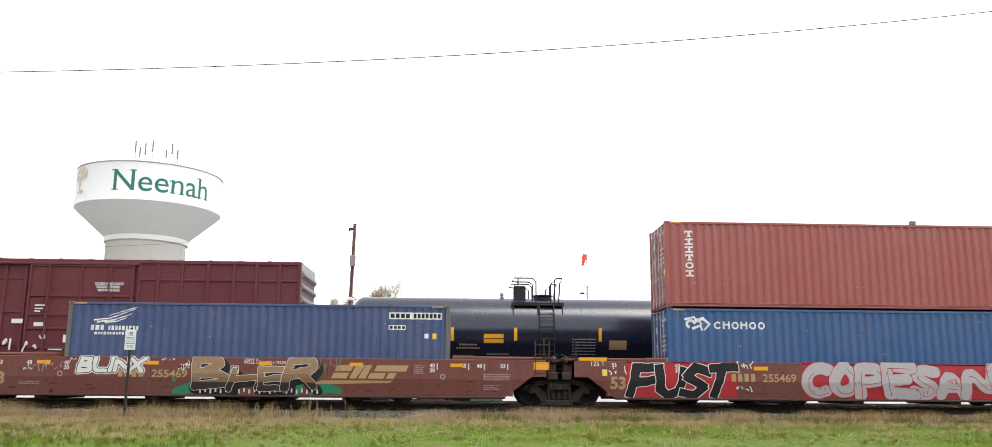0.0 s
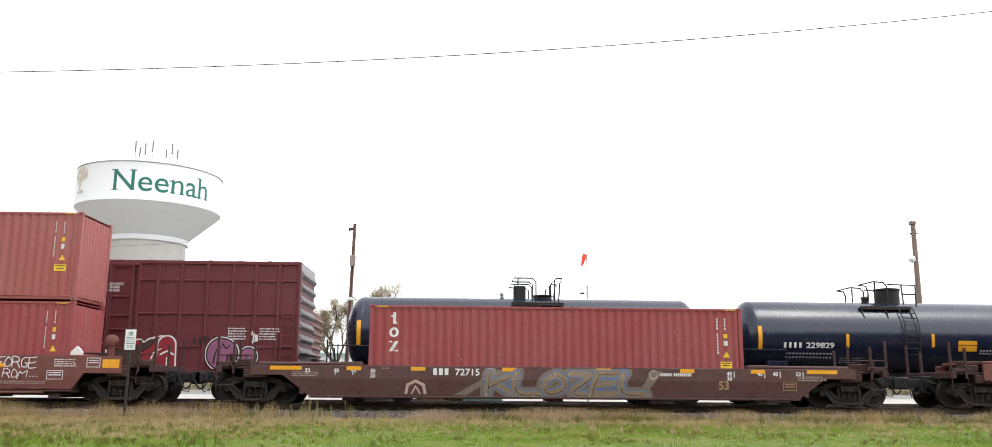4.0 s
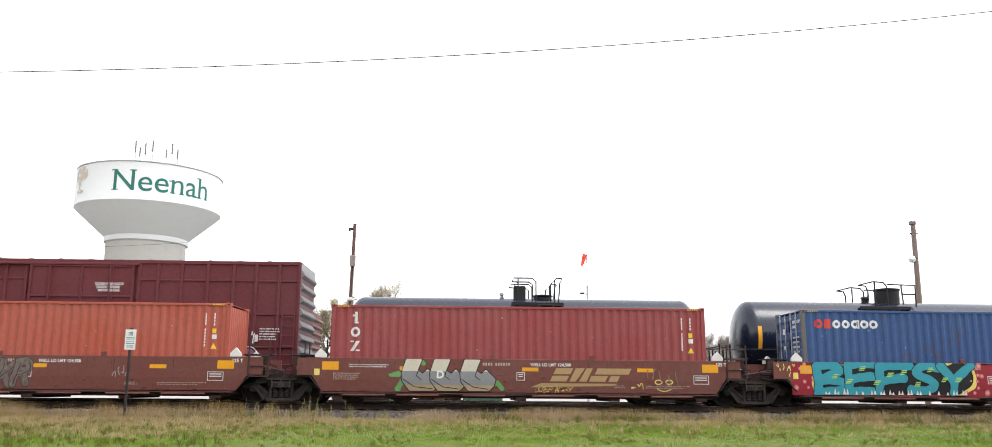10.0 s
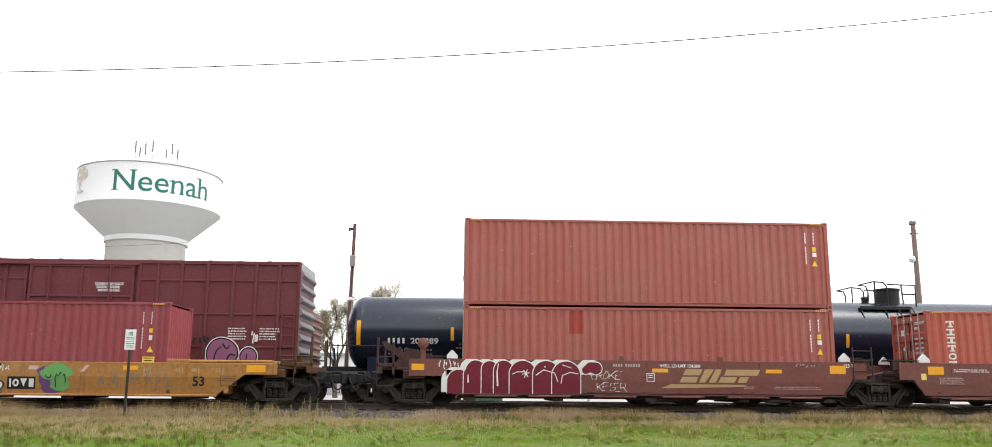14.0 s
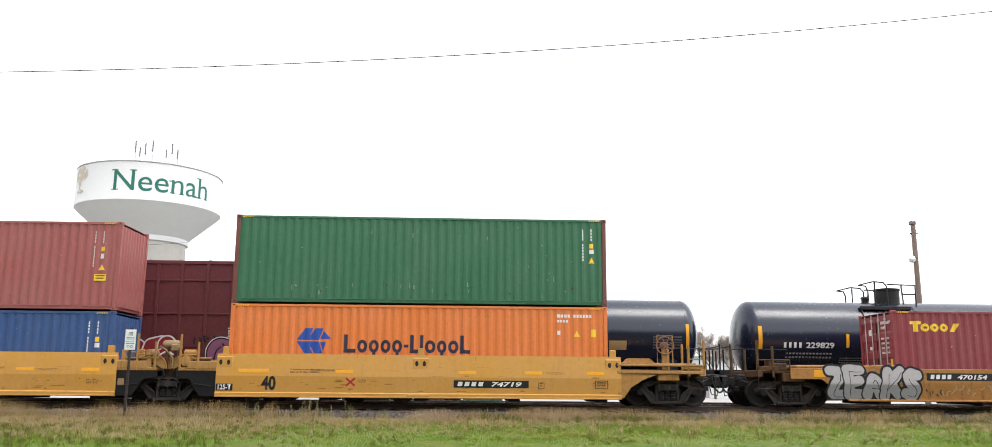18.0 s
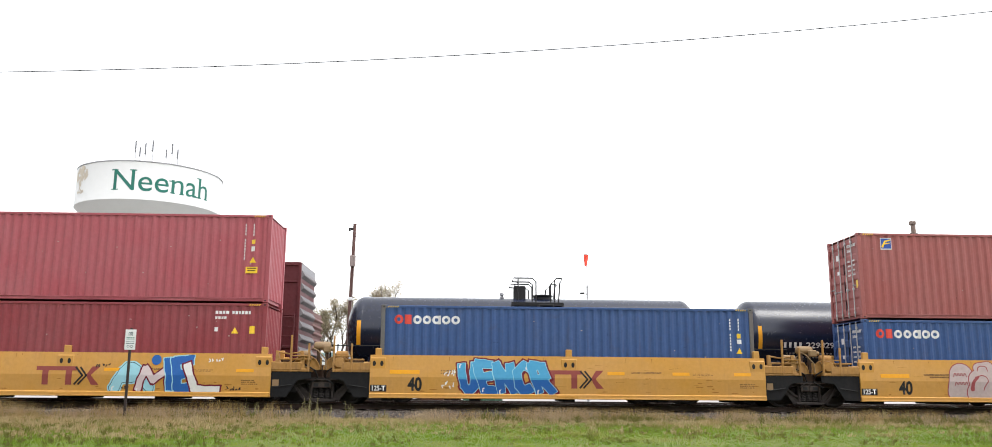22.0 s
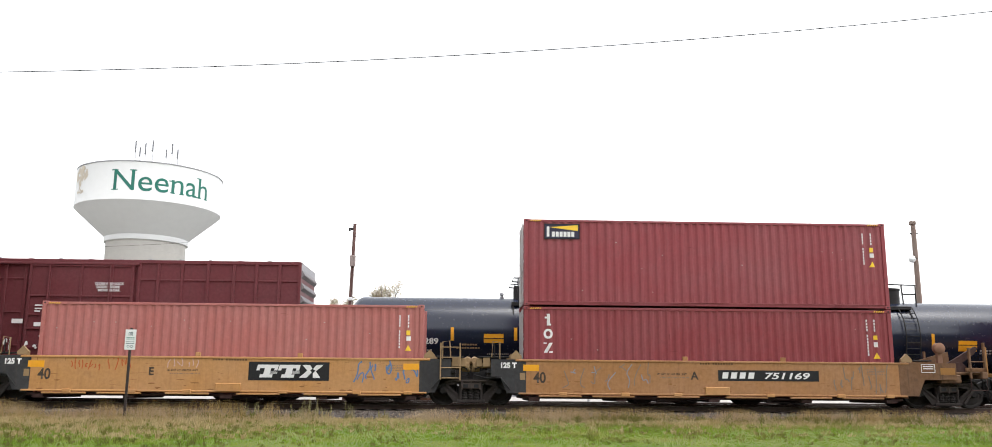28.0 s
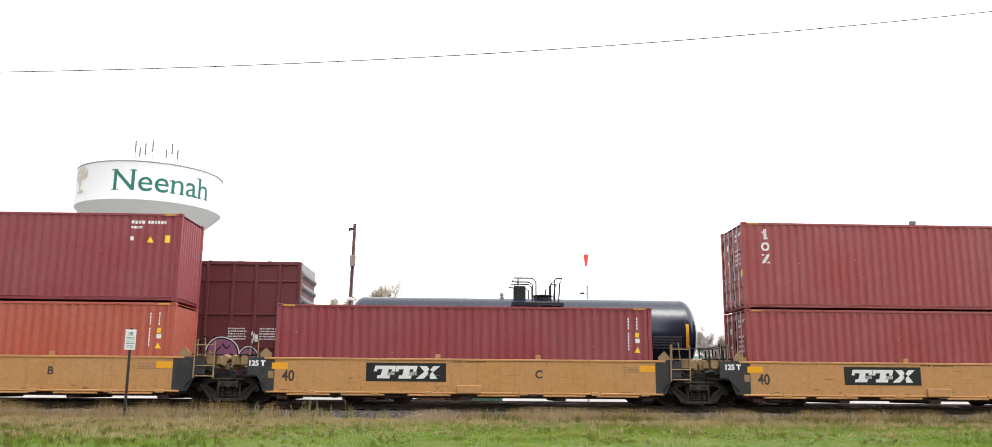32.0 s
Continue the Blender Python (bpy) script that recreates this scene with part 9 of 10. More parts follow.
lettering(c, -1.9, 0.1, 0.46, 1.36, "SEKR", surface("spray_faded_dark", (0.055, 0.036, 0.032), 0.7, grain=0.3), surface("spray_faded_ash", (0.19, 0.14, 0.12), 0.7, fade=0.9, grain=0.5, streak=0.8, stain=(0.10, 0.045, 0.035)), spray_black, faint_grey, fat=0.42, rim=0.02, lean=0.15, seed=76, label="faded grey sprayed letter")
scrawl(c, -3.9, 0.55, 0.9, 0.75, 3, faint_grey, 77, 0.03)
scrawl(c, 2.6, 0.75, 0.5, 0.45, 4, grey_paint, 78, 0.02)
c = brown_units[4]
ARCHES = [[(-6.16, 0.36, 1.10)], [(-5.62, 0.31, 1.40), (-5.75, 0.25, 1.2)], [(-5.18, 0.25, 1.38)], [(-4.73, 0.31, 1.40)], [(-4.12, 0.42, 1.40)], [(-3.37, 0.42, 1.40)], [(-2.73, 0.45, 1.39)]]
bub = [[([(u, 0.2), (u, top - r_)], r_, r_) for u, r_, top in arch] for arch in ARCHES] + [[([(-2.1, 1.12), (-1.95, 1.22), (-1.78, 1.18)], 0.12, 0.19)]]
coat_of("graffiti_shadow", lambda X, Z: reach([l for b_ in bub for l in b_], X + 0.13, Z - 0.03) - 0.06, (-7.1, -1.4, 0.2, 1.5), 0.40, 1.445, SIDE - 0.004, spray_white, c, "white sprayed highlight", cell=0.035)
for k, b_ in enumerate(bub):
    us = [p_[0] for l in b_ for p_ in l[0]]
    box = (min(us) - 0.6, max(us) + 0.6, 0.2, 1.5)
    g_ = coat_of("graffiti_letter", lambda X, Z: reach(b_, X, Z) - 0.03, box, 0.36, 1.445, SIDE - 0.006 - 0.003 * k, spray_white, c, "wine-red sprayed bubble letter edged in white")
    coat_of("letter_fill", lambda X, Z: reach(b_, X, Z), box, 0.36, 1.44, SIDE - 0.0074 - 0.003 * k, spray_wine, g_)
lines_ = [([(-5.86, 0.72), (-5.86, 0.95)], 0.025, 0.015), ([(-4.92, 0.62), (-4.94, 1.05), (-4.9, 1.3)], 0.028, 0.012), ([(-4.45, 0.98), (-4.3, 1.05), (-4.05, 1.05)], 0.014, 0.014), ([(-3.7, 0.95), (-3.45, 1.12), (-3.1, 1.02), (-3.0, 0.75)], 0.014, 0.014), ([(-2.9, 0.7), (-2.85, 0.95), (-2.6, 1.05), (-2.35, 1.0)], 0.014, 0.014), ([(-2.85, 1.28), (-2.55, 1.18)], 0.014, 0.01), ([(-3.42, 1.22), (-3.40, 1.22)], 0.022, 0.022)]
lines_ += [([(-4.02 - 0.12 * math.cos(q), 1.0 - 0.13 * math.sin(q)), (-4.02 + 0.12 * math.cos(q), 1.0 + 0.13 * math.sin(q))], 0.013, 0.013) for q in (0.2, 1.2, 2.2)]
coat_of("graffiti_line", lambda X, Z: reach(lines_, X, Z), (-6.5, -1.5, 0.4, 1.45), 0.42, 1.44, SIDE - 0.034, spray_white, c, "white sprayed inner line", cell=0.018)
lettering(c, -1.95, -0.95, 0.82, 1.10, "CROKE", spray_white, spray_white, None, None, fat=0.10, rim=0.0, lean=0.15, seed=81, lap=0.06, label="white sprayed tag letter")
lettering(c, -1.75, -0.80, 0.46, 0.74, "KEGER", spray_white, spray_white, None, None, fat=0.10, rim=0.0, lean=0.15, seed=82, lap=0.06, label="white sprayed tag letter")
scrawl(c, -6.8, 1.1, 0.65, 0.33, 6, spray_white, 83, 0.03)
scrawl(c, 4.7, 1.25, 0.7, 0.15, 6, dim_paint, 84, 0.02)
marks("yellow_plate", [rect(-7.66, 1.08, 0.4, 0.2)], amber, c, SIDE)

# the yellow set of five
for i, c in enumerate(yellow_units):
    u40 = {0: -4.98, 4: 4.38}.get(i, -5.14)
    cap(c, u40, 0.45, "40", 0.56, black_paint, FOLD, bold=0.02, width=0.78)
    data_bars(c, -4.1, 1.05, 2, 1.1, 0.045, tan_dark, FOLD, 100 + i)
    cap(c, -3.45 if i == 0 else 2.0, 1.02, "LD LMT 115,200 PER UNIT", 0.085, tan_dark, FOLD, bold=0.002)
    if i in (1, 4):
        cap(c, -4.3, 1.03, "52900 LBS. MAX GROSS WEIGHT" if i == 1 else "52900 LBS. MAX GROSS WEIGHT FOR 20 FT. CONTAINERS", 0.08, tan_dark, FOLD, bold=0.002)
    data_bars(c, 4.0, 1.02, 2, 0.7, 0.02, tan_dark, FOLD, 120 + i)
    data_bars(c, 5.5, 0.7, 3, 0.5, 0.03, tan_dark, FOLD, 130 + i)
    if i in (0, 4):
        a, b = ((1.06, 3.45) if i == 0 else (-4.64, -2.2))
        plate_row(c, a, b, 0.54, 0.77, 4, 9, FOLD, "74719")
        k = -2.2 if i == 0 else 2.1
        marks("cross_emblem", stroke([(k - 0.13, 0.58), (k + 0.13, 0.80)], 0.06) + stroke([(k - 0.13, 0.80), (k + 0.13, 0.58)], 0.06), spray_red, c, FOLD)
        data_bars(c, k - 0.5, 0.74, 2, 0.25, 0.03, tan_dark, FOLD, 140)
        data_bars(c, k + 0.25, 0.74, 2, 0.25, 0.03, tan_dark, FOLD, 141)
        small_box(c, 5.57, 5.99, 0.53, 0.79, FOLD, black_paint)
        small_box(c, 3.75 if i == 0 else -1.8, 3.95 if i == 0 else -1.6, 0.52, 0.72, FOLD, tan_dark)
    else:
        p = [rect(-0.85, 0.98, 1.25, 0.13), rect(-0.66, 0.54, 0.19, 0.45), rect(0.06, 0.54, 0.19, 0.45)]
        p += [[(0.86, 1.11), (1.10, 1.11), (0.80, 0.80), (0.70, 0.86)], [(0.70, 0.82), (0.80, 0.88), (1.10, 0.54), (0.86, 0.54)]]
        shapes("brand_mark", p, maroon_paint, c, FOLD)
        marks("brand_chevrons", stroke([(0.36, 1.08), (0.58, 0.83), (0.34, 0.56)], 0.055) + stroke([(0.50, 1.08), (0.70, 0.83), (0.46, 0.56)], 0.055), black_paint, c, FOLD - 0.003)
c = yellow_units[1]
spray_brick = paint("spray_brick", (0.30, 0.06, 0.065))
spray_blush = surface("spray_blush", (0.46, 0.36, 0.34), 0.6, fade=0.4, grain=0.15)
bub = [[([(-3.1, 0.55), (-3.05, 1.05)], 0.42, 0.38)], [([(-1.45, 0.52), (-1.45, 1.08)], 0.42, 0.36)], [([(-2.55, 0.5), (-2.0, 0.5)], 0.34, 0.34), ([(-2.5, 0.9), (-1.95, 0.95)], 0.32, 0.30), ([(-2.45, 1.28), (-2.15, 1.30)], 0.17, 0.2)]]
for k, b_ in enumerate(bub):
    g_ = coat_of("graffiti_letter", lambda X, Z: reach(b_, X, Z) - 0.03, (-3.8, -0.8, 0.2, 1.6), 0.30, 1.52, FOLD - 0.004 - 0.003 * k, spray_brick, c, "pale pink sprayed bubble letter with red lines")
    coat_of("letter_fill", lambda X, Z: reach(b_, X, Z), (-3.8, -0.8, 0.2, 1.6), 0.30, 1.52, FOLD - 0.0054 - 0.003 * k, spray_blush, g_)
zig = lambda u, v, n, d, h: [(u + d * i, v + h * (i % 2)) for i in range(n)]
lines_ = [(zig(-3.32, 1.0, 9, 0.055, 0.16), 0.012, 0.012), (zig(-3.30, 0.72, 9, 0.055, 0.16), 0.012, 0.012), (zig(-1.60, 1.0, 8, 0.055, 0.16), 0.012, 0.012), (zig(-1.62, 0.66, 8, 0.055, 0.18), 0.012, 0.012)]
lines_ += [([(-2.72, 0.62), (-2.68, 0.86), (-2.5, 1.0)], 0.07, 0.03), ([(-2.6, 1.0), (-2.3, 1.08), (-2.15, 0.9), (-2.3, 0.72), (-2.35, 0.58)], 0.015, 0.015), ([(-2.5, 1.2), (-2.45, 1.36), (-2.2, 1.36), (-2.16, 1.2)], 0.014, 0.014), ([(-1.02, 0.92), (-1.18, 0.88), (-1.14, 0.72), (-0.98, 0.70)], 0.018, 0.018)]
lines_ += [([(-1.95, 0.62 + 0.13 * i), (-1.72, 0.68 + 0.13 * i)], 0.013, 0.013) for i in range(5)]
coat_of("graffiti_line", lambda X, Z: reach([(curve_of(p_, 1), a_, e_) for p_, a_, e_ in lines_], X, Z), (-3.6, -0.8, 0.3, 1.5), 0.32, 1.5, FOLD - 0.014, spray_brick, c, "red sprayed inner line", cell=0.018)
c = yellow_units[2]
lettering(c, -3.50, -0.60, 0.32, 1.40, "UENCR", spray_sky, spray_cyan, None, spray_white, y=FOLD, fat=0.50, rim=0.018, lean=-0.14, round_=False, seed=8, lap=0.10, bands=((0.80, spray_blue),), halo=(spray_wine, 0.045), drop=(spray_wine, 0.07, -0.05), roof_=1.5, floor_=0.30, label="bright blue sprayed letter edged in dark red")
scrawl(c, -4.0, 0.9, 0.4, 0.25, 4, spray_white, 93, 0.03, FOLD)
scrawl(c, -4.1, 0.5, 0.45, 0.25, 4, spray_white, 94, 0.03, FOLD)
c = yellow_units[3]
spray_rose = paint("spray_rose", (0.60, 0.50, 0.50))
lettering(c, 1.52, 2.62, 0.30, 1.52, "A", spray_black, spray_sky, None, spray_white, y=FOLD, fat=0.46, rim=0.016, lean=-0.14, seed=6, round_=True, roof_=1.52, halo=(spray_sky, 0.045), label="pale blue sprayed letter")
lettering(c, 2.36, 3.30, 0.30, 1.16, "M", spray_wine, spray_rose, None, spray_white, y=FOLD - 0.004, fat=0.30, rim=0.045, seed=2, round_=False, label="rose sprayed letter edged in dark red")
coat_of("graffiti_dot", lambda X, Z: np.hypot(X - 2.82, (Z - 1.33) * 0.95) - 0.15, (2.6, 3.05, 1.1, 1.55), 0.3, 1.52, FOLD - 0.012, spray_blue, c, "blue sprayed dot", cell=0.02)
lettering(c, 3.12, 4.02, 0.34, 1.46, "IE", spray_sky, spray_blue, None, None, y=FOLD - 0.008, fat=0.44, rim=0.035, lean=-0.1, seed=3, round_=False, roof_=1.5, label="blue sprayed letter edged in pale blue")
lettering(c, 3.90, 4.68, 0.32, 1.28, "L", spray_wine, spray_white, None, None, y=FOLD - 0.015, fat=0.34, rim=0.05, seed=4, lean=-0.16, round_=False, label="white sprayed letter edged in dark red")
for a, b, m_, k in ((0.95, 1.06, spray_black, 1), (1.6, 0.42, spray_black, 2), (5.05, 0.38, spray_black, 3), (4.45, 1.25, spray_white, 4)):
    scrawl(c, a, b, 0.45, 0.15, 5, m_, 104 + k, 0.03, FOLD)

# the ochre set of five
for i, (c, ltr) in enumerate(zip(ochre_units, "AEDCB")):
    cap(c, -5.82, 0.72, "40", 0.46, faint_black := paint("worn_black", (0.05, 0.035, 0.025)), SIDE, bold=0.012, width=0.85)
    cap(c, -6.90, 1.18, "125 T", 0.225, white_paint, -1.4705, bold=0.012)
    marks("notice", [rect(-6.26, 0.80, 0.17, 0.22)], end_tan, c, -1.4705)
    number_row(c, -0.45, 0.65, 1.33, 1.39, 4, 12, tan_dark)
    cap(c, -1.85, 0.99, "LD LMT 126,400 PER UNIT", 0.085, faint_black, SIDE, bold=0.002)
    data_bars(c, -1.75, 0.9, 1, 1.1, 0.03, faint_grey, SIDE, 160 + i)
    data_bars(c, 5.0, 1.2, 4, 0.7, 0.025, faint_grey, SIDE, 170 + i)
    cap(c, {0: -0.75, 1: -2.42, 2: 2.38, 3: 2.19, 4: 2.2}[i], 0.86, ltr, 0.34, faint_black, SIDE, bold=0.01)
    part("tool_box", Shape().box(-0.31, 0.48, -1.53, -1.46, 0.36, 0.62, 0.015), car_ochre, c)
    for x in (-4.9, -2.9, -1.2, 1.8, 4.1, 5.7):
        part("tie_bracket", Shape().box(x - 0.12, x + 0.14, -1.53, -1.45, 0.31, 0.42, 0.012), car_ochre, c)
    if i == 0:
        plate_row(c, 0.13, 3.42, 0.82, 1.16, 4, 10, SIDE, "751169")
    else:
        a = {1: 0.69, 2: -2.99, 3: -3.18, 4: -3.0}[i]
        f = marks("brand_plate", [rect(a, 0.72, 2.53, 0.58)], black_paint, c, SIDE, "black painted brand plate")
        p = []
        for k in range(2):
            x = a + 0.22 + k * 0.68
            p += [rect(x + 0.04, 1.10, 0.66, 0.11, 0.25), rect(x + 0.02, 1.03, 0.10, 0.08, 0.25), rect(x + 0.58, 1.03, 0.10, 0.08, 0.25), rect(x + 0.24, 0.90, 0.20, 0.21, 0.25), rect(x + 0.12, 0.81, 0.40, 0.10, 0.25)]
        x = a + 1.58
        p += [[(x, 0.81), (x + 0.24, 0.81), (x + 0.40, 0.98), (x + 0.32, 1.08)], [(x + 0.10, 1.21), (x + 0.34, 1.21), (x + 0.42, 1.10), (x + 0.30, 0.99)], [(x + 0.54, 1.21), (x + 0.76, 1.21), (x + 0.54, 1.02), (x + 0.44, 1.08)], [(x + 0.44, 0.96), (x + 0.52, 1.03), (x + 0.68, 0.81), (x + 0.44, 0.81)]]
        p += [rect(a + 0.62, 0.93 + 0.035 * q, 0.28, 0.012) for q in range(3)] + [rect(a + 1.30, 0.93 + 0.035 * q, 0.30, 0.012) for q in range(3)]
        shapes("brand_mark", p, white_paint, f, SIDE - 0.003)
c = ochre_units[0]
scrawl(c, -4.9, 0.45, 3.0, 0.95, 7, faint_grey, 180, 0.03)
scrawl(c, -4.8, 0.5, 2.8, 0.85, 5, paint("faint_marker_slate", (0.22, 0.24, 0.27)), 280, 0.03)
scrawl(c, 3.85, 0.45, 1.9, 0.95, 10, faint_grey, 181, 0.035)
small_box(c, 6.81, 7.27, 1.13, 1.40)
c = ochre_units[1]
scrawl(c, -4.85, 1.0, 0.65, 0.4, 6, faint_red, 182, 0.03)
scrawl(c, -3.7, 1.0, 0.75, 0.45, 6, faint_red, 183, 0.03)
scrawl(c, 3.9, 0.48, 2.2, 0.90, 6, faint_blue, 184, 0.045)
scrawl(c, 4.1, 0.55, 1.8, 0.80, 5, faint_blue, 284, 0.04)
scrawl(c, -1.9, 1.1, 1.1, 0.3, 7, spray_pale, 185, 0.025)
c = ochre_units[2]
scrawl(c, 4.1, 1.15, 1.1, 0.25, 7, spray_pale, 186, 0.025)
c = ochre_units[1]
scrawl(c, -4.4, 0.95, 0.5, 0.3, 4, faint_red, 187, 0.03)

# sprayed pieces low on the standing boxcar
f = YC - 1.55


dull_red, mauve = paint("spray_dull_red", (0.26, 0.02, 0.03)), paint("spray_mauve", (0.26, 0.09, 0.17))
bub = [[([(-11.95, 2.5), (-11.8, 3.15)], 0.30, 0.26)], [([(-11.5, 2.45), (-11.3, 3.2), (-10.95, 3.3)], 0.26, 0.24)], [([(-10.75, 2.4), (-10.75, 3.25)], 0.33, 0.30)]]
for k, b_ in enumerate(bub):
    g_ = coat_of("graffiti_letter", lambda X, Z: reach(b_, X, Z) - 0.055, (-12.6, -10.1, 2.3, 3.8), 2.3, 3.8, f - 0.168 - 0.003 * k, spray_white, bx, "dull red sprayed bubble letter edged in white")
    coat_of("letter_fill", lambda X, Z: reach(b_, X, Z), (-12.6, -10.1, 2.3, 3.8), 2.3, 3.8, f - 0.1695 - 0.003 * k, dull_red, g_)
inner_ = [([(-12.0, 2.7), (-11.9, 3.1)], 0.03, 0.02), ([(-11.35, 2.5), (-11.2, 3.0), (-10.95, 3.1)], 0.03, 0.02), ([(-10.95, 2.9), (-10.7, 3.05), (-10.5, 2.9)], 0.03, 0.03), ([(-10.7, 2.4), (-10.72, 2.8)], 0.03, 0.02)]
coat_of("graffiti_line", lambda X, Z: reach([(curve_of(p_), a_, e_) for p_, a_, e_ in inner_], X, Z), (-12.6, -10.1, 2.3, 3.8), 2.3, 3.8, f - 0.182, spray_white, bx, "white sprayed inner line", cell=0.02)
for uc, vc, big in ((-8.75, 2.95, 0.62), (-7.80, 2.85, 0.36)):
    for k, (d, m_, lab) in enumerate(((0.0, spray_white, "white rim of a sprayed arch"), (0.035, spray_black, "black line of a sprayed arch"), (0.085, mauve, "mauve sprayed arch"))):
        coat_of("graffiti_arch", lambda X, Z: np.hypot(X - uc, Z - vc) - big + d + 0.02 * np.sin(5 * X), (uc - 0.75, uc + 0.75, 2.3, 3.7), 2.4, 3.7, f - 0.10 - 0.003 * k, m_, bx, lab)
inner_ = [([(-9.05, 2.6), (-9.0, 3.05), (-8.8, 3.2)], 0.03, 0.02), ([(-8.75, 3.3), (-8.6, 3.1), (-8.5, 3.25)], 0.03, 0.02), ([(-8.6, 2.6), (-8.5, 2.95), (-8.3, 2.9)], 0.03, 0.03), ([(-7.9, 2.6), (-7.85, 2.95)], 0.025, 0.02)]
coat_of("graffiti_line", lambda X, Z: reach([(curve_of(p_), a_, e_) for p_, a_, e_ in inner_], X, Z), (-9.4, -7.4, 2.4, 3.7), 2.4, 3.7, f - 0.112, spray_black, bx, "black sprayed inner line", cell=0.02)
scrawl(bx, -17.2, 2.9, 2.2, 0.75, 6, spray_white, 193, 0.06, f - 0.16)
scrawl(bx, -13.2, 2.9, 0.5, 0.6, 4, spray_white, 194, 0.05, f - 0.16)
scrawl(bx, -9.9, 3.3, 0.9, 0.3, 5, spray_black, 195, 0.06, f - 0.08)
scrawl(bx, -7.75, 3.2, 0.25, 0.7, 4, spray_white, 196, 0.04, f - 0.08)


# grime on the well cars: thin runs from the top edge and rubbed patches low down
GRIME = {"brown": paint("brown_grime", (0.085, 0.030, 0.025), 0.8), "yellow": paint("yellow_grime", (0.34, 0.155, 0.03), 0.8), "ochre": paint("ochre_grime", (0.27, 0.125, 0.045), 0.8)}
for units, key, top, y, span in ((brown_units, "brown", 1.37, SIDE, 6.1), (yellow_units, "yellow", 1.50, FOLD, 6.2), (ochre_units, "ochre", 1.37, SIDE, 5.9), ((long_cust, long_navy, long_fec), "brown", 1.12, SIDE, 8.0), ((long_must,), "ochre", 1.15, SIDE, 8.0)):
    for i, c in enumerate(units):
        r6 = random.Random(900 + i + len(key))
        p = []
        for _ in range(8 if key == "yellow" else 6 if key == "ochre" else 22):
            u, l, w = r6.uniform(-span, span), r6.uniform(0.04, 0.4 if key == "brown" else 0.14), r6.uniform(0.008, 0.03)
            p.append([(u, top), (u + w, top), (u + w * 0.7, top - l), (u + w * 0.3, top - l)])
        for _ in range(26):
            u, v = r6.uniform(-span, span), 0.42 + 0.5 * r6.random() ** 3
            p.append(blob(u, v, r6.uniform(0.05, 0.30), r6.uniform(0.015, 0.05), r6.randrange(999), 8))
        for _ in range(14):
            u, v = r6.uniform(-span, span - 0.7), r6.uniform(0.5, 1.3)
            p += stroke([(u, v), (u + r6.uniform(0.1, 0.6), v + r6.uniform(-0.05, 0.05))], 0.01, 0.004)
        marks("grime_scuffs", p, GRIME[key], c, y + 0.0025)

# the side plates are creased: they lean inwards above and below a fold, and so does the paint on them
PAINT = ("graffiti", "grime", "sprayed_tag", "stencil", "data_", "number_", "brand_", "cross_emblem", "inspection_box", "length_tick", "number", "notice", "chalk", "wheel_mark", "round_emblem", "painted_face", "letter", "yellow_plate", "reflector", "capacity")


def crease(units, zc, below, above, shells=()):
    for c in units:
        for o in c.children_recursive:
            if not o.data or not o.name.startswith(PAINT + shells):
                continue
            bm = bmesh.new()
            bm.from_mesh(o.data)
            if not o.name.startswith("reflector"):
                bmesh.ops.bisect_plane(bm, geom=bm.verts[:] + bm.edges[:] + bm.faces[:], plane_co=(0, 0, zc), plane_no=(0, 0, 1))
            for w in bm.verts:
                d = (w.co.z - zc) * above if w.co.z > zc else (zc - w.co.z) * below
                w.co.y += d if w.co.y < 0 else -d
            bm.to_mesh(o.data)
            bm.free()


crease(yellow_units, 0.86, 0.06, 0.10)
crease(brown_units, 0.80, 0.06, 0.0, ("side_plate",))
crease([long_cust, long_navy, long_fec, long_must], 0.80, 0.13, 0.0, ("side_plate",))

# ---- the passing car ----
car_paint = surface("silver_blue_paint", (0.20, 0.22, 0.262), 0.40, metal=0.3, fade=0.05, grain=0.03, bump=0.0, coat=0.8)
car_dark = surface("black_trim", (0.015, 0.015, 0.016), 0.5, grain=0.1, bump=0.02)
chrome = surface("chrome", (0.80, 0.80, 0.81), 0.3, metal=1.0, fade=0.0, grain=0.02, bump=0.0)
tinted = surface("tinted_glass", (0.022, 0.025, 0.031), 0.03, fade=0.0, grain=0.0, bump=0.0, spec=0.45)
# green tint of the front glass, lightened by a sky reflection in the colour
clear = surface("green_glass", (0.15, 0.20, 0.19), 0.04, fade=0.0, grain=0.0, bump=0.0, spec=0.8)
tail_red = surface("tail_lamp_red", (0.45, 0.02, 0.02), 0.15, fade=0.0, grain=0.05, bump=0.0, coat=1.0)
lens_pink = surface("clear_lens", (0.50, 0.09, 0.09), 0.15, fade=0.0, grain=0.05, bump=0.0, coat=1.0)
tyre_mat = surface("tyre_rubber", (0.02, 0.02, 0.02), 0.85, grain=0.2)
rim_mat = surface("alloy", (0.5, 0.5, 0.52), 0.3, metal=0.9)
suv = thing("suv", pose(0, 0, 0), "silver-blue sport utility vehicle with chrome window trim, driving", "car")


def loft(rows):
    """A skin through cross-sections along x; each is a list of (y, z) from the sill over the roof to the other sill."""
    s = Shape()
    n = len(rows[0][1])
    for x, sec in rows:
        s.v += [(x, y, z) for y, z in sec]
    for i in range(len(rows) - 1):
        for k in range(n - 1):
            a = i * n + k
            s.f.append((a, a + n, a + n + 1, a + 1))
    s.f.append(tuple(range(n)))
    s.f.append(tuple((len(rows) - 1) * n + k for k in range(n - 1, -1, -1)))
    return s


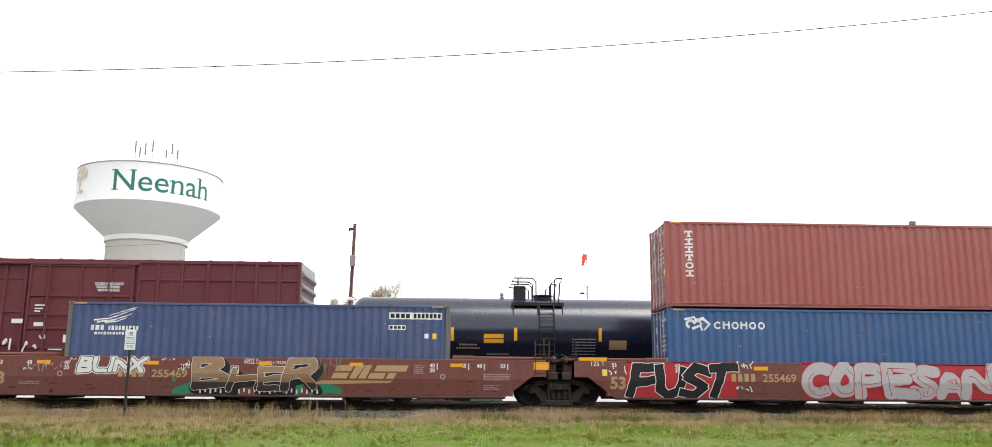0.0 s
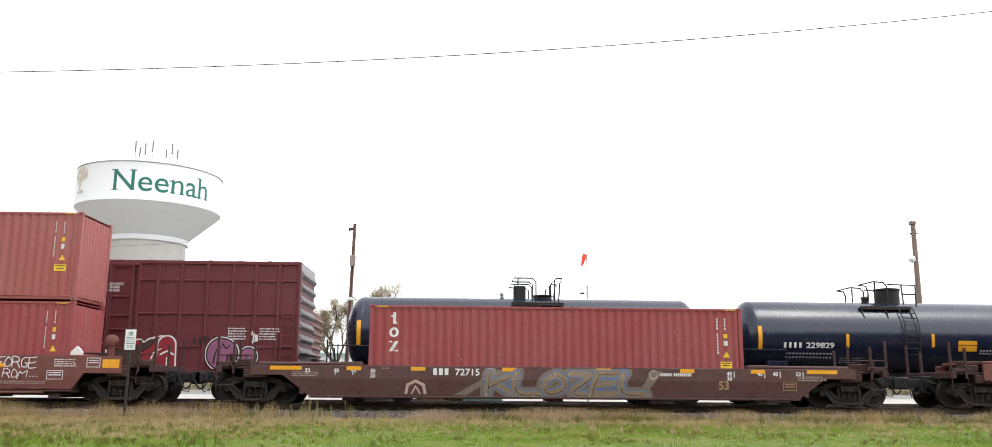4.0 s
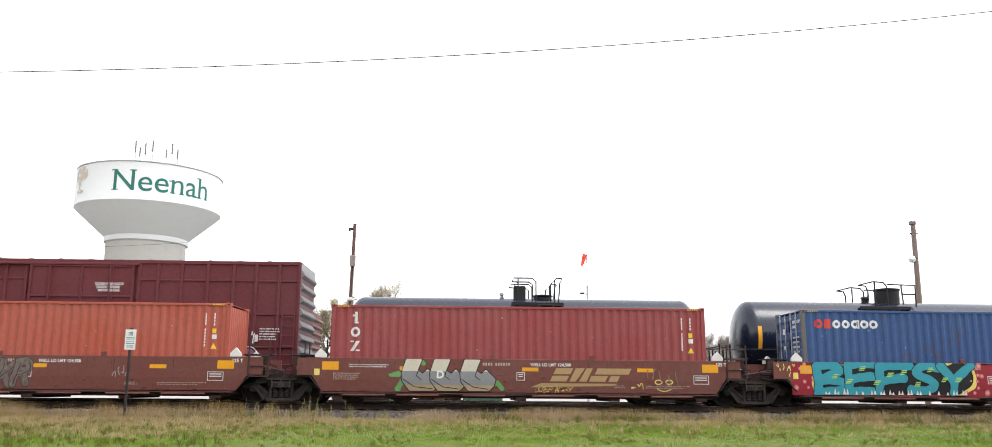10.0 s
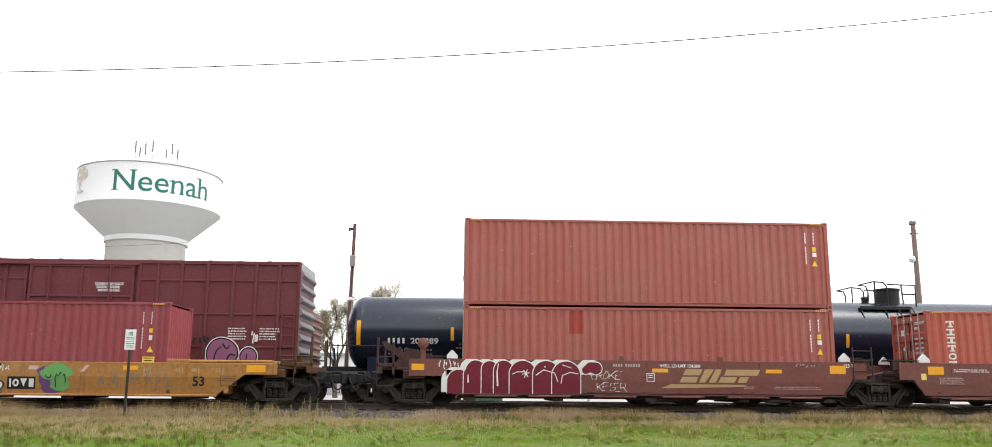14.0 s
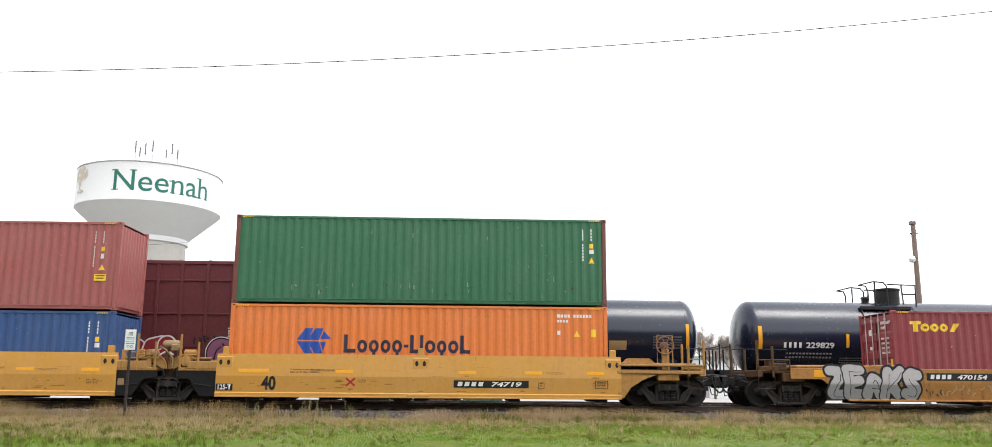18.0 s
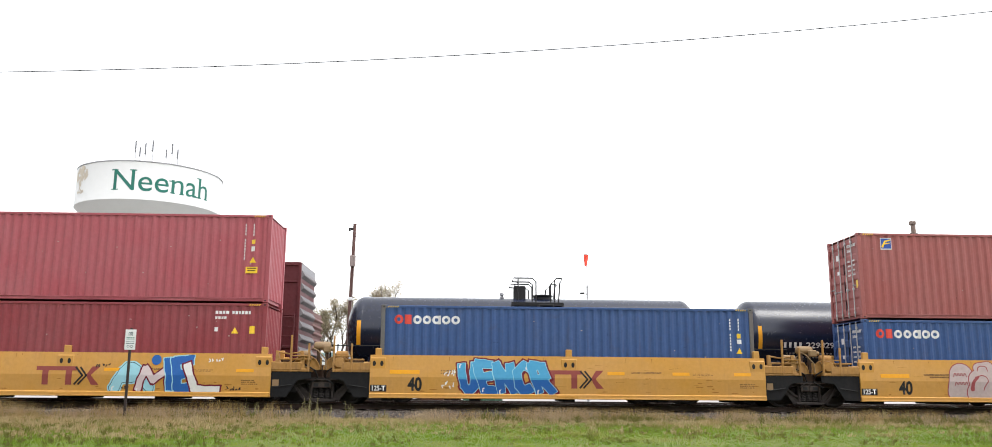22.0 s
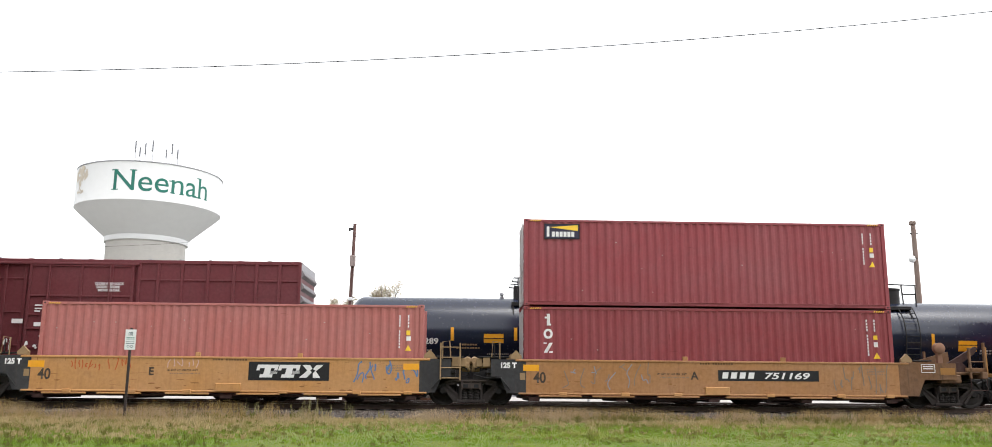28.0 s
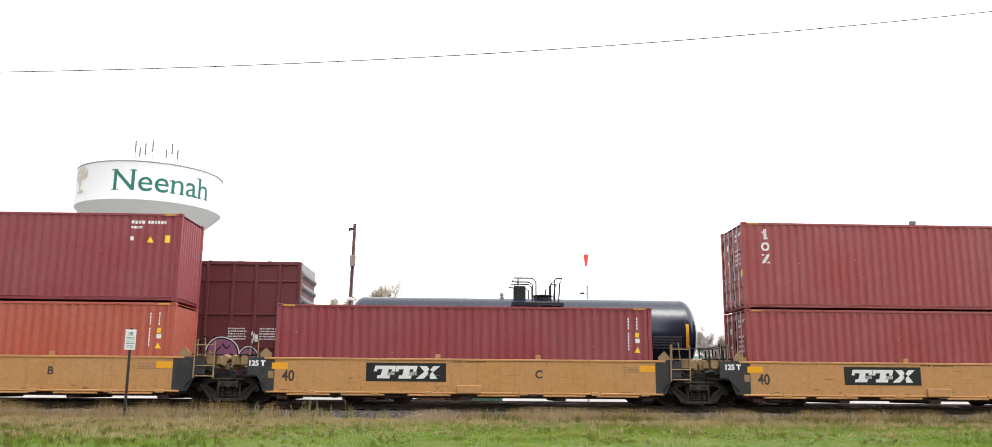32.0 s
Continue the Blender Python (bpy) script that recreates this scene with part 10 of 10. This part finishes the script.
def hull(x, half, sill, belt, top, roof_half):
    """Half section mirrored: sill, bulge, belt, glass line and roof."""
    h = [(half * 0.93, sill), (half, sill + 0.18), (half * 1.0, belt - 0.22), (half * 0.965, belt), (roof_half + (half * 0.955 - roof_half) * 0.25, belt + (top - belt) * 0.7), (roof_half, belt + (top - belt) * 0.93), (roof_half * 0.8, top - 0.012), (roof_half * 0.35, top)]
    return (x, [(-y, z) for y, z in h] + [(y, z) for y, z in reversed(h)])


body_rows = [hull(-2.6, 0.72, 0.55, 1.025, 1.075, 0.62), hull(-2.54, 0.88, 0.42, 1.12, 1.17, 0.66), hull(-2.42, 0.95, 0.36, 1.16, 1.47, 0.66), hull(-2.22, 0.98, 0.33, 1.18, 1.65, 0.66), hull(-1.7, 0.99, 0.3, 1.18, 1.705, 0.68), hull(-0.9, 0.99, 0.28, 1.17, 1.725, 0.69), hull(0, 0.99, 0.28, 1.15, 1.715, 0.69), hull(0.40, 0.99, 0.28, 1.14, 1.65, 0.67), hull(0.78, 0.985, 0.28, 1.13, 1.45, 0.66), hull(1.16, 0.98, 0.29, 1.12, 1.22, 0.72), hull(1.46, 0.97, 0.3, 1.1, 1.15, 0.8), hull(2.1, 0.94, 0.32, 0.995, 1.045, 0.78), hull(2.42, 0.88, 0.36, 0.82, 0.9, 0.72), hull(2.56, 0.76, 0.42, 0.7, 0.74, 0.6)]
part("body", loft(body_rows), car_paint, suv, "silver-blue painted body", True)


def side_y(z):
    """Where the side glass lies at height z, on one side."""
    k = (z - 1.15) / (1.66 - 1.15)
    return 0.955 - 0.24 * max(0, k) ** 1.1


def pane(name, pts, material, lift=0.012, sides=(-1, 1)):
    for sg_ in sides:
        s = Shape()
        v = [(x, sg_ * (side_y(z) + lift), z) for x, z in pts]
        s.add(v, [tuple(range(len(v))) if sg_ < 0 else tuple(range(len(v) - 1, -1, -1))])
        part(name, s, material, suv)


def trim(name, pts, material, w, lift=0.018):
    for sg_ in (-1, 1):
        part(name, Shape().tube([(x, sg_ * (side_y(z) + lift), z) for x, z in pts], w, 6), material, suv)


pane("rear_quarter_glass", [(-2.36, 1.225), (-1.60, 1.225), (-1.22, 1.548), (-1.28, 1.585), (-2.17, 1.570)], tinted)
pane("rear_wrap_glass", [(-2.535, 1.185), (-2.33, 1.22), (-2.14, 1.575), (-2.28, 1.588)], tinted, 0.006)
pane("rear_door_glass", [(-0.992, 1.355), (-0.894, 1.216), (-0.037, 1.202), (-0.07, 1.574), (-0.795, 1.581)], tinted)
pane("front_door_glass", [(0.029, 1.202), (0.918, 1.209), (0.49, 1.472), (0.226, 1.552), (0.029, 1.566)], clear)
trim("window_trim", [(1.0, 1.180), (-0.91, 1.180), (-1.05, 1.355), (-0.819, 1.610), (0.061, 1.603), (0.325, 1.552), (0.597, 1.442), (1.0, 1.187)], chrome, 0.017)
trim("door_pillar", [(-0.021, 1.195), (-0.037, 1.588)], car_dark, 0.035, 0.006)
trim("glass_divider", [(-0.729, 1.209), (-0.68, 1.574)], car_dark, 0.012, 0.014)
for x in (-0.04, 0.88, -1.0):
    for sg_ in (-1, 1):
        part("door_gap", Shape().tube([(x, sg_ * 0.957, 1.05), (x + 0.02, sg_ * 0.994, 0.82), (x + 0.02, sg_ * 0.993, 0.5)], 0.006, 5), car_dark, suv)
for x in (-1.22, -0.03):
    for sg_ in (-1, 1):
        part("door_handle", Shape().box(x, x + 0.24, *sorted((sg_ * 0.985, sg_ * 1.02)), 1.03, 1.08, 0.015), car_dark, suv)
part("windscreen", Shape().add([(1.175, -0.64, 1.165), (1.175, 0.64, 1.165), (0.43, 0.44, 1.643), (0.43, -0.44, 1.643)], [(0, 1, 2, 3)]).add([(1.185, -0.64, 1.168), (1.185, 0.64, 1.168), (0.442, 0.44, 1.646), (0.442, -0.44, 1.646)], [(0, 1, 2, 3)]), clear, suv)
part("rear_window", Shape().add([(-2.555, 0.80, 1.185), (-2.555, -0.80, 1.185), (-2.31, -0.70, 1.60), (-2.31, 0.70, 1.60)], [(0, 1, 2, 3)]), tinted, suv)
part("rear_spoiler", Shape().prism([(-2.0, 1.690), (-2.36, 1.652), (-2.42, 1.632), (-2.30, 1.615), (-2.0, 1.64)], -0.60, 0.60), car_paint, suv)
part("aerial_fin", Shape().prism([(-1.95, 1.68), (-1.68, 1.70), (-1.88, 1.79)], -0.02, 0.02), car_paint, suv)
for sg_ in (-1, 1):
    tl = part("tail_lamp", Shape().add([(-2.56, sg_ * 0.80, 1.130), (-2.53, sg_ * 0.955, 1.150), (-2.02, sg_ * 0.995, 1.110), (-2.20, sg_ * 1.0, 1.030), (-2.52, sg_ * 0.97, 0.950), (-2.58, sg_ * 0.82, 0.970)], [(0, 1, 2, 3, 4, 5) if sg_ < 0 else (5, 4, 3, 2, 1, 0)]), tail_red, suv)
    part("lamp_lens", Shape().add([(-2.50, sg_ * 0.985, 1.085), (-2.25, sg_ * 1.008, 1.085), (-2.32, sg_ * 1.010, 1.045), (-2.48, sg_ * 0.99, 1.02)], [(0, 1, 2, 3) if sg_ < 0 else (3, 2, 1, 0)]), lens_pink, tl)
    part("tailgate_strip", Shape().tube([(-2.60, sg_ * 0.02, 1.10), (-2.585, sg_ * 0.72, 1.10)], 0.02, 6), chrome, suv)
    part("head_lamp", Shape().add([(2.52, sg_ * 0.70, 0.80), (2.38, sg_ * 0.90, 0.86), (2.10, sg_ * 0.945, 0.90), (2.36, sg_ * 0.92, 0.76), (2.54, sg_ * 0.74, 0.70)], [(0, 1, 2, 3, 4) if sg_ < 0 else (4, 3, 2, 1, 0)]), chrome, suv)
    m_ = part("door_mirror", Shape().lathe([(0.001, 0.66), (0.05, 0.675), (0.078, 0.72), (0.082, 0.77), (0.065, 0.82), (0.035, 0.845), (0.001, 0.85)], "x", 18, (0, sg_ * 1.10, 1.16)), car_dark, suv, "", True)
    part("mirror_arm", Shape().tube([(0.77, sg_ * 0.95, 1.08), (0.75, sg_ * 1.05, 1.13)], 0.03, 6), car_dark, m_)
    part("sill_trim", Shape().box(-1.4, 1.3, *sorted((sg_ * 0.93, sg_ * 1.0)), 0.26, 0.40, 0.03), car_dark, suv)
    for x in (-1.50, 1.56):
        part("wheel_arch", Shape().lathe([(0.43, sg_ * 0.96), (0.43, sg_ * 1.003), (0.36, sg_ * 1.003)], "y", 28, (x, 0, 0.38)), car_dark, suv)
part("grille", Shape().box(2.52, 2.60, -0.55, 0.55, 0.50, 0.72, 0.03), car_dark, suv)
part("front_bumper", Shape().box(2.40, 2.60, -0.80, 0.80, 0.30, 0.48, 0.05), car_paint, suv)
part("rear_bumper", Shape().box(-2.62, -2.45, -0.85, 0.85, 0.38, 0.60, 0.05), car_paint, suv)
part("number_plate", Shape().box(-2.60, -2.585, -0.16, 0.16, 0.86, 1.0, 0.004), sign_white, suv)
part("wiper", Shape().tube([(1.24, -0.1, 1.16), (1.02, -0.62, 1.31)], 0.012, 5).tube([(1.24, 0.4, 1.16), (1.02, -0.05, 1.33)], 0.012, 5), car_dark, suv)
SUV_WHEELS = []
for x in (-1.50, 1.56):
    for sg_ in (-1, 1):
        w_ = part("wheel", Shape().lathe([(0.24, -0.11), (0.35, -0.12), (0.375, -0.08), (0.375, 0.08), (0.35, 0.12), (0.24, 0.11)], "y", 32), tyre_mat, suv, "", True)
        w_.location = (x, sg_ * 0.85, 0.375)
        rm = part("rim", Shape().lathe([(0.24, -0.10), (0.245, -0.02), (0.245, 0.10), (0.22, 0.09)], "y", 28).lathe([(0.05, -0.09), (0.06, 0.09)], "y", 12), rim_mat, w_)
        for k in range(5):
            a = 2 * math.pi * k / 5
            part("spoke", Shape().tube([(0.05 * math.cos(a), sg_ * 0.08, 0.05 * math.sin(a)), (0.235 * math.cos(a), sg_ * 0.07, 0.235 * math.sin(a))], 0.025, 5), rim_mat, rm)
        SUV_WHEELS.append((w_, x, sg_ * 0.85))


def motions():
    """The train runs past from left to right and gathers speed; its wheels turn as they roll."""
    for ob, s, z in MOVING:
        walk(ob, [(t, pose(s + run(t), 0, z)) for t in range(0, 33, 2)])
    turns = []
    for i in range(0, 961, 2):
        t = i / 30
        turns.append((t, (run(t) - run(0)) / 0.455))
    for ws, x in WHEELS:
        walk(ws, [(t, Matrix.Translation((x, 0, 0.455)) @ Matrix.Rotation(a, 4, "Y")) for t, a in turns])

    # the car passes once on the road in the foreground
    go = lambda t: 16.05 * (t - 19.6) - 1.25
    walk(suv, [(t, pose(go(t), -16.1, 0.015)) for t in range(0, 33, 4)])
    for w, x, y in SUV_WHEELS:
        walk(w, [(i / 30, Matrix.Translation((x, y, 0.375)) @ Matrix.Rotation(16.05 * i / 30 / 0.375, 4, "Y")) for i in range(0, 961)])
    # the windsock swings a little
    walk(ws_, [(0, pose(8.45, 29.98, 11.0, 0, 14, 0)), (6, pose(8.45, 29.98, 11.0, 0, 18, 0)), (13, pose(8.45, 29.98, 11.0, 0, 16, 0)), (19, pose(8.5, 29.98, 11.0, 0, 12, 0)), (22.5, pose(8.53, 29.98, 11.0, 0, 2, 0)), (28, pose(8.53, 29.98, 11.0, 0, -2, 0)), (32, pose(8.53, 29.98, 11.0, 0, 1, 0))])


motions()
